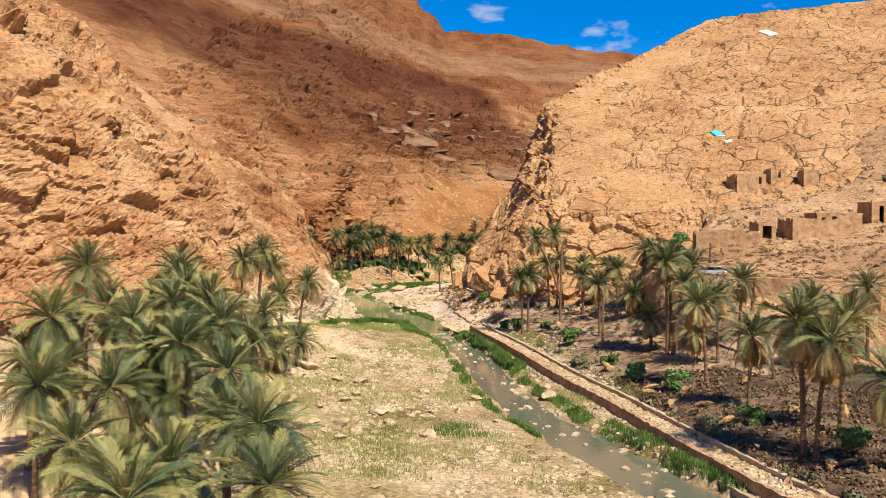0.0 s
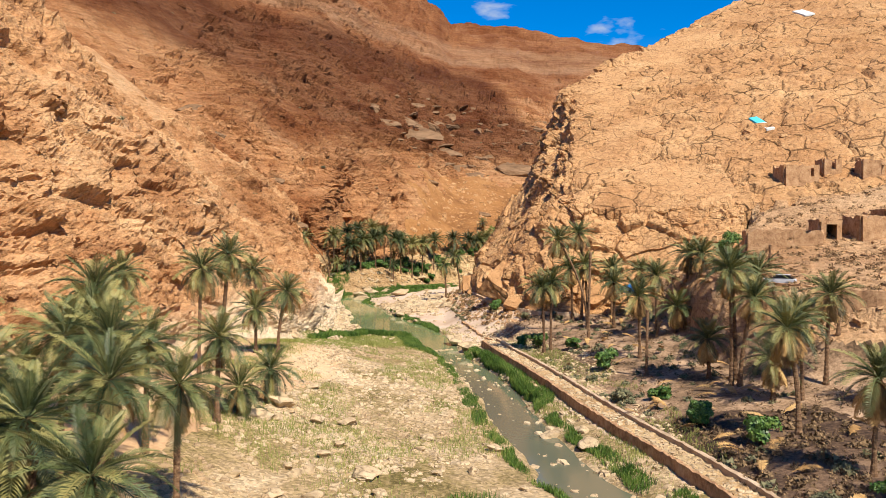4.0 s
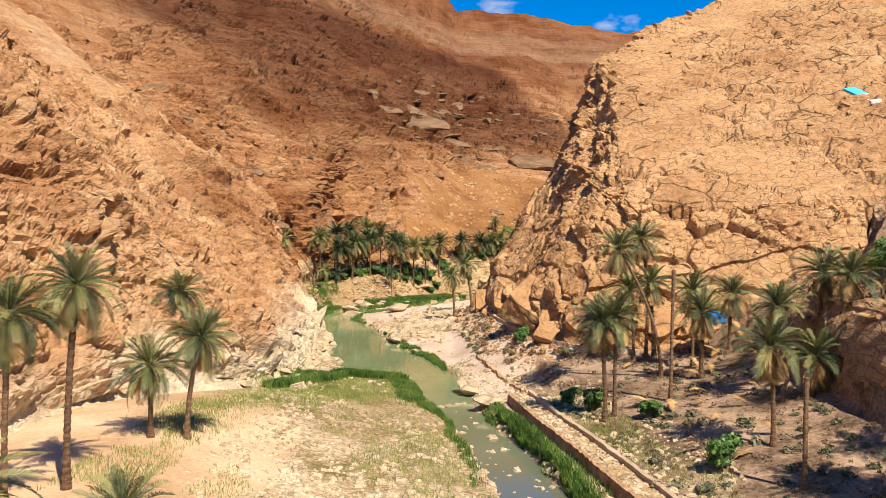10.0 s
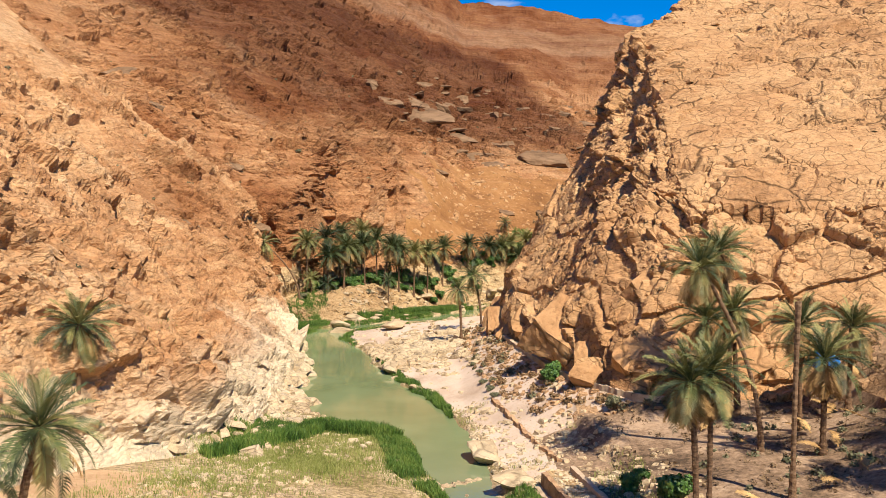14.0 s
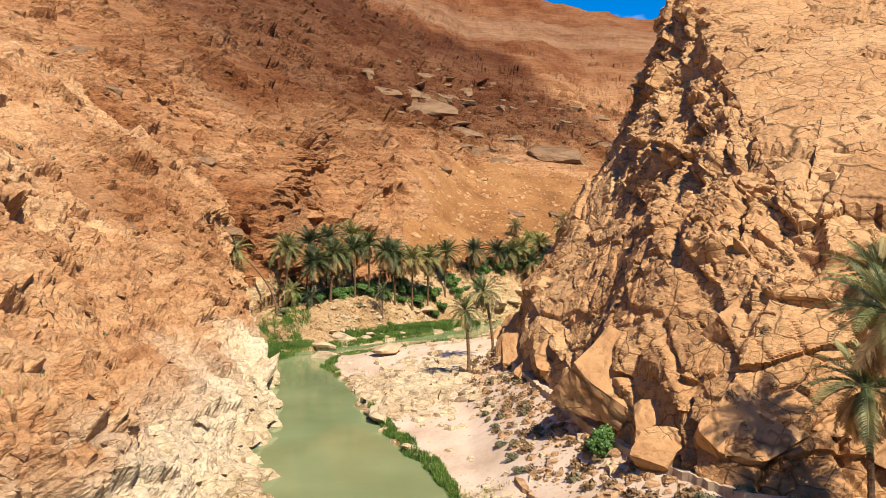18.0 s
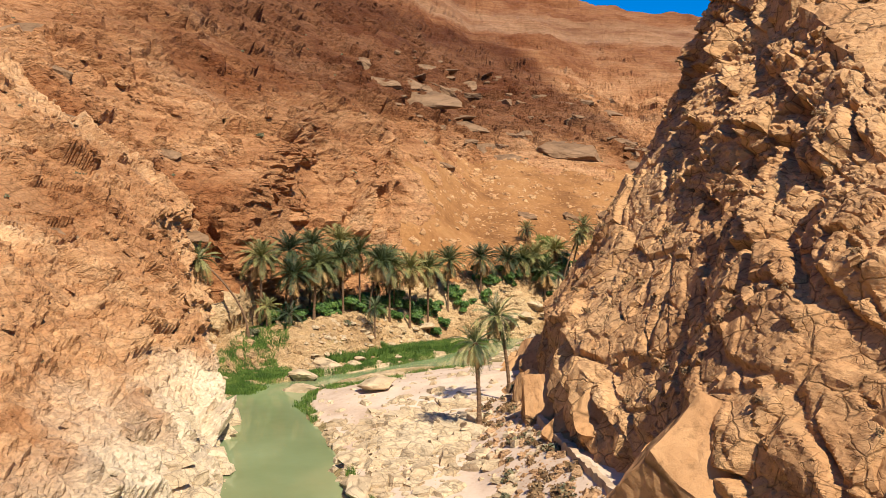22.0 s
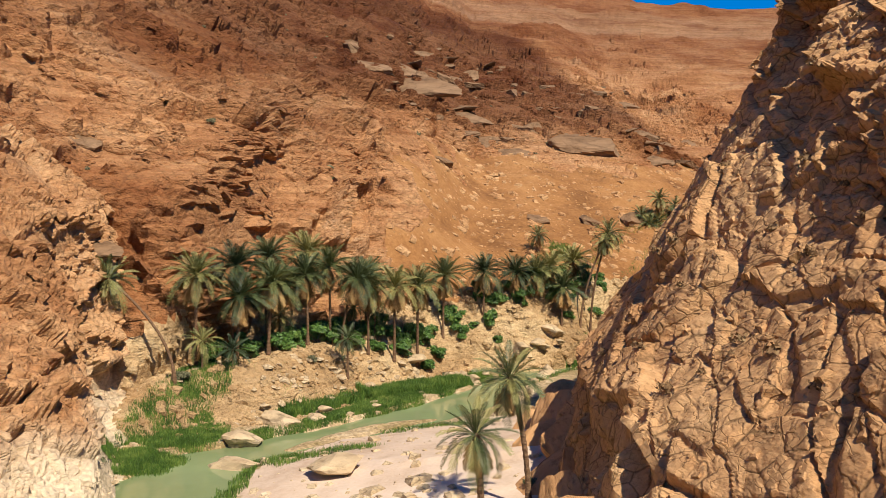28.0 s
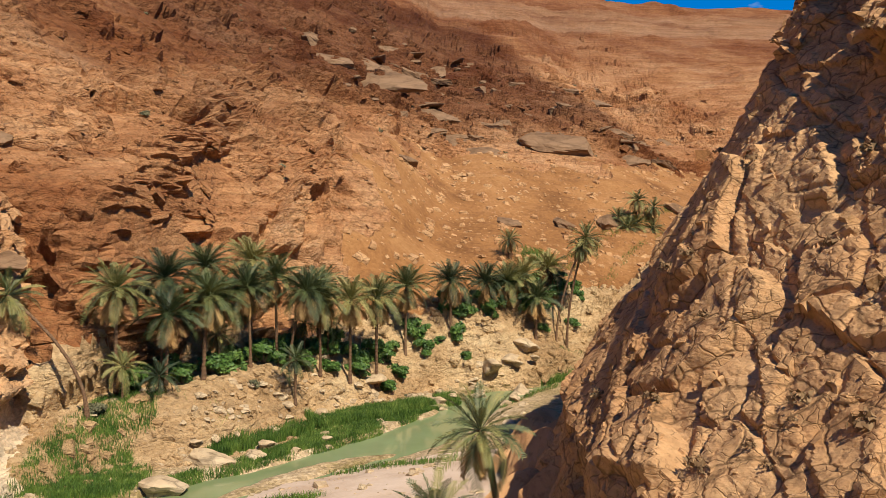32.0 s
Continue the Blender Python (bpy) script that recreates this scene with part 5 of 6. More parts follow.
def along_river(u):
    k = min(int(u), len(RIVER) - 2)
    q = RIVER[k] * (1 - (u - k)) + RIVER[k + 1] * (u - k)
    w = RIVER[k + 1, :2] - RIVER[k, :2]
    w = w / np.hypot(*w)
    return q, np.array((w[1], -w[0]))


def bank_places(u0, u1, side, near, far, count, gap=-0.3):
    """Points along a bank: side 1 is right of the way upstream; near and far are metres from the middle of the water's edge."""
    out = []
    for _ in range(count):
        u = rng.uniform(u0, u1)
        q, nrm = along_river(u)
        e = (u - u0) / (u1 - u0)
        d = q[2] + near + (far - near) * rng.random() * (0.35 + 0.65 * math.sin(math.pi * e)) + 0.8 * noise.noise((q[0] * 0.25, q[1] * 0.25, 3.0))
        x, y = q[0] + side * nrm[0] * d, q[1] + side * nrm[1] * d
        if noise.noise((x * 0.22, y * 0.22, 9.0)) + rng.gauss(0, 0.1) > gap:
            out.append((x, y, max(-0.05, ground_z(x, y))))
    return out


reed_places = []
for u0, u1, side, near, far, count in [(1.6, 5.0, 1, 0.1, 2.4, 15300), (5.0, 8.6, 1, -0.2, 3.4, 17000), (3.4, 8.4, -1, 0.0, 1.8, 9350), (8.3, 10.9, -1, -0.2, 3.2, 18700),
                                       (16.4, 19.8, -1, -0.4, 4.0, 25500), (17.4, 19.9, -1, 0.5, 7.0, 25500), (10.9, 13.6, 1, -0.3, 1.3, 10200), (20.2, 23.0, -1, -1.0, 2.0, 6800), (11.0, 12.8, 1, -0.4, 1.2, 2720),
                                       (14.4, 16.0, 1, -0.6, 1.6, 2550), (20.0, 22.5, 1, -0.6, 1.5, 2550), (3.4, 4.6, -1, 0, 1.0, 1190)]:
    reed_places += bank_places(u0, u1, side, near, far, count, -0.16 if u0 < 8 else -0.3)
for cx, cy, rx, ry, count in [(-36.5, 281, 4.5, 5.5, 20000), (-36, 291, 5.5, 8, 26000), (-36, 302, 4, 6, 8500), (20, 376, 4, 5, 4250), (-16, 283, 5, 2, 1530), (-22, 281, 3, 3, 1530), (-5, 296, 7, 2, 1530), (-14, 196, 4.5, 2.4, 6120), (-21, 192.5, 6, 3.2, 9000), (-24, 187, 5, 4, 5000), (-25.5, 197, 4, 3, 3060), (-27, 216, 1.6, 3, 1190), (1.5, 88, 3.2, 4, 1190), (-7.2, 183, 1.5, 6, 3740),
                              (-27, 196, 4, 4, 2040), (-22, 192, 4, 2.5, 1530)]:
    for _ in range(count):
        a, d = rng.uniform(0, 6.28), rng.random() ** 0.5 * (0.85 + 0.3 * rng.random())
        x, y = cx + rx * d * math.cos(a), cy + ry * d * math.sin(a)
        if noise.noise((x * 0.3, y * 0.3, 2.0)) + rng.gauss(0, 0.1) + 0.66 > 0.6 * d:
            reed_places.append((x, y, max(-0.05, ground_z(x, y))))
tall_reeds = []
for (xa, ya), (xb, yb), wide, count in [((-16.5, 315), (-2, 329.5), 3.0, 26000), ((-27, 299), (-16.5, 314), 1.5, 8000), ((16.5, 347.5), (27, 358), 1.5, 7000), ((-0.5, 331), (2.5, 334), 2.0, 2500), ((-25, 177), (-16, 192), 1.8, 9000), ((-18, 192), (-8, 190.5), 2.2, 11000), ((4.4, 166), (8.4, 147), 1.3, 8000), ((8.4, 147), (10.6, 129), 1.0, 4500)]:
    for _ in range(count):
        e, d = rng.random(), rng.uniform(-1, 1) * wide
        d *= 0.45 + 0.55 * math.sin(math.pi * e) + 0.3 * noise.noise((e * 9, ya * 0.1, 4.0))
        x, y = xa + (xb - xa) * e - 0.7 * d, ya + (yb - ya) * e + 0.7 * d
        tall_reeds.append((x, y, max(-0.05, ground_z(x, y))))
blades("tall_reeds", tall_reeds, 0.35, 1.35, 0.04, M_REED, "tall dense green reeds at the edge of the water", "reeds", 0.45)
blades("reeds", reed_places, 0.18, 0.68, 0.028, M_REED, "dense bright green reeds along the water", "reeds", 0.6)

grass_places = []
while len(grass_places) < 60000:
    x, y = rng.uniform(-30, 24), rng.uniform(52, 205)
    mid = float(np.interp(y, RIVER[:14, 1], RIVER[:14, 0]))
    d, sd = [abs(x - mid)], [x - mid]
    edge = -32 + 0.02 * y
    n = noise.noise((x * 0.09, y * 0.07, 5.0)) + 0.55 * noise.noise((x * 0.3, y * 0.25, 1.0))
    want = 0.10 if sd[0] < 0 else 0.0
    if x < edge or n < want or rng.random() > 0.35 + n or d[0] < 1.5:
        continue
    z = ground_z(x, y)
    if z > 0.15 and (z < 2.9 or sd[0] < 0 and z < 4.5):
        grass_places.append((x, y, z))
for cx, cy, rx, ry, count in [(-22, 186, 8, 9, 13000), (-16, 178, 7, 7, 11000), (-12, 189, 8, 4, 7000), (-23, 167, 5, 10, 4500), (-9, 184, 6, 4, 3500), (-25, 150, 4, 9, 2500), (1, 160, 3, 10, 2500), (14, 150, 3, 7, 1400), (13.5, 132, 2, 9, 1500), (17, 108, 1.6, 14, 2200), (-14, 120, 4, 9, 1800), (-9, 100, 4, 12, 2500),
                              (-5, 82, 5, 8, 2200), (-2, 150, 4, 12, 1500), (-22, 306, 6, 3, 900), (-10, 314, 6, 3, 900)]:
    for _ in range(count):
        x, y = rng.gauss(cx, rx * 0.5), rng.gauss(cy, ry * 0.5)
        z = ground_z(x, y)
        if z > 0.1:
            grass_places.append((x, y, z))
blades("dry_grass", grass_places, 0.12, 0.5, 0.022, M_GRASS, "sparse yellow-green dry grass on the river flat", "grass", 0.8)


def scrub_field(name, spots, mat, label, category, leaf=0.13, per=26):
    """Many small dry tufts as one mesh."""
    v, f = [], []
    for x, y, z, s in spots:
        for _ in range(per):
            d = Vector((rng.gauss(0, 1), rng.gauss(0, 1), abs(rng.gauss(0, 0.8)))).normalized()
            p = Vector((x, y, z)) + d * s * rng.uniform(0.5, 1.0)
            t = Vector((rng.gauss(0, 1), rng.gauss(0, 1), rng.gauss(0, 1))).normalized()
            b = t.cross(d).normalized() if t.cross(d).length > 0.01 else Vector((1, 0, 0))
            q = s * rng.uniform(0.3, 0.6)
            n = len(v)
            v += [p - b * q * 0.5, p + t * q, p + b * q * 0.5]
            f.append((n, n + 1, n + 2))
    return tagged(new(name, mesh_of(name, v, f, mat)), label, category, kind="stuff")


def spots_on(kind, count, x0, x1, y0, y1, s0, s1, steep=0.5):
    ok = np.flatnonzero((PART == kind) & (PX > x0) & (PX < x1) & (PY > y0) & (PY < y1) & (NRM[:, 2] > steep))
    out = []
    for i in rng.sample(list(ok), min(count, len(ok))):
        x, y, z = VERTS[i]
        out.append((x, y, z - 0.05, rng.uniform(s0, s1)))
    return out


scrub_field("hill_scrub", spots_on(2, 1400, 36, 140, 118, 240, 0.28, 0.7), M_BRUSH, "small brown desert scrub tufts on the hillside", "scrub")
scrub_field("slope_scrub", spots_on(4, 160, -140, 120, 300, 620, 0.4, 1.0) + spots_on(1, 110, -110, -25, 90, 290, 0.3, 0.7), M_SCRUB, "scattered dry green scrub on the rock slopes", "scrub", per=40)
scrub_field("terrace_brush", spots_on(5, 60, 22, 46, 40, 98, 0.35, 0.9) + spots_on(9, 130, 14, 40, 98, 180, 0.3, 0.7), M_SCRUB, "dry grey-green brush on the palm terrace", "brush", per=60)
scrub_field("dry_brush", spots_on(5, 650, 22, 46, 40, 110, 0.25, 0.8), M_LITTER, "tangled dead brown brush under the palms", "brush", per=40)
scrub_field("terrace_litter", spots_on(5, 900, 12, 46, 50, 116, 0.12, 0.5) + spots_on(9, 900, 12, 46, 95, 186, 0.12, 0.5) + spots_on(0, 160, 8, 24, 60, 200, 0.2, 0.5), M_LITTER, "dry fallen palm leaves littering the terrace", "leaf litter", per=14)


# ---- loose rocks ----
def block(v, f, c, size, r, squash=0.6, up=None):
    """An angular block: a skewed box with cut corners, added to the lists."""
    q = Euler((r.uniform(-0.28, 0.28), r.uniform(-0.28, 0.28), r.uniform(0, 6.28))).to_matrix()
    if up is not None:
        q = (Vector((0, 0, 0.5)) + Vector(up)).to_track_quat("Z", "Y").to_matrix() @ q
    sx, sy, sz = size * r.uniform(0.7, 1.4), size * r.uniform(0.6, 1.1), size * squash * r.uniform(0.6, 1.2)
    n = len(v)
    top = r.uniform(0.55, 0.9)
    for z, k in ((-1, 1.22), (0.3, r.uniform(0.92, 1.02)), (1, top)):
        for a, b in ((-1, -1), (1, -1), (1, 1), (-1, 1)):
            p = q @ Vector((a * sx * k * r.uniform(0.75, 1.1), b * sy * k * r.uniform(0.75, 1.1), z * sz * r.uniform(0.8, 1.15)))
            v.append((c[0] + p.x, c[1] + p.y, c[2] + p.z))
    for lv in (0, 4):
        for i in range(4):
            j = (i + 1) % 4
            f.append((n + lv + i, n + lv + j, n + lv + 4 + j, n + lv + 4 + i))
    f += [(n + 8, n + 9, n + 10, n + 11), (n + 3, n + 2, n + 1, n)]


def rubble(name, spots, mat, label, category, squash=0.6, seed=1):
    r = random.Random(seed)
    v, f = [], []
    for x, y, z, s, *up in spots:
        block(v, f, (x, y, z), s, r, squash, up or None)
    return tagged(new(name, mesh_of(name, v, f, mat)), label, category, kind="stuff")


def skewed(a, b, p=3.0):
    return a + (b - a) * rng.random() ** p


def rock_spots(kind, count, x0, x1, y0, y1, s0, s1, p=3.0):
    ok = np.flatnonzero((PART == kind) & (PX > x0) & (PX < x1) & (PY > y0) & (PY < y1))
    return [(*VERTS[i], skewed(s0, s1, p), *NRM[i]) for i in rng.sample(list(ok), min(count, len(ok)))]


def face_spots(v, n, out, count, s0, s1, p):
    ok = np.flatnonzero((out > 0.4) & (v[:, 2] > 3))
    return [(*v[i], skewed(s0, s1, p), *n[i]) for i in rng.sample(list(ok), count)]


rubble("slope_rubble", rock_spots(1, 2500, -130, -20, 60, 110, 0.10, 1.0, 5.0) + face_spots(LEFT_V, LEFT_N, LEFT_OUT, 3500, 0.10, 0.9, 5.0), M_LEFT, "broken orange rock blocks lying on the slope", "rocks", 0.55, 1)
rubble("scree", rock_spots(4, 4200, -150, 130, 285, 640, 0.25, 1.8, 5.0) + face_spots(FAR_V, FAR_N, FAR_OUT, 6000, 0.18, 1.1, 5.0), M_FAR, "brown scree and fallen blocks on the mountain slope", "scree", 0.45, 2)
rubble("fan_stones", rock_spots(7, 1800, -20, 110, 340, 480, 0.15, 1.1, 4.0), M_BLOCK, "brown stones on the scree fan", "stones", 0.55, 12)
rubble("bench_stones", rock_spots(6, 3000, -45, 60, 285, 420, 0.08, 0.8, 4.0), M_BENCH, "tan stones on the river bench", "stones", 0.55, 13)
rubble("hill_stones", rock_spots(2, 2200, 14, 130, 60, 240, 0.1, 0.7), M_HILL, "tan stones scattered over the hillside and terrace", "stones", 0.6, 3)
rubble("slab_fragments", rock_spots(3, 350, 20, 160, 195, 335, 0.2, 0.9), M_BLOCK, "flat broken limestone fragments on the slab", "rocks", 0.35, 4)
crag_ok = np.flatnonzero((CP[:, 2] > 3) & (CP[:, 1] < 300))
rubble("crag_blocks", [(*CV[i], skewed(0.10, 0.6, 4.0), *CN[i]) for i in rng.sample(list(crag_ok), 1300)], M_BLOCK, "angular tan limestone blocks on the cliff ledges", "rocks", 0.6, 5)
spots = []
while len(spots) < 16000:
    x, y = rng.uniform(-26, 22), 55 + 150 * rng.random()
    z = ground_z(x, y)
    if 0.05 < z < 3.6 and noise.noise((x * 0.07, y * 0.06, 8.0)) + 0.5 * noise.noise((x * 0.3, y * 0.3, 2.0)) > -0.22:
        spots.append((x, y, z, skewed(0.05, 0.40, 4.0)))
rubble("river_gravel", spots, M_WHITE, "pale rounded gravel and cobbles on the river flat", "gravel", 0.6, 6)
spots = []
while len(spots) < 1700:
    x, y = rng.uniform(-45, 12), rng.uniform(180, 345)
    z = ground_z(x, y)
    if -0.1 < z < 7.5:
        spots.append((x, y, z, skewed(0.08, 0.7, 5.0)))
for _ in range(900):
    x, y = rng.gauss(-8, 5), rng.gauss(246, 9)
    z = ground_z(x, y)
    if 0.0 < z < 3.5:
        spots.append((x, y, z, skewed(0.2, 1.3, 3.0)))
for _ in range(700):
    x, y = rng.uniform(-36, -20), rng.uniform(178, 262)
    z = ground_z(x, y)
    if 0.2 < z < 6.5:
        spots.append((x, y, z, skewed(0.2, 1.4, 3.0)))
rubble("bank_stones", spots, M_WHITE, "pale limestone blocks along the pool and bench", "rocks", 0.6, 7)
spots = []
for _ in range(1100):
    y = rng.uniform(184, 256)
    x = float(np.interp(y, LEDGE[:, 1], LEDGE[:, 0])) - 0.5 - rng.random() ** 1.5 * 5.5
    spots.append((x, y, ground_z(x, y), skewed(0.06, 0.5, 3.5)))
rubble("channel_rubble", spots, M_HILL, "tan rubble on the slope under the water channel", "rocks", 0.6, 9)
tufts = []
for _ in range(110):
    y = rng.uniform(184, 256)
    x = float(np.interp(y, LEDGE[:, 1], LEDGE[:, 0])) - 0.6 - rng.random() ** 1.2 * 6
    tufts.append((x, y, ground_z(x, y), rng.uniform(0.25, 0.75)))
scrub_field("channel_brush", tufts, M_BRUSH, "dry brown brush on the slope under the water channel", "brush", per=70)
scrub_field("channel_scrub", tufts[::3], M_SCRUB, "grey-green scrub on the slope under the water channel", "scrub", per=60)
crag_tufts = [(*(CV[i] + 0.1 * CN[i]), rng.uniform(0.25, 0.6)) for i in rng.sample(list(np.flatnonzero((CN[:, 2] > 0.3) & (np.repeat(_vs, _nu) > 1.15) & (CP[:, 2] > 8) & (CP[:, 1] > 190) & (CP[:, 1] < 290))), 90)]
scrub_field("crag_scrub", crag_tufts, M_BRUSH, "dry olive tufts growing in the cracks of the cliff", "scrub", per=50)
spots = []
for _ in range(130):
    q, nrm = along_river(rng.uniform(1.8, 8.5))
    d = rng.uniform(-1, 1) * q[2]
    spots.append((q[0] + nrm[0] * d, q[1] + nrm[1] * d, rng.uniform(-0.1, 0.02), skewed(0.1, 0.5, 2.5)))
for k in range(26):
    spots.append((-6.5 + 7 * k / 25 + rng.uniform(-0.2, 0.2), 171 + 5.5 * k / 25 + rng.uniform(-0.3, 0.3), 0.05, rng.uniform(0.18, 0.35)))
rubble("stream_stones", spots, M_WHITE, "small pale stones standing in the shallow stream", "stones", 0.6, 8)


def boulder_mesh(seed, squash, rough=0.28, mat=None):
    """A weathered boulder: an icosphere with facets cut off and noise on it."""
    r = random.Random(seed)
    bm = bmesh.new()
    bmesh.ops.create_icosphere(bm, subdivisions=3, radius=1.0)
    cuts = [(Vector((r.gauss(0, 1), r.gauss(0, 1), r.gauss(0, 0.8))).normalized(), r.uniform(0.38, 0.72)) for _ in range(13)]
    for v in bm.verts:
        p = v.co.copy()
        for d, h in cuts:
            over = p.dot(d) - h
            if over > 0:
                p -= d * over * 0.92
        p += p.normalized() * rough * 0.5 * noise.fractal(p * 1.7 + Vector((seed, 0, 0)), 1.0, 2.0, 4)
        v.co = Vector((p.x, p.y, p.z * squash))
    return mesh_from(bm, "boulder", mat or M_WHITE)


PALE_BOULDERS = [boulder_mesh(700 + k, s) for k, s in enumerate((0.62, 0.7, 0.5, 0.8))]


def plate_mesh(seed, thick, mat):
    """An angular fallen block: a box broken off along random planes, with worn edges."""
    r = random.Random(seed)
    bm = bmesh.new()
    bmesh.ops.create_cube(bm, size=2.0)
    bmesh.ops.subdivide_edges(bm, edges=bm.edges, cuts=11, use_grid_fill=True)
    cuts = [(Vector((r.gauss(0, 1), r.gauss(0, 1), r.gauss(0, 0.55))).normalized(), r.uniform(0.72, 1.12)) for _ in range(8)]
    lean = Vector((r.uniform(-0.25, 0.25), r.uniform(-0.25, 0.25), 0))
    for v in bm.verts:
        p = v.co.copy()
        for _ in range(3):
            for d, h in cuts:
                over = p.dot(d) - h
                if over > 0:
                    p -= d * over
        p += p.normalized() * (0.10 * noise.noise(p * 1.3 + Vector((seed, 0, 0))) + 0.05 * noise.fractal(p * 3.5, 1.0, 2.0, 3))
        v.co = Vector((p.x, p.y, p.z * thick)) + lean * p.z
    return mesh_from(bm, "boulder", mat)


TAN_BOULDERS = [plate_mesh(720 + k, s, M_BLOCK) for k, s in enumerate((0.6, 0.7, 0.5, 0.8))]
DARK_SLABS = [plate_mesh(740 + k, s, M_SLAB) for k, s in enumerate((0.30, 0.36, 0.45))]


def boulder(mesh, x, y, size, long=1.0, turn=0.0, sink=0.25, tilt=(0, 0), label="", group="", z=None):
    z = ground_z(x, y) + size * (0.45 - sink) if z is None else z
    ob = new("boulder", mesh)
    ob.matrix_basis = Matrix.LocRotScale((x, y, z), Euler((tilt[0], tilt[1], turn)), (size * long, size, size))
    return tagged(ob, label, "boulder", group)


for k, (x, y, s, long) in enumerate([(-18.5, 115.6, 1.9, 1.2), (-13.9, 112.7, 1.2, 1.3), (-10.6, 112.8, 1.1, 1.4), (-17.5, 109.7, 0.7, 1), (1.4, 182.5, 2.2, 1.7), (3.6, 172, 1.8, 1.7), (-0.2, 177.5, 0.9, 1.3),
                                     (-0.2, 120.7, 0.8, 1.5), (10.5, 113, 1.2, 1.3), (13.7, 112.2, 0.9, 1.2), (12.8, 119.5, 0.8, 1), (9.1, 125.5, 0.7, 1.4), (-10.5, 87, 1.2, 1.2), (-8.4, 84.3, 1.0, 1.2),
                                     (-7.1, 94.1, 1.3, 1.4), (-18.6, 108.8, 1.4, 1.3), (-10.5, 103.6, 0.8, 1.3), (17.7, 83.2, 0.8, 1.2), (13.4, 107.4, 1.3, 1.6), (11.1, 109.4, 0.8, 1), (-27.6, 289.5, 2.6, 1.3),
                                     (-26.5, 279.5, 1.3, 1.9), (-14.3, 272.5, 2.6, 1.5), (12.8, 341, 3.0, 1.3), (8.7, 335.5, 1.8, 1.6), (11, 333.5, 1.5, 1), (6, 338, 1.6, 1.2), (-0.1, 328.5, 1.2, 1), (-11.5, 231.5, 1.9, 2.0),
                                     (-13.5, 240, 1.6, 1.2), (-7.5, 218, 0.8, 1.5), (-3.5, 199, 0.9, 1.6), (9.5, 331, 1.2, 1), (14.5, 344, 1.4, 1.2), (-5.5, 90, 0.9, 1), (2, 98, 0.8, 1.2), (-3, 104, 0.7, 1.4),
                                     (-12, 95, 0.9, 1.3), (-21, 300, 1.3, 1.4), (-23, 298, 1.0, 1.0), (-14, 308, 1.0, 1.2), (-17, 303, 0.8, 1.1), (4.5, 333, 1.0, 1.2)]):
    boulder(PALE_BOULDERS[k % 4], x, y, s, long, k * 1.3, label="pale cream limestone boulder on the river bed" if s < 1.5 else "large cream limestone boulder beside the water", group="river boulders")
for k, (x, y, z, s, long) in enumerate([(14.2, 349, 6.3, 2.6, 1.2), (8.5, 343.5, 4.0, 2.2, 1.5), (11.3, 346, 4.6, 2.0, 1.2), (10.5, 348.5, 5.2, 1.3, 1), (12.6, 344.5, 4.2, 1.1, 1.2), (-0.3, 330.5, 0.7, 1.6, 0.9),
                                        (1.6, 333.5, 1.0, 0.9, 1), (7.4, 347, 4.8, 1.0, 1.3), (15.6, 346.4, 4.8, 1.0, 1.2), (-26.4, 280.4, 0.15, 2.0, 2.2), (-9.9, 332, 3.6, 1.8, 1.6), (-24.5, 297.5, 0.9, 2.2, 1.7), (-20.5, 304.5, 0.8, 1.4, 1.2)]):
    boulder(PALE_BOULDERS[k % 4], x, y, s, long, k * 1.7, z=z, label="pale cream limestone boulder beside the upper pool", group="river boulders")
for k in range(110):
    e, off = rng.random(), rng.uniform(-1.5, 4.0)
    x = float(np.interp(e, (0, 0.4, 0.75, 1), (-29, -17, 0, 22))) - 0.7 * off
    y = float(np.interp(e, (0, 0.4, 0.75, 1), (300, 318.5, 335, 355))) + 0.7 * off
    boulder(PALE_BOULDERS[k % 4], x, y, skewed(0.4, 1.3, 2.0), rng.uniform(1.0, 1.7), rng.uniform(0, 6.28), label="pale cream stone on the rubble bank above the pool", group="river boulders")
for k in range(70):
    x, y, s = rng.uniform(-19, 8), rng.uniform(62, 128), skewed(0.3, 0.95, 2.0)
    if x < float(np.interp(y, RIVER[:14, 1], RIVER[:14, 0])) - 3:
        boulder(PALE_BOULDERS[k % 4], x, y, s, rng.uniform(1.0, 1.6), rng.uniform(0, 6.28), label="pale cream limestone boulder on the gravel flat", group="river boulders")
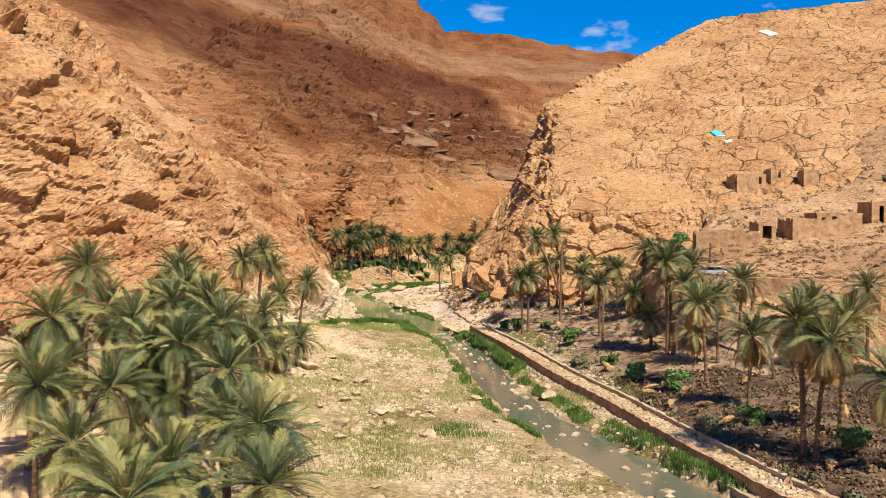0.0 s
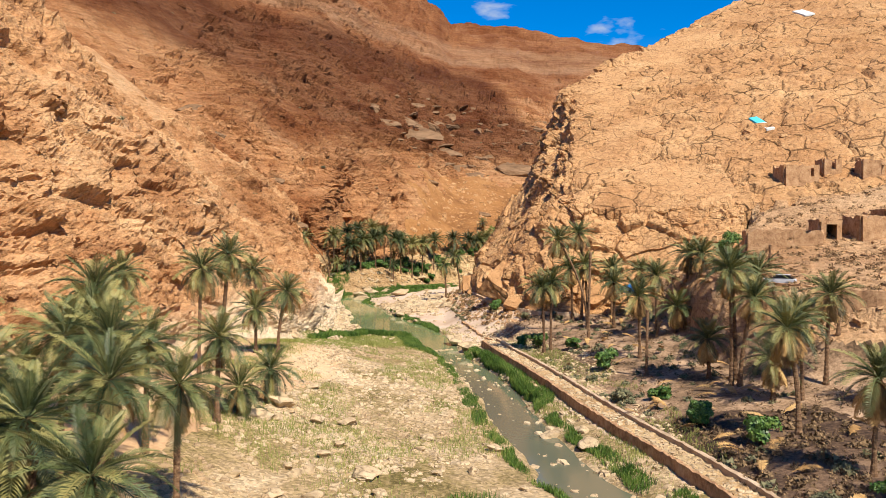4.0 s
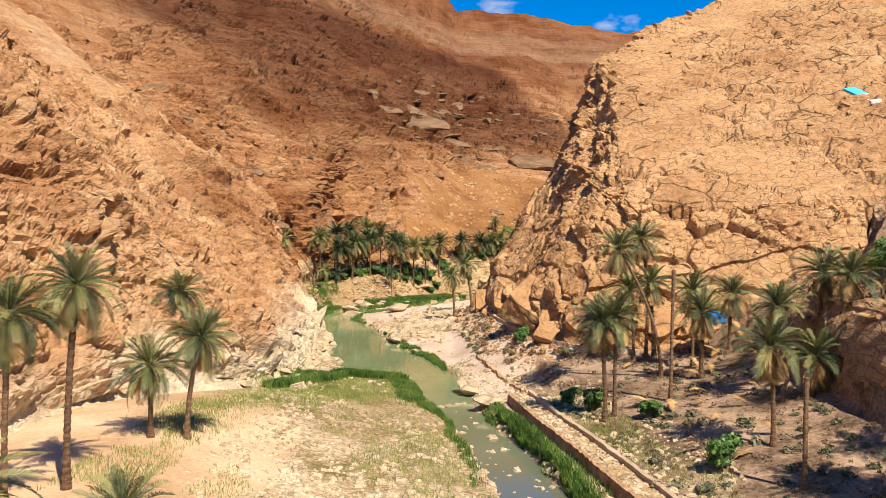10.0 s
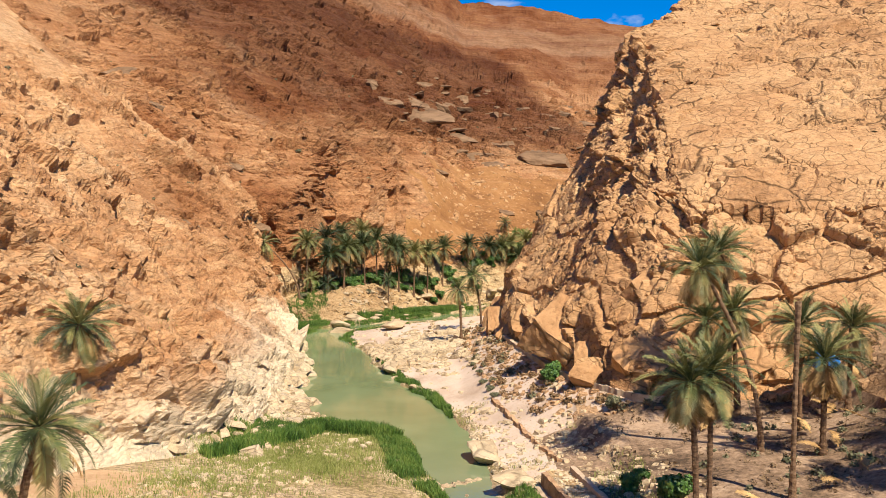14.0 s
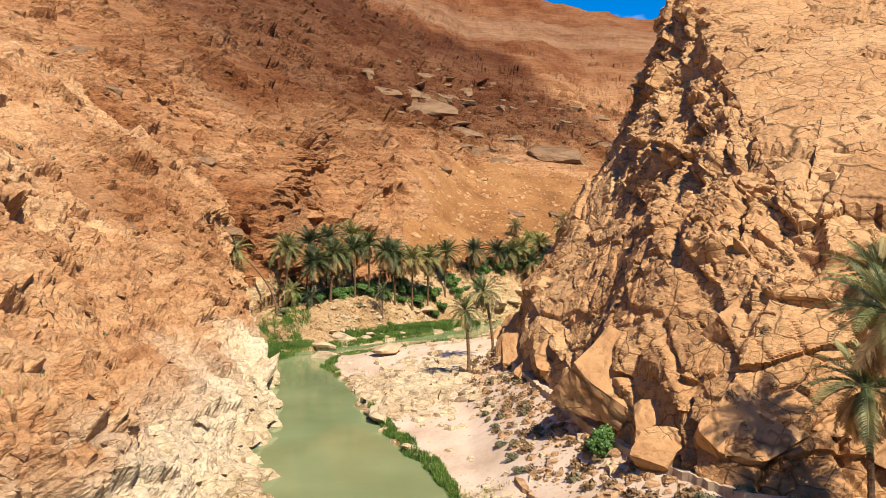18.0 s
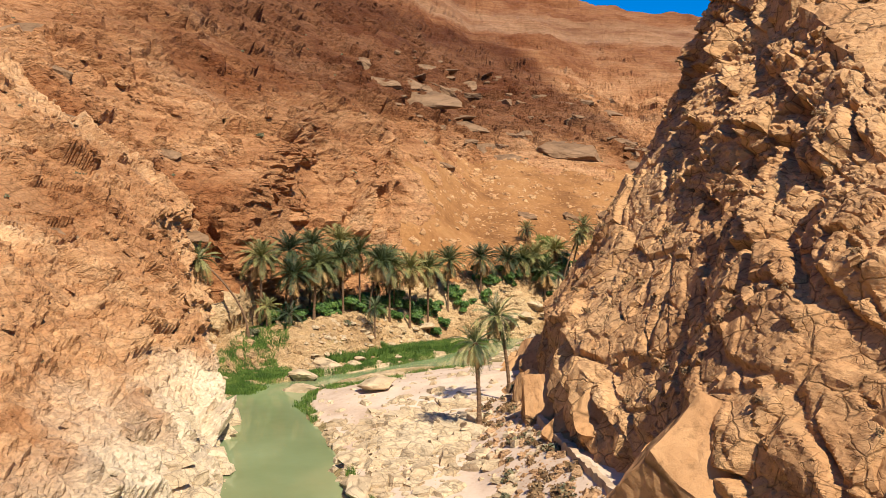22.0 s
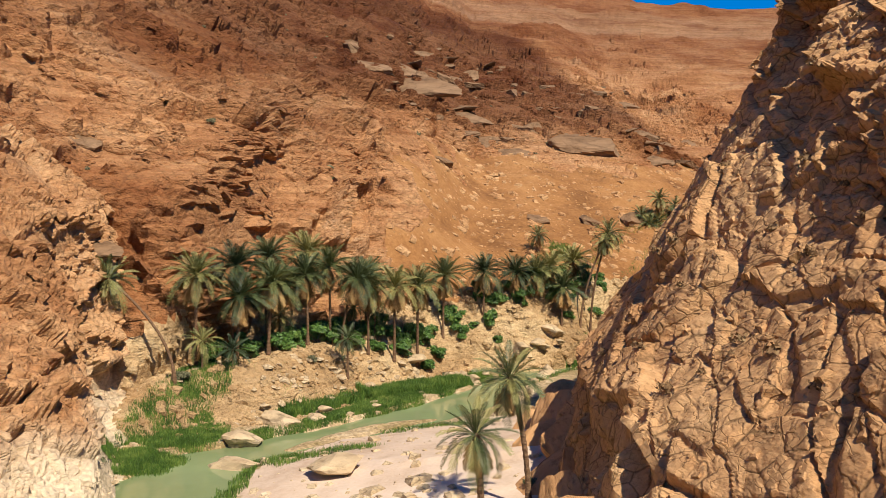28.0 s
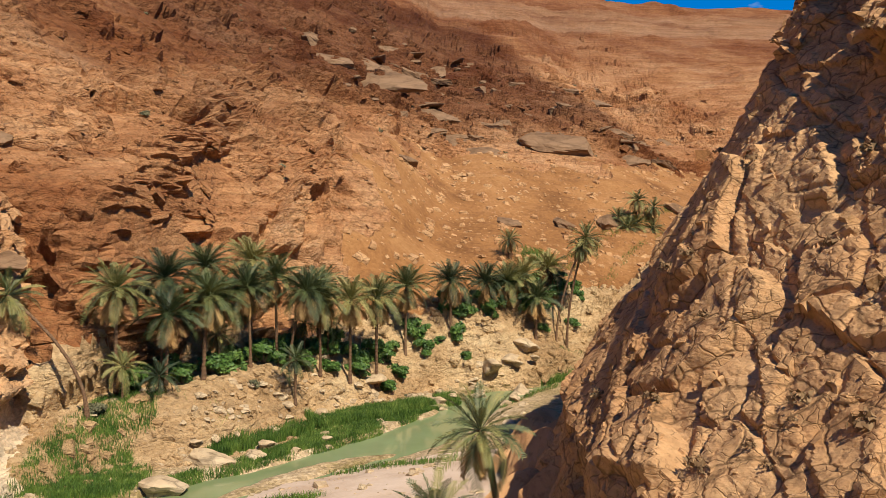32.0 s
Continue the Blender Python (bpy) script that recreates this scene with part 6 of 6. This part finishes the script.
for k, (x, y, z, s, long, turn) in enumerate([(10.9, 204.2, 9.4, 3.7, 1.0, 0.5), (18.4, 190.8, 8.8, 3.1, 1.0, 0.2), (23.9, 190.4, 10.6, 2.2, 1.0, 0.9), (21.4, 193.8, 12.9, 2.2, 1.0, 1.6), (19.8, 195.8, 15.4, 2.3, 1.0, 0.4),
                                               (13.6, 197, 7.4, 2.2, 1.1, 1), (28.5, 188.6, 9.4, 2.6, 1.2, 2), (30, 191.5, 14, 2.6, 1.1, 0.5),
                                              (13.6, 193.0, 6.6, 1.7, 1.2, 2.6), (12.0, 212, 9.5, 2.4, 1.2, 0.2), (9.5, 227, 8.6, 2.2, 1.2, 0.9), (5.6, 262, 3.4, 2.6, 1.3, 0.4), (7.4, 257, 4.6, 2.4, 1.2, 1.2),
                                              (8.2, 267, 5.0, 2.8, 1.3, 2.0), (6.5, 272, 3.4, 3.0, 1.3, 0.6), (8, 280, 3.6, 3.2, 1.3, 1.1), (9.5, 288, 3.2, 3.2, 1.3, 0.2), (6, 285, 1.8, 2.2, 1.4, 2.2), (11, 297, 3.0, 3.0, 1.3, 0.9), (4.9, 249, 5.4, 2.0, 1.5, 1.4), (5.6, 240, 6.0, 2.2, 1.5, 1.6), (7.0, 233, 6.2, 1.8, 1.4, 0.3)]):
    boulder(TAN_BOULDERS[k % 4], x, y + 0.2 * s, s, long, turn, tilt=(0.85 * math.cos(turn) - 0.3 * math.sin(turn), -0.85 * math.sin(turn) - 0.3 * math.cos(turn)), z=z, label="huge angular tan limestone block fallen from the cliff", group="fallen blocks under the cliff")
for k, (x, y, s, long, turn) in enumerate([(-19, 455, 8.5, 1.4, 0.1), (-30, 449, 4.5, 1.3, 0.4), (3.6, 452, 5, 1.4, 0.0), (12, 446, 3.4, 1.4, 0.2), (34, 456, 8, 1.4, -0.1), (-92, 328, 3.6, 1.4, 0.2), (-25, 478, 7, 1.1, 1),
                                           (-12, 490, 7, 1.0, 2), (5, 486, 5, 1.3, 1), (20, 470, 5, 1.2, 0.3), (86, 512, 6, 1.6, 0.2), (-38, 470, 6, 1.1, 2), (-3, 470, 5, 1.4, 0.6), (50, 480, 5, 1.3, 1.5),
                                           (-60, 320, 2.6, 1.2, 0.4), (-50, 300, 2.2, 1.5, 0.2), (-70, 300, 2.2, 1.3, 1), (-80, 318, 2.4, 1.3, 2), (-55, 262, 2.0, 1.3, 1), (-52, 176, 2.2, 1.5, 1),
                                           (40, 404, 3, 1.3, 0.5), (60, 420, 3.5, 1.4, 1), (15, 392, 2.2, 1.3, 0.3), (28, 398, 2.4, 1.2, 1.5), (70, 470, 4, 1.3, 2), (-8, 400, 2.2, 1.3, 1), (95, 480, 4, 1.3, 0.4)]):
    boulder(DARK_SLABS[k % 3], x, y, s, long, turn, tilt=(0.5, 0.05), sink=0.5, label="flat weathered rock slab lying on the slope", group="slabs on the slopes")

slab_ok = np.flatnonzero((FAR_V[:, 0] > -34) & (FAR_V[:, 0] < 74) & (FAR_V[:, 2] > 50 - 0.1 * FAR_V[:, 0]) & (FAR_V[:, 2] < 104) & (FAR_OUT > 0.3))
for k, i in enumerate(rng.sample(list(slab_ok), 110)):
    x, y, z = FAR_V[i]
    s = skewed(1.0, 4.2, 2.5)
    boulder(DARK_SLABS[k % 3], x, y, s, rng.uniform(1.0, 1.7), rng.uniform(-0.6, 0.6), tilt=(rng.uniform(0.15, 0.55), rng.uniform(-0.2, 0.2)), z=z + 0.05 * s, label="flat brown rock slab broken off the beds of the slope", group="slabs on the slopes")


# ---- canal: parapet, rubble shelf, retaining wall and footing ----
def strip(name, line, profile, mat, label, category, jitter=0.05, step=0.8, parent=None, seed=3):
    """A wall extruded along a line of (x, y, z): profile is a closed ring of (out to the right, up)."""
    r = random.Random(seed)
    pts = np.array(line, float)
    run = np.concatenate([[0], np.cumsum(np.linalg.norm(np.diff(pts[:, :2], axis=0), axis=1))])
    ss = np.arange(0, run[-1], step)
    q = np.stack([np.interp(ss, run, pts[:, c]) for c in range(3)], 1)
    way = np.gradient(q[:, :2], axis=0)
    way /= np.linalg.norm(way, axis=1)[:, None]
    v, f = [], []
    n = len(profile)
    for p, w in zip(q, way):
        for a, b in profile:
            v.append((p[0] + w[1] * a + r.uniform(-jitter, jitter), p[1] - w[0] * a + r.uniform(-jitter, jitter), p[2] + b + r.uniform(-jitter, jitter)))
    for k in range(len(q) - 1):
        for i in range(n):
            j = (i + 1) % n
            f.append((k * n + i, k * n + j, (k + 1) * n + j, (k + 1) * n + i))
    f += [tuple(range(n)), tuple(range((len(q) - 1) * n, len(q) * n))[::-1]]
    me = mesh_of(name, v, f, mat)
    bm = bmesh.new()
    bm.from_mesh(me)
    bmesh.ops.recalc_face_normals(bm, faces=bm.faces)
    bm.to_mesh(me)
    bm.free()
    if parent is None:
        return tagged(new(name, me), label, category, kind="structure")
    return part(name, me, None, parent, label)


canal = empty("canal", 15, 110, 0)
tagged(canal, "old stone irrigation canal with rubble-filled bed beside the palms", "canal")
line = [(x, y, 1.85 + 0.004 * (y - 60)) for x, y in CANAL]
low = canal.matrix_basis.inverted()


def shifted(pts):
    return [tuple(low @ Vector(p)) for p in pts]


strip("parapet", shifted(line), [(-0.25, 0.6), (0.2, 0.6), (0.2, -1.2), (-0.25, -1.2)], M_RENDER, "", "", 0.05, 0.7, canal)
strip("rubble_bed", shifted(line), [(-2.3, 0.12), (-0.26, 0.18), (-0.26, -1.4), (-2.3, -1.4)], M_BENCH, "pale rubble filling the canal bed", "", 0.13, 0.45, canal, 5)
strip("retaining_wall", shifted(line), [(-2.7, 0.22), (-2.31, 0.22), (-2.31, -1.9), (-2.85, -1.9)], M_STONE, "dark rough stone retaining wall", "", 0.07, 0.5, canal, 6)
strip("footing", shifted(line), [(-3.4, -0.95), (-2.86, -0.85), (-2.86, -2.2), (-3.5, -2.2)], M_RENDER, "", "", 0.08, 0.6, canal, 7)
spots = []
for _ in range(2200):
    y = rng.uniform(46, 171)
    x = float(np.interp(y, CANAL[:, 1], CANAL[:, 0])) - rng.uniform(0.3, 2.3)
    spots.append((x, y, 1.97 + 0.004 * (y - 60), skewed(0.06, 0.3, 2.5)))
rubble("canal_stones", spots, M_WHITE, "pale stones lying in the dry canal bed", "stones", 0.6, 21)
ledge = [(x, y, 5.95) for x, y in LEDGE]
strip("ledge_wall", ledge, [(-0.28, 0.15), (0.28, 0.15), (0.4, -2.0), (-0.5, -2.0)], M_RENDER, "narrow pale masonry water channel along the cliff foot", "wall", 0.09, 0.5, seed=8)
strip("fallen_wall", [(8 - 0.22 * q, 178 + q, ground_z(8 - 0.22 * q, 178 + q)) for q in range(0, 26, 2)], [(-0.25, 0.3), (0.2, 0.22), (0.45, -1.5), (-0.55, -1.5)], M_STONE, "low tumbled stone wall on the sandy bank", "wall", 0.15, 0.6, seed=9)

# ---- road and its wall ----
rd = [(x, y, 14.55) for x, y in ROAD]
strip("road", rd[2:], [(-2.5, 0.0), (2.5, 0.0), (2.5, -0.6), (-2.5, -0.6)], M_ROAD, "pale dusty concrete road below the ruins", "road", 0.015, 1.0, seed=10)
strip("road_yard", rd[:4], [(-5.8, 0.05), (5.8, 0.05), (5.8, -0.6), (-5.8, -0.6)], M_ROAD, "wide pale dusty road verge below the ruins", "road", 0.015, 1.0, seed=13)
strip("yard_wall", rd[:4], [(-6.4, 0.4), (-5.9, 0.4), (-5.8, -3.0), (-6.7, -3.0)], M_STONE, "rough stone retaining wall under the road verge", "wall", 0.09, 0.7, seed=14)
strip("road_wall", rd[3:], [(-3.1, 0.55), (-2.6, 0.55), (-2.55, -3.6), (-3.4, -3.6)], M_STONE, "rough stone retaining wall under the road", "wall", 0.09, 0.7, seed=11)


# ---- the ruined village ----
def ruin_wall(parent, x0, y0, x1, y1, z, height, thick=0.55, holes=(), ragged=0.35, seed=0, name="wall"):
    """A thick mud-stone wall from corner to corner with openings (from, to, sill, head) in metres along it, and a crumbling top."""
    r = random.Random(seed)
    a, b = Vector((x0, y0, 0)), Vector((x1, y1, 0))
    length = (b - a).length
    way = (b - a).normalized()
    out = Vector((-way.y, way.x, 0))
    cuts = sorted({0.0, length, *[h[0] for h in holes], *[h[1] for h in holes], *np.arange(0.7, length, 0.7)})
    v, f = [], []

    def box(s0, s1, zb0, zt0, zt1):
        n = len(v)
        for s, zt in ((s0, zt0), (s1, zt1)):
            for o in (-thick / 2, thick / 2):
                for q in (zb0, zt):
                    p = a + way * s + out * (o * (1.15 if q == zb0 else 0.9))
                    v.append((p.x, p.y, z + q))
        f.extend([(n, n + 1, n + 3, n + 2), (n + 4, n + 6, n + 7, n + 5), (n, n + 4, n + 5, n + 1), (n + 2, n + 3, n + 7, n + 6), (n + 1, n + 5, n + 7, n + 3), (n, n + 2, n + 6, n + 4)])
    tops = [height - ragged * r.random() ** 2 * 2 for _ in cuts]
    for k in range(len(cuts) - 1):
        s0, s1 = cuts[k], cuts[k + 1]
        if s1 - s0 < 0.02:
            continue
        hole = next((h for h in holes if h[0] <= s0 + 0.01 and h[1] >= s1 - 0.01), None)
        if hole:
            if hole[2] > 0:
                box(s0, s1, -1.0, hole[2], hole[2])
            if hole[3] < min(tops[k], tops[k + 1]) - 0.1:
                box(s0, s1, hole[3], tops[k], tops[k + 1])
        else:
            box(s0, s1, -1.5, tops[k], tops[k + 1])
    bm = bmesh.new()
    vs = [bm.verts.new(p) for p in v]
    for q in f:
        bm.faces.new([vs[i] for i in q])
    bmesh.ops.remove_doubles(bm, verts=bm.verts, dist=0.002)
    return part(name, bm, M_STONE, parent)


def ruin(x, y, w, d, h, label, front_holes=(), roof=False, seed=0, turn=0.0, back=True, z=None):
    z = ground_z(x, y) - 0.3 if z is None else z
    house = empty("ruined_house", x, y, z, turn)
    ruin_wall(house, -w / 2, -d / 2, w / 2, -d / 2, 0, h, holes=front_holes, seed=seed)
    ruin_wall(house, -w / 2, -d / 2 + 0.29, -w / 2, d / 2 - 0.29, 0, h * 1.02, seed=seed + 1)
    ruin_wall(house, w / 2, -d / 2 + 0.29, w / 2, d / 2 - 0.29, 0, h * 0.98, seed=seed + 2)
    if back:
        ruin_wall(house, -w / 2, d / 2, w / 2, d / 2, 0, h * 1.05, seed=seed + 3)
    if roof:
        bm = bmesh.new()
        g = bmesh.ops.create_cube(bm, size=1.0)
        bmesh.ops.transform(bm, matrix=Matrix.LocRotScale((0, 0, h - 0.25), None, (w + 0.5, d + 0.3, 0.28)), verts=g["verts"])
        bmesh.ops.subdivide_edges(bm, edges=bm.edges, cuts=3)
        for v in bm.verts:
            v.co += Vector((0.06, 0.06, 0.06)) * noise.noise(v.co * 0.9 + Vector((seed, 0, 0)))
        part("flat_roof", bm, M_STONE, house, "thick mud roof")
    return tagged(house, label, "ruined house", "ruins of the old village")


ruin(55, 166, 11.5, 6, 2.9, "roofless tan stone ruin with a tapered bastion corner", ((6.0, 7.0, 0.8, 2.6),), seed=20, turn=-0.22)
ruin(62.3, 166.5, 3.2, 5, 2.9, "ruined mud-stone gatehouse with a dark doorway", ((0.8, 2.5, 0.0, 2.1),), True, 30, -0.05)
ruin(72.5, 164.5, 13.5, 6, 3.0, "long sloping tan stone terrace wall of a ruin", (), seed=40, turn=0.05)
ruin(79, 173, 9.0, 5.5, 3.0, "flat-roofed tan mud house with a small dark door", ((3.0, 3.9, 0.3, 2.2), (0.9, 1.7, 1.3, 2.0)), True, 50, 0.0)
ruin(91, 173, 11, 6, 3.0, "long tan mud house with dark door openings", ((1.5, 2.4, 0, 2.1), (6.0, 6.8, 0.4, 2.2)), True, 60, -0.05)
ruin(70.5, 199, 7, 5, 2.9, "ruined stone house on the upper hillside with dark openings", ((5.2, 5.9, 0.5, 2.2),), seed=70, turn=0.1)
ruin(77.5, 200, 3.5, 4, 2.6, "broken stone walls of an upper hillside ruin", ((1.4, 2.3, 0.4, 2.0),), seed=80, back=False)
ruin(84, 196, 4, 4, 3.2, "square broken stone tower ruin on the hillside", ((3.4, 4.2, 0.2, 2.0),), seed=90, turn=-0.1)
ruin(108, 192, 4, 4, 2.8, "crumbling stone corner of a ruined house", (), seed=100, back=False)
ruin(99, 184, 5, 4, 2.2, "low broken stone ruin with fallen walls", (), seed=110, back=False)


# ---- painted patches on the slab, parasol, car ----
def flat_material(name, colour, rough=0.7, metal=0.0):
    return material(name, [(0.3, tuple(c * 0.85 for c in colour)), (0.7, colour)], 2.0, 4, rough, 0.1, 20, 0.01)


M_CYAN, M_PAINT = flat_material("turquoise_paint", (0.08, 0.55, 0.70)), flat_material("white_paint", (0.58, 0.60, 0.57))
M_BLUE, M_GREEN, M_ORANGE = flat_material("blue_cloth", (0.03, 0.22, 0.60)), flat_material("green_cloth", (0.10, 0.40, 0.28)), flat_material("orange_cloth", (0.75, 0.33, 0.05))


def painted_patch(x, y, w, h, skew, label, two):
    """A painted rectangle lying flat on the slab, just clear of it."""
    sign = empty("painted_rock_sign", x, y, ground_z(x, y) + 0.35)
    for k, mat in enumerate((M_CYAN, M_PAINT) if two else (M_PAINT,)):
        v = []
        n = 2 if two else 1
        for a, b in ((-w, k / n), (w, k / n), (w, (k + 1) / n), (-w, (k + 1) / n)):
            dx, dy = a / 2 + skew * (1 - b), h * (0.5 - b)
            v.append((dx, dy, slab_plane(x + dx, y + dy) - slab_plane(x, y) + 0.15))
        top = [(p[0], p[1], p[2]) for p in v]
        bottom = [(p[0], p[1], p[2] - 0.5) for p in v]
        f = [(0, 1, 2, 3), (7, 6, 5, 4), (0, 4, 5, 1), (1, 5, 6, 2), (2, 6, 7, 3), (3, 7, 4, 0)]
        part("blue_panel" if mat == M_CYAN else "white_panel", mesh_of("panel", top + bottom, f, mat), None, sign)
    return tagged(sign, label, "painted sign")


painted_patch(74, 226, 1.9, 7.5, -1.6, "turquoise and white painted patch on the rock slab", True)
painted_patch(113, 298, 3.2, 6, -1.6, "white painted patch high on the rock slab", False)

parasol = empty("parasol", 33, 183, ground_z(33, 183))
bm = bmesh.new()
bmesh.ops.create_cone(bm, segments=10, radius1=0.05, radius2=0.05, depth=5.0, matrix=Matrix.Translation((0, 0, 2.5)))
part("pole", bm, M_WOOD, parasol)
for k in range(8):
    bm = bmesh.new()
    tip = bm.verts.new((0, 0, 5.6))
    a0, a1 = k * math.pi / 4, (k + 1) * math.pi / 4
    r0 = [bm.verts.new((2.1 * math.cos(a), 2.1 * math.sin(a), 4.6)) for a in (a0, (a0 + a1) / 2, a1)]
    m0 = [bm.verts.new((1.1 * math.cos(a), 1.1 * math.sin(a), 5.2)) for a in (a0, (a0 + a1) / 2, a1)]
    for i in range(2):
        bm.faces.new((tip, m0[i], m0[i + 1]))
        bm.faces.new((m0[i], r0[i], r0[i + 1], m0[i + 1]))
    bmesh.ops.solidify(bm, geom=bm.faces, thickness=0.02)
    part("panel", bm, (M_BLUE, M_BLUE, M_BLUE, M_GREEN, M_BLUE, M_ORANGE, M_ORANGE, M_GREEN)[(k + 3) % 8], parasol)
tagged(parasol, "blue, green and orange beach parasol at the slab foot", "parasol")
parasol.matrix_basis = parasol.matrix_basis @ Matrix.Rotation(0.35, 4, "X")

M_CAR = material("silver_car_paint", [(0.3, (0.45, 0.48, 0.52)), (0.7, (0.55, 0.58, 0.62))], 0.5, 3, 0.3, 0, spec=0.6)
M_GLASS = material("dark_car_glass", [(0.3, (0.01, 0.012, 0.015)), (0.7, (0.02, 0.022, 0.026))], 1, 2, 0.08, 0, spec=0.6)
M_TYRE = material("tyre_rubber", [(0.3, (0.012, 0.012, 0.012)), (0.7, (0.03, 0.03, 0.03))], 4, 3, 0.8, 0)
M_LAMP = flat_material("headlight_glass", (0.7, 0.72, 0.75), 0.2)


def car_thing(x, y, z, turn, label):
    """A small hatchback: body shell from side outline, glass band, wheels with rims, lamps."""
    car = empty("car", x, y, z, turn)

    def side(outline, w0, w1, mat, name):
        bm = bmesh.new()
        rows = [[bm.verts.new((px, sy * (w0 if pz < 0.95 else w1), pz)) for px, pz in outline] for sy in (-1, 1)]
        n = len(outline)
        for i in range(n):
            j = (i + 1) % n
            bm.faces.new((rows[0][i], rows[0][j], rows[1][j], rows[1][i]))
        bm.faces.new(rows[0][::-1])
        bm.faces.new(rows[1])
        bmesh.ops.recalc_face_normals(bm, faces=bm.faces)
        bmesh.ops.bevel(bm, geom=bm.edges, offset=0.05, segments=2, affect="EDGES", clamp_overlap=True)
        return part(name, bm, mat, car)
    side([(-2.0, 0.35), (2.05, 0.35), (2.1, 0.65), (2.0, 0.85), (1.0, 0.95), (-1.95, 0.98), (-2.08, 0.7)], 0.84, 0.80, M_CAR, "body")
    side([(1.05, 0.93), (0.35, 1.42), (-1.35, 1.45), (-1.95, 0.95)], 0.8, 0.64, M_GLASS, "windows")
    side([(0.4, 1.40), (0.2, 1.50), (-1.2, 1.52), (-1.45, 1.43)], 0.66, 0.62, M_CAR, "roof")
    for sx in (-1.25, 1.3):
        for sy in (-0.78, 0.78):
            bm = bmesh.new()
            bmesh.ops.create_cone(bm, segments=18, radius1=0.32, radius2=0.32, depth=0.2, cap_ends=True, matrix=Matrix.Translation((sx, sy, 0.32)) @ Matrix.Rotation(math.pi / 2, 4, "X"))
            wheel = part("wheel", bm, M_TYRE, car)
            bm = bmesh.new()
            bmesh.ops.create_cone(bm, segments=14, radius1=0.2, radius2=0.17, depth=0.22, cap_ends=True, matrix=Matrix.Translation((sx, sy, 0.32)) @ Matrix.Rotation(math.pi / 2, 4, "X"))
            part("rim", bm, M_CAR, wheel)
    for sy in (-0.6, 0.6):
        bm = bmesh.new()
        g = bmesh.ops.create_cube(bm, size=1.0)
        bmesh.ops.transform(bm, matrix=Matrix.LocRotScale((2.05, sy, 0.72), None, (0.12, 0.34, 0.16)), verts=g["verts"])
        bmesh.ops.bevel(bm, geom=bm.edges, offset=0.03, segments=2, affect="EDGES")
        part("headlight", bm, M_LAMP, car)
    return tagged(car, label, "car")


car_thing(43.0, 136.0, 14.56, 2.55, "small silver hatchback car parked on the dusty road")

# ---- a feathery green tree beside the road ----
tree = empty("tamarisk_tree", 43.5, 158, ground_z(43.5, 158) - 0.1)
bm = bmesh.new()
limbs = []
for k in range(7):
    a = k * 0.9
    tip = Vector((math.cos(a) * 1.2, math.sin(a) * 1.2, 3.2 + 0.35 * k)) if k else Vector((0.1, 0, 2.6))
    start = Vector((0, 0, 1.2 + 0.15 * k)) if k else Vector((0, 0, 0))
    g = bmesh.ops.create_cone(bm, segments=7, radius1=0.2 if not k else 0.09, radius2=0.1 if not k else 0.03, depth=1.0)
    d = tip - start
    bmesh.ops.transform(bm, matrix=Matrix.Translation((start + tip) / 2) @ d.to_track_quat("Z", "Y").to_matrix().to_4x4() @ Matrix.Diagonal((1, 1, d.length, 1)), verts=g["verts"])
part("trunk", bm, M_WOOD, tree)
part("crown", leaf_clump(800, [((math.cos(a) * 1.0, math.sin(a) * 1.0, 2.6 + 0.45 * a), 1.0) for a in (0, 1, 2, 3, 4, 5, 6)] + [((0, 0, 5.6), 0.9)], 3600, 0.2, 1.0), None, tree)
tagged(tree, "slender bushy green tree beside the road wall", "tree")
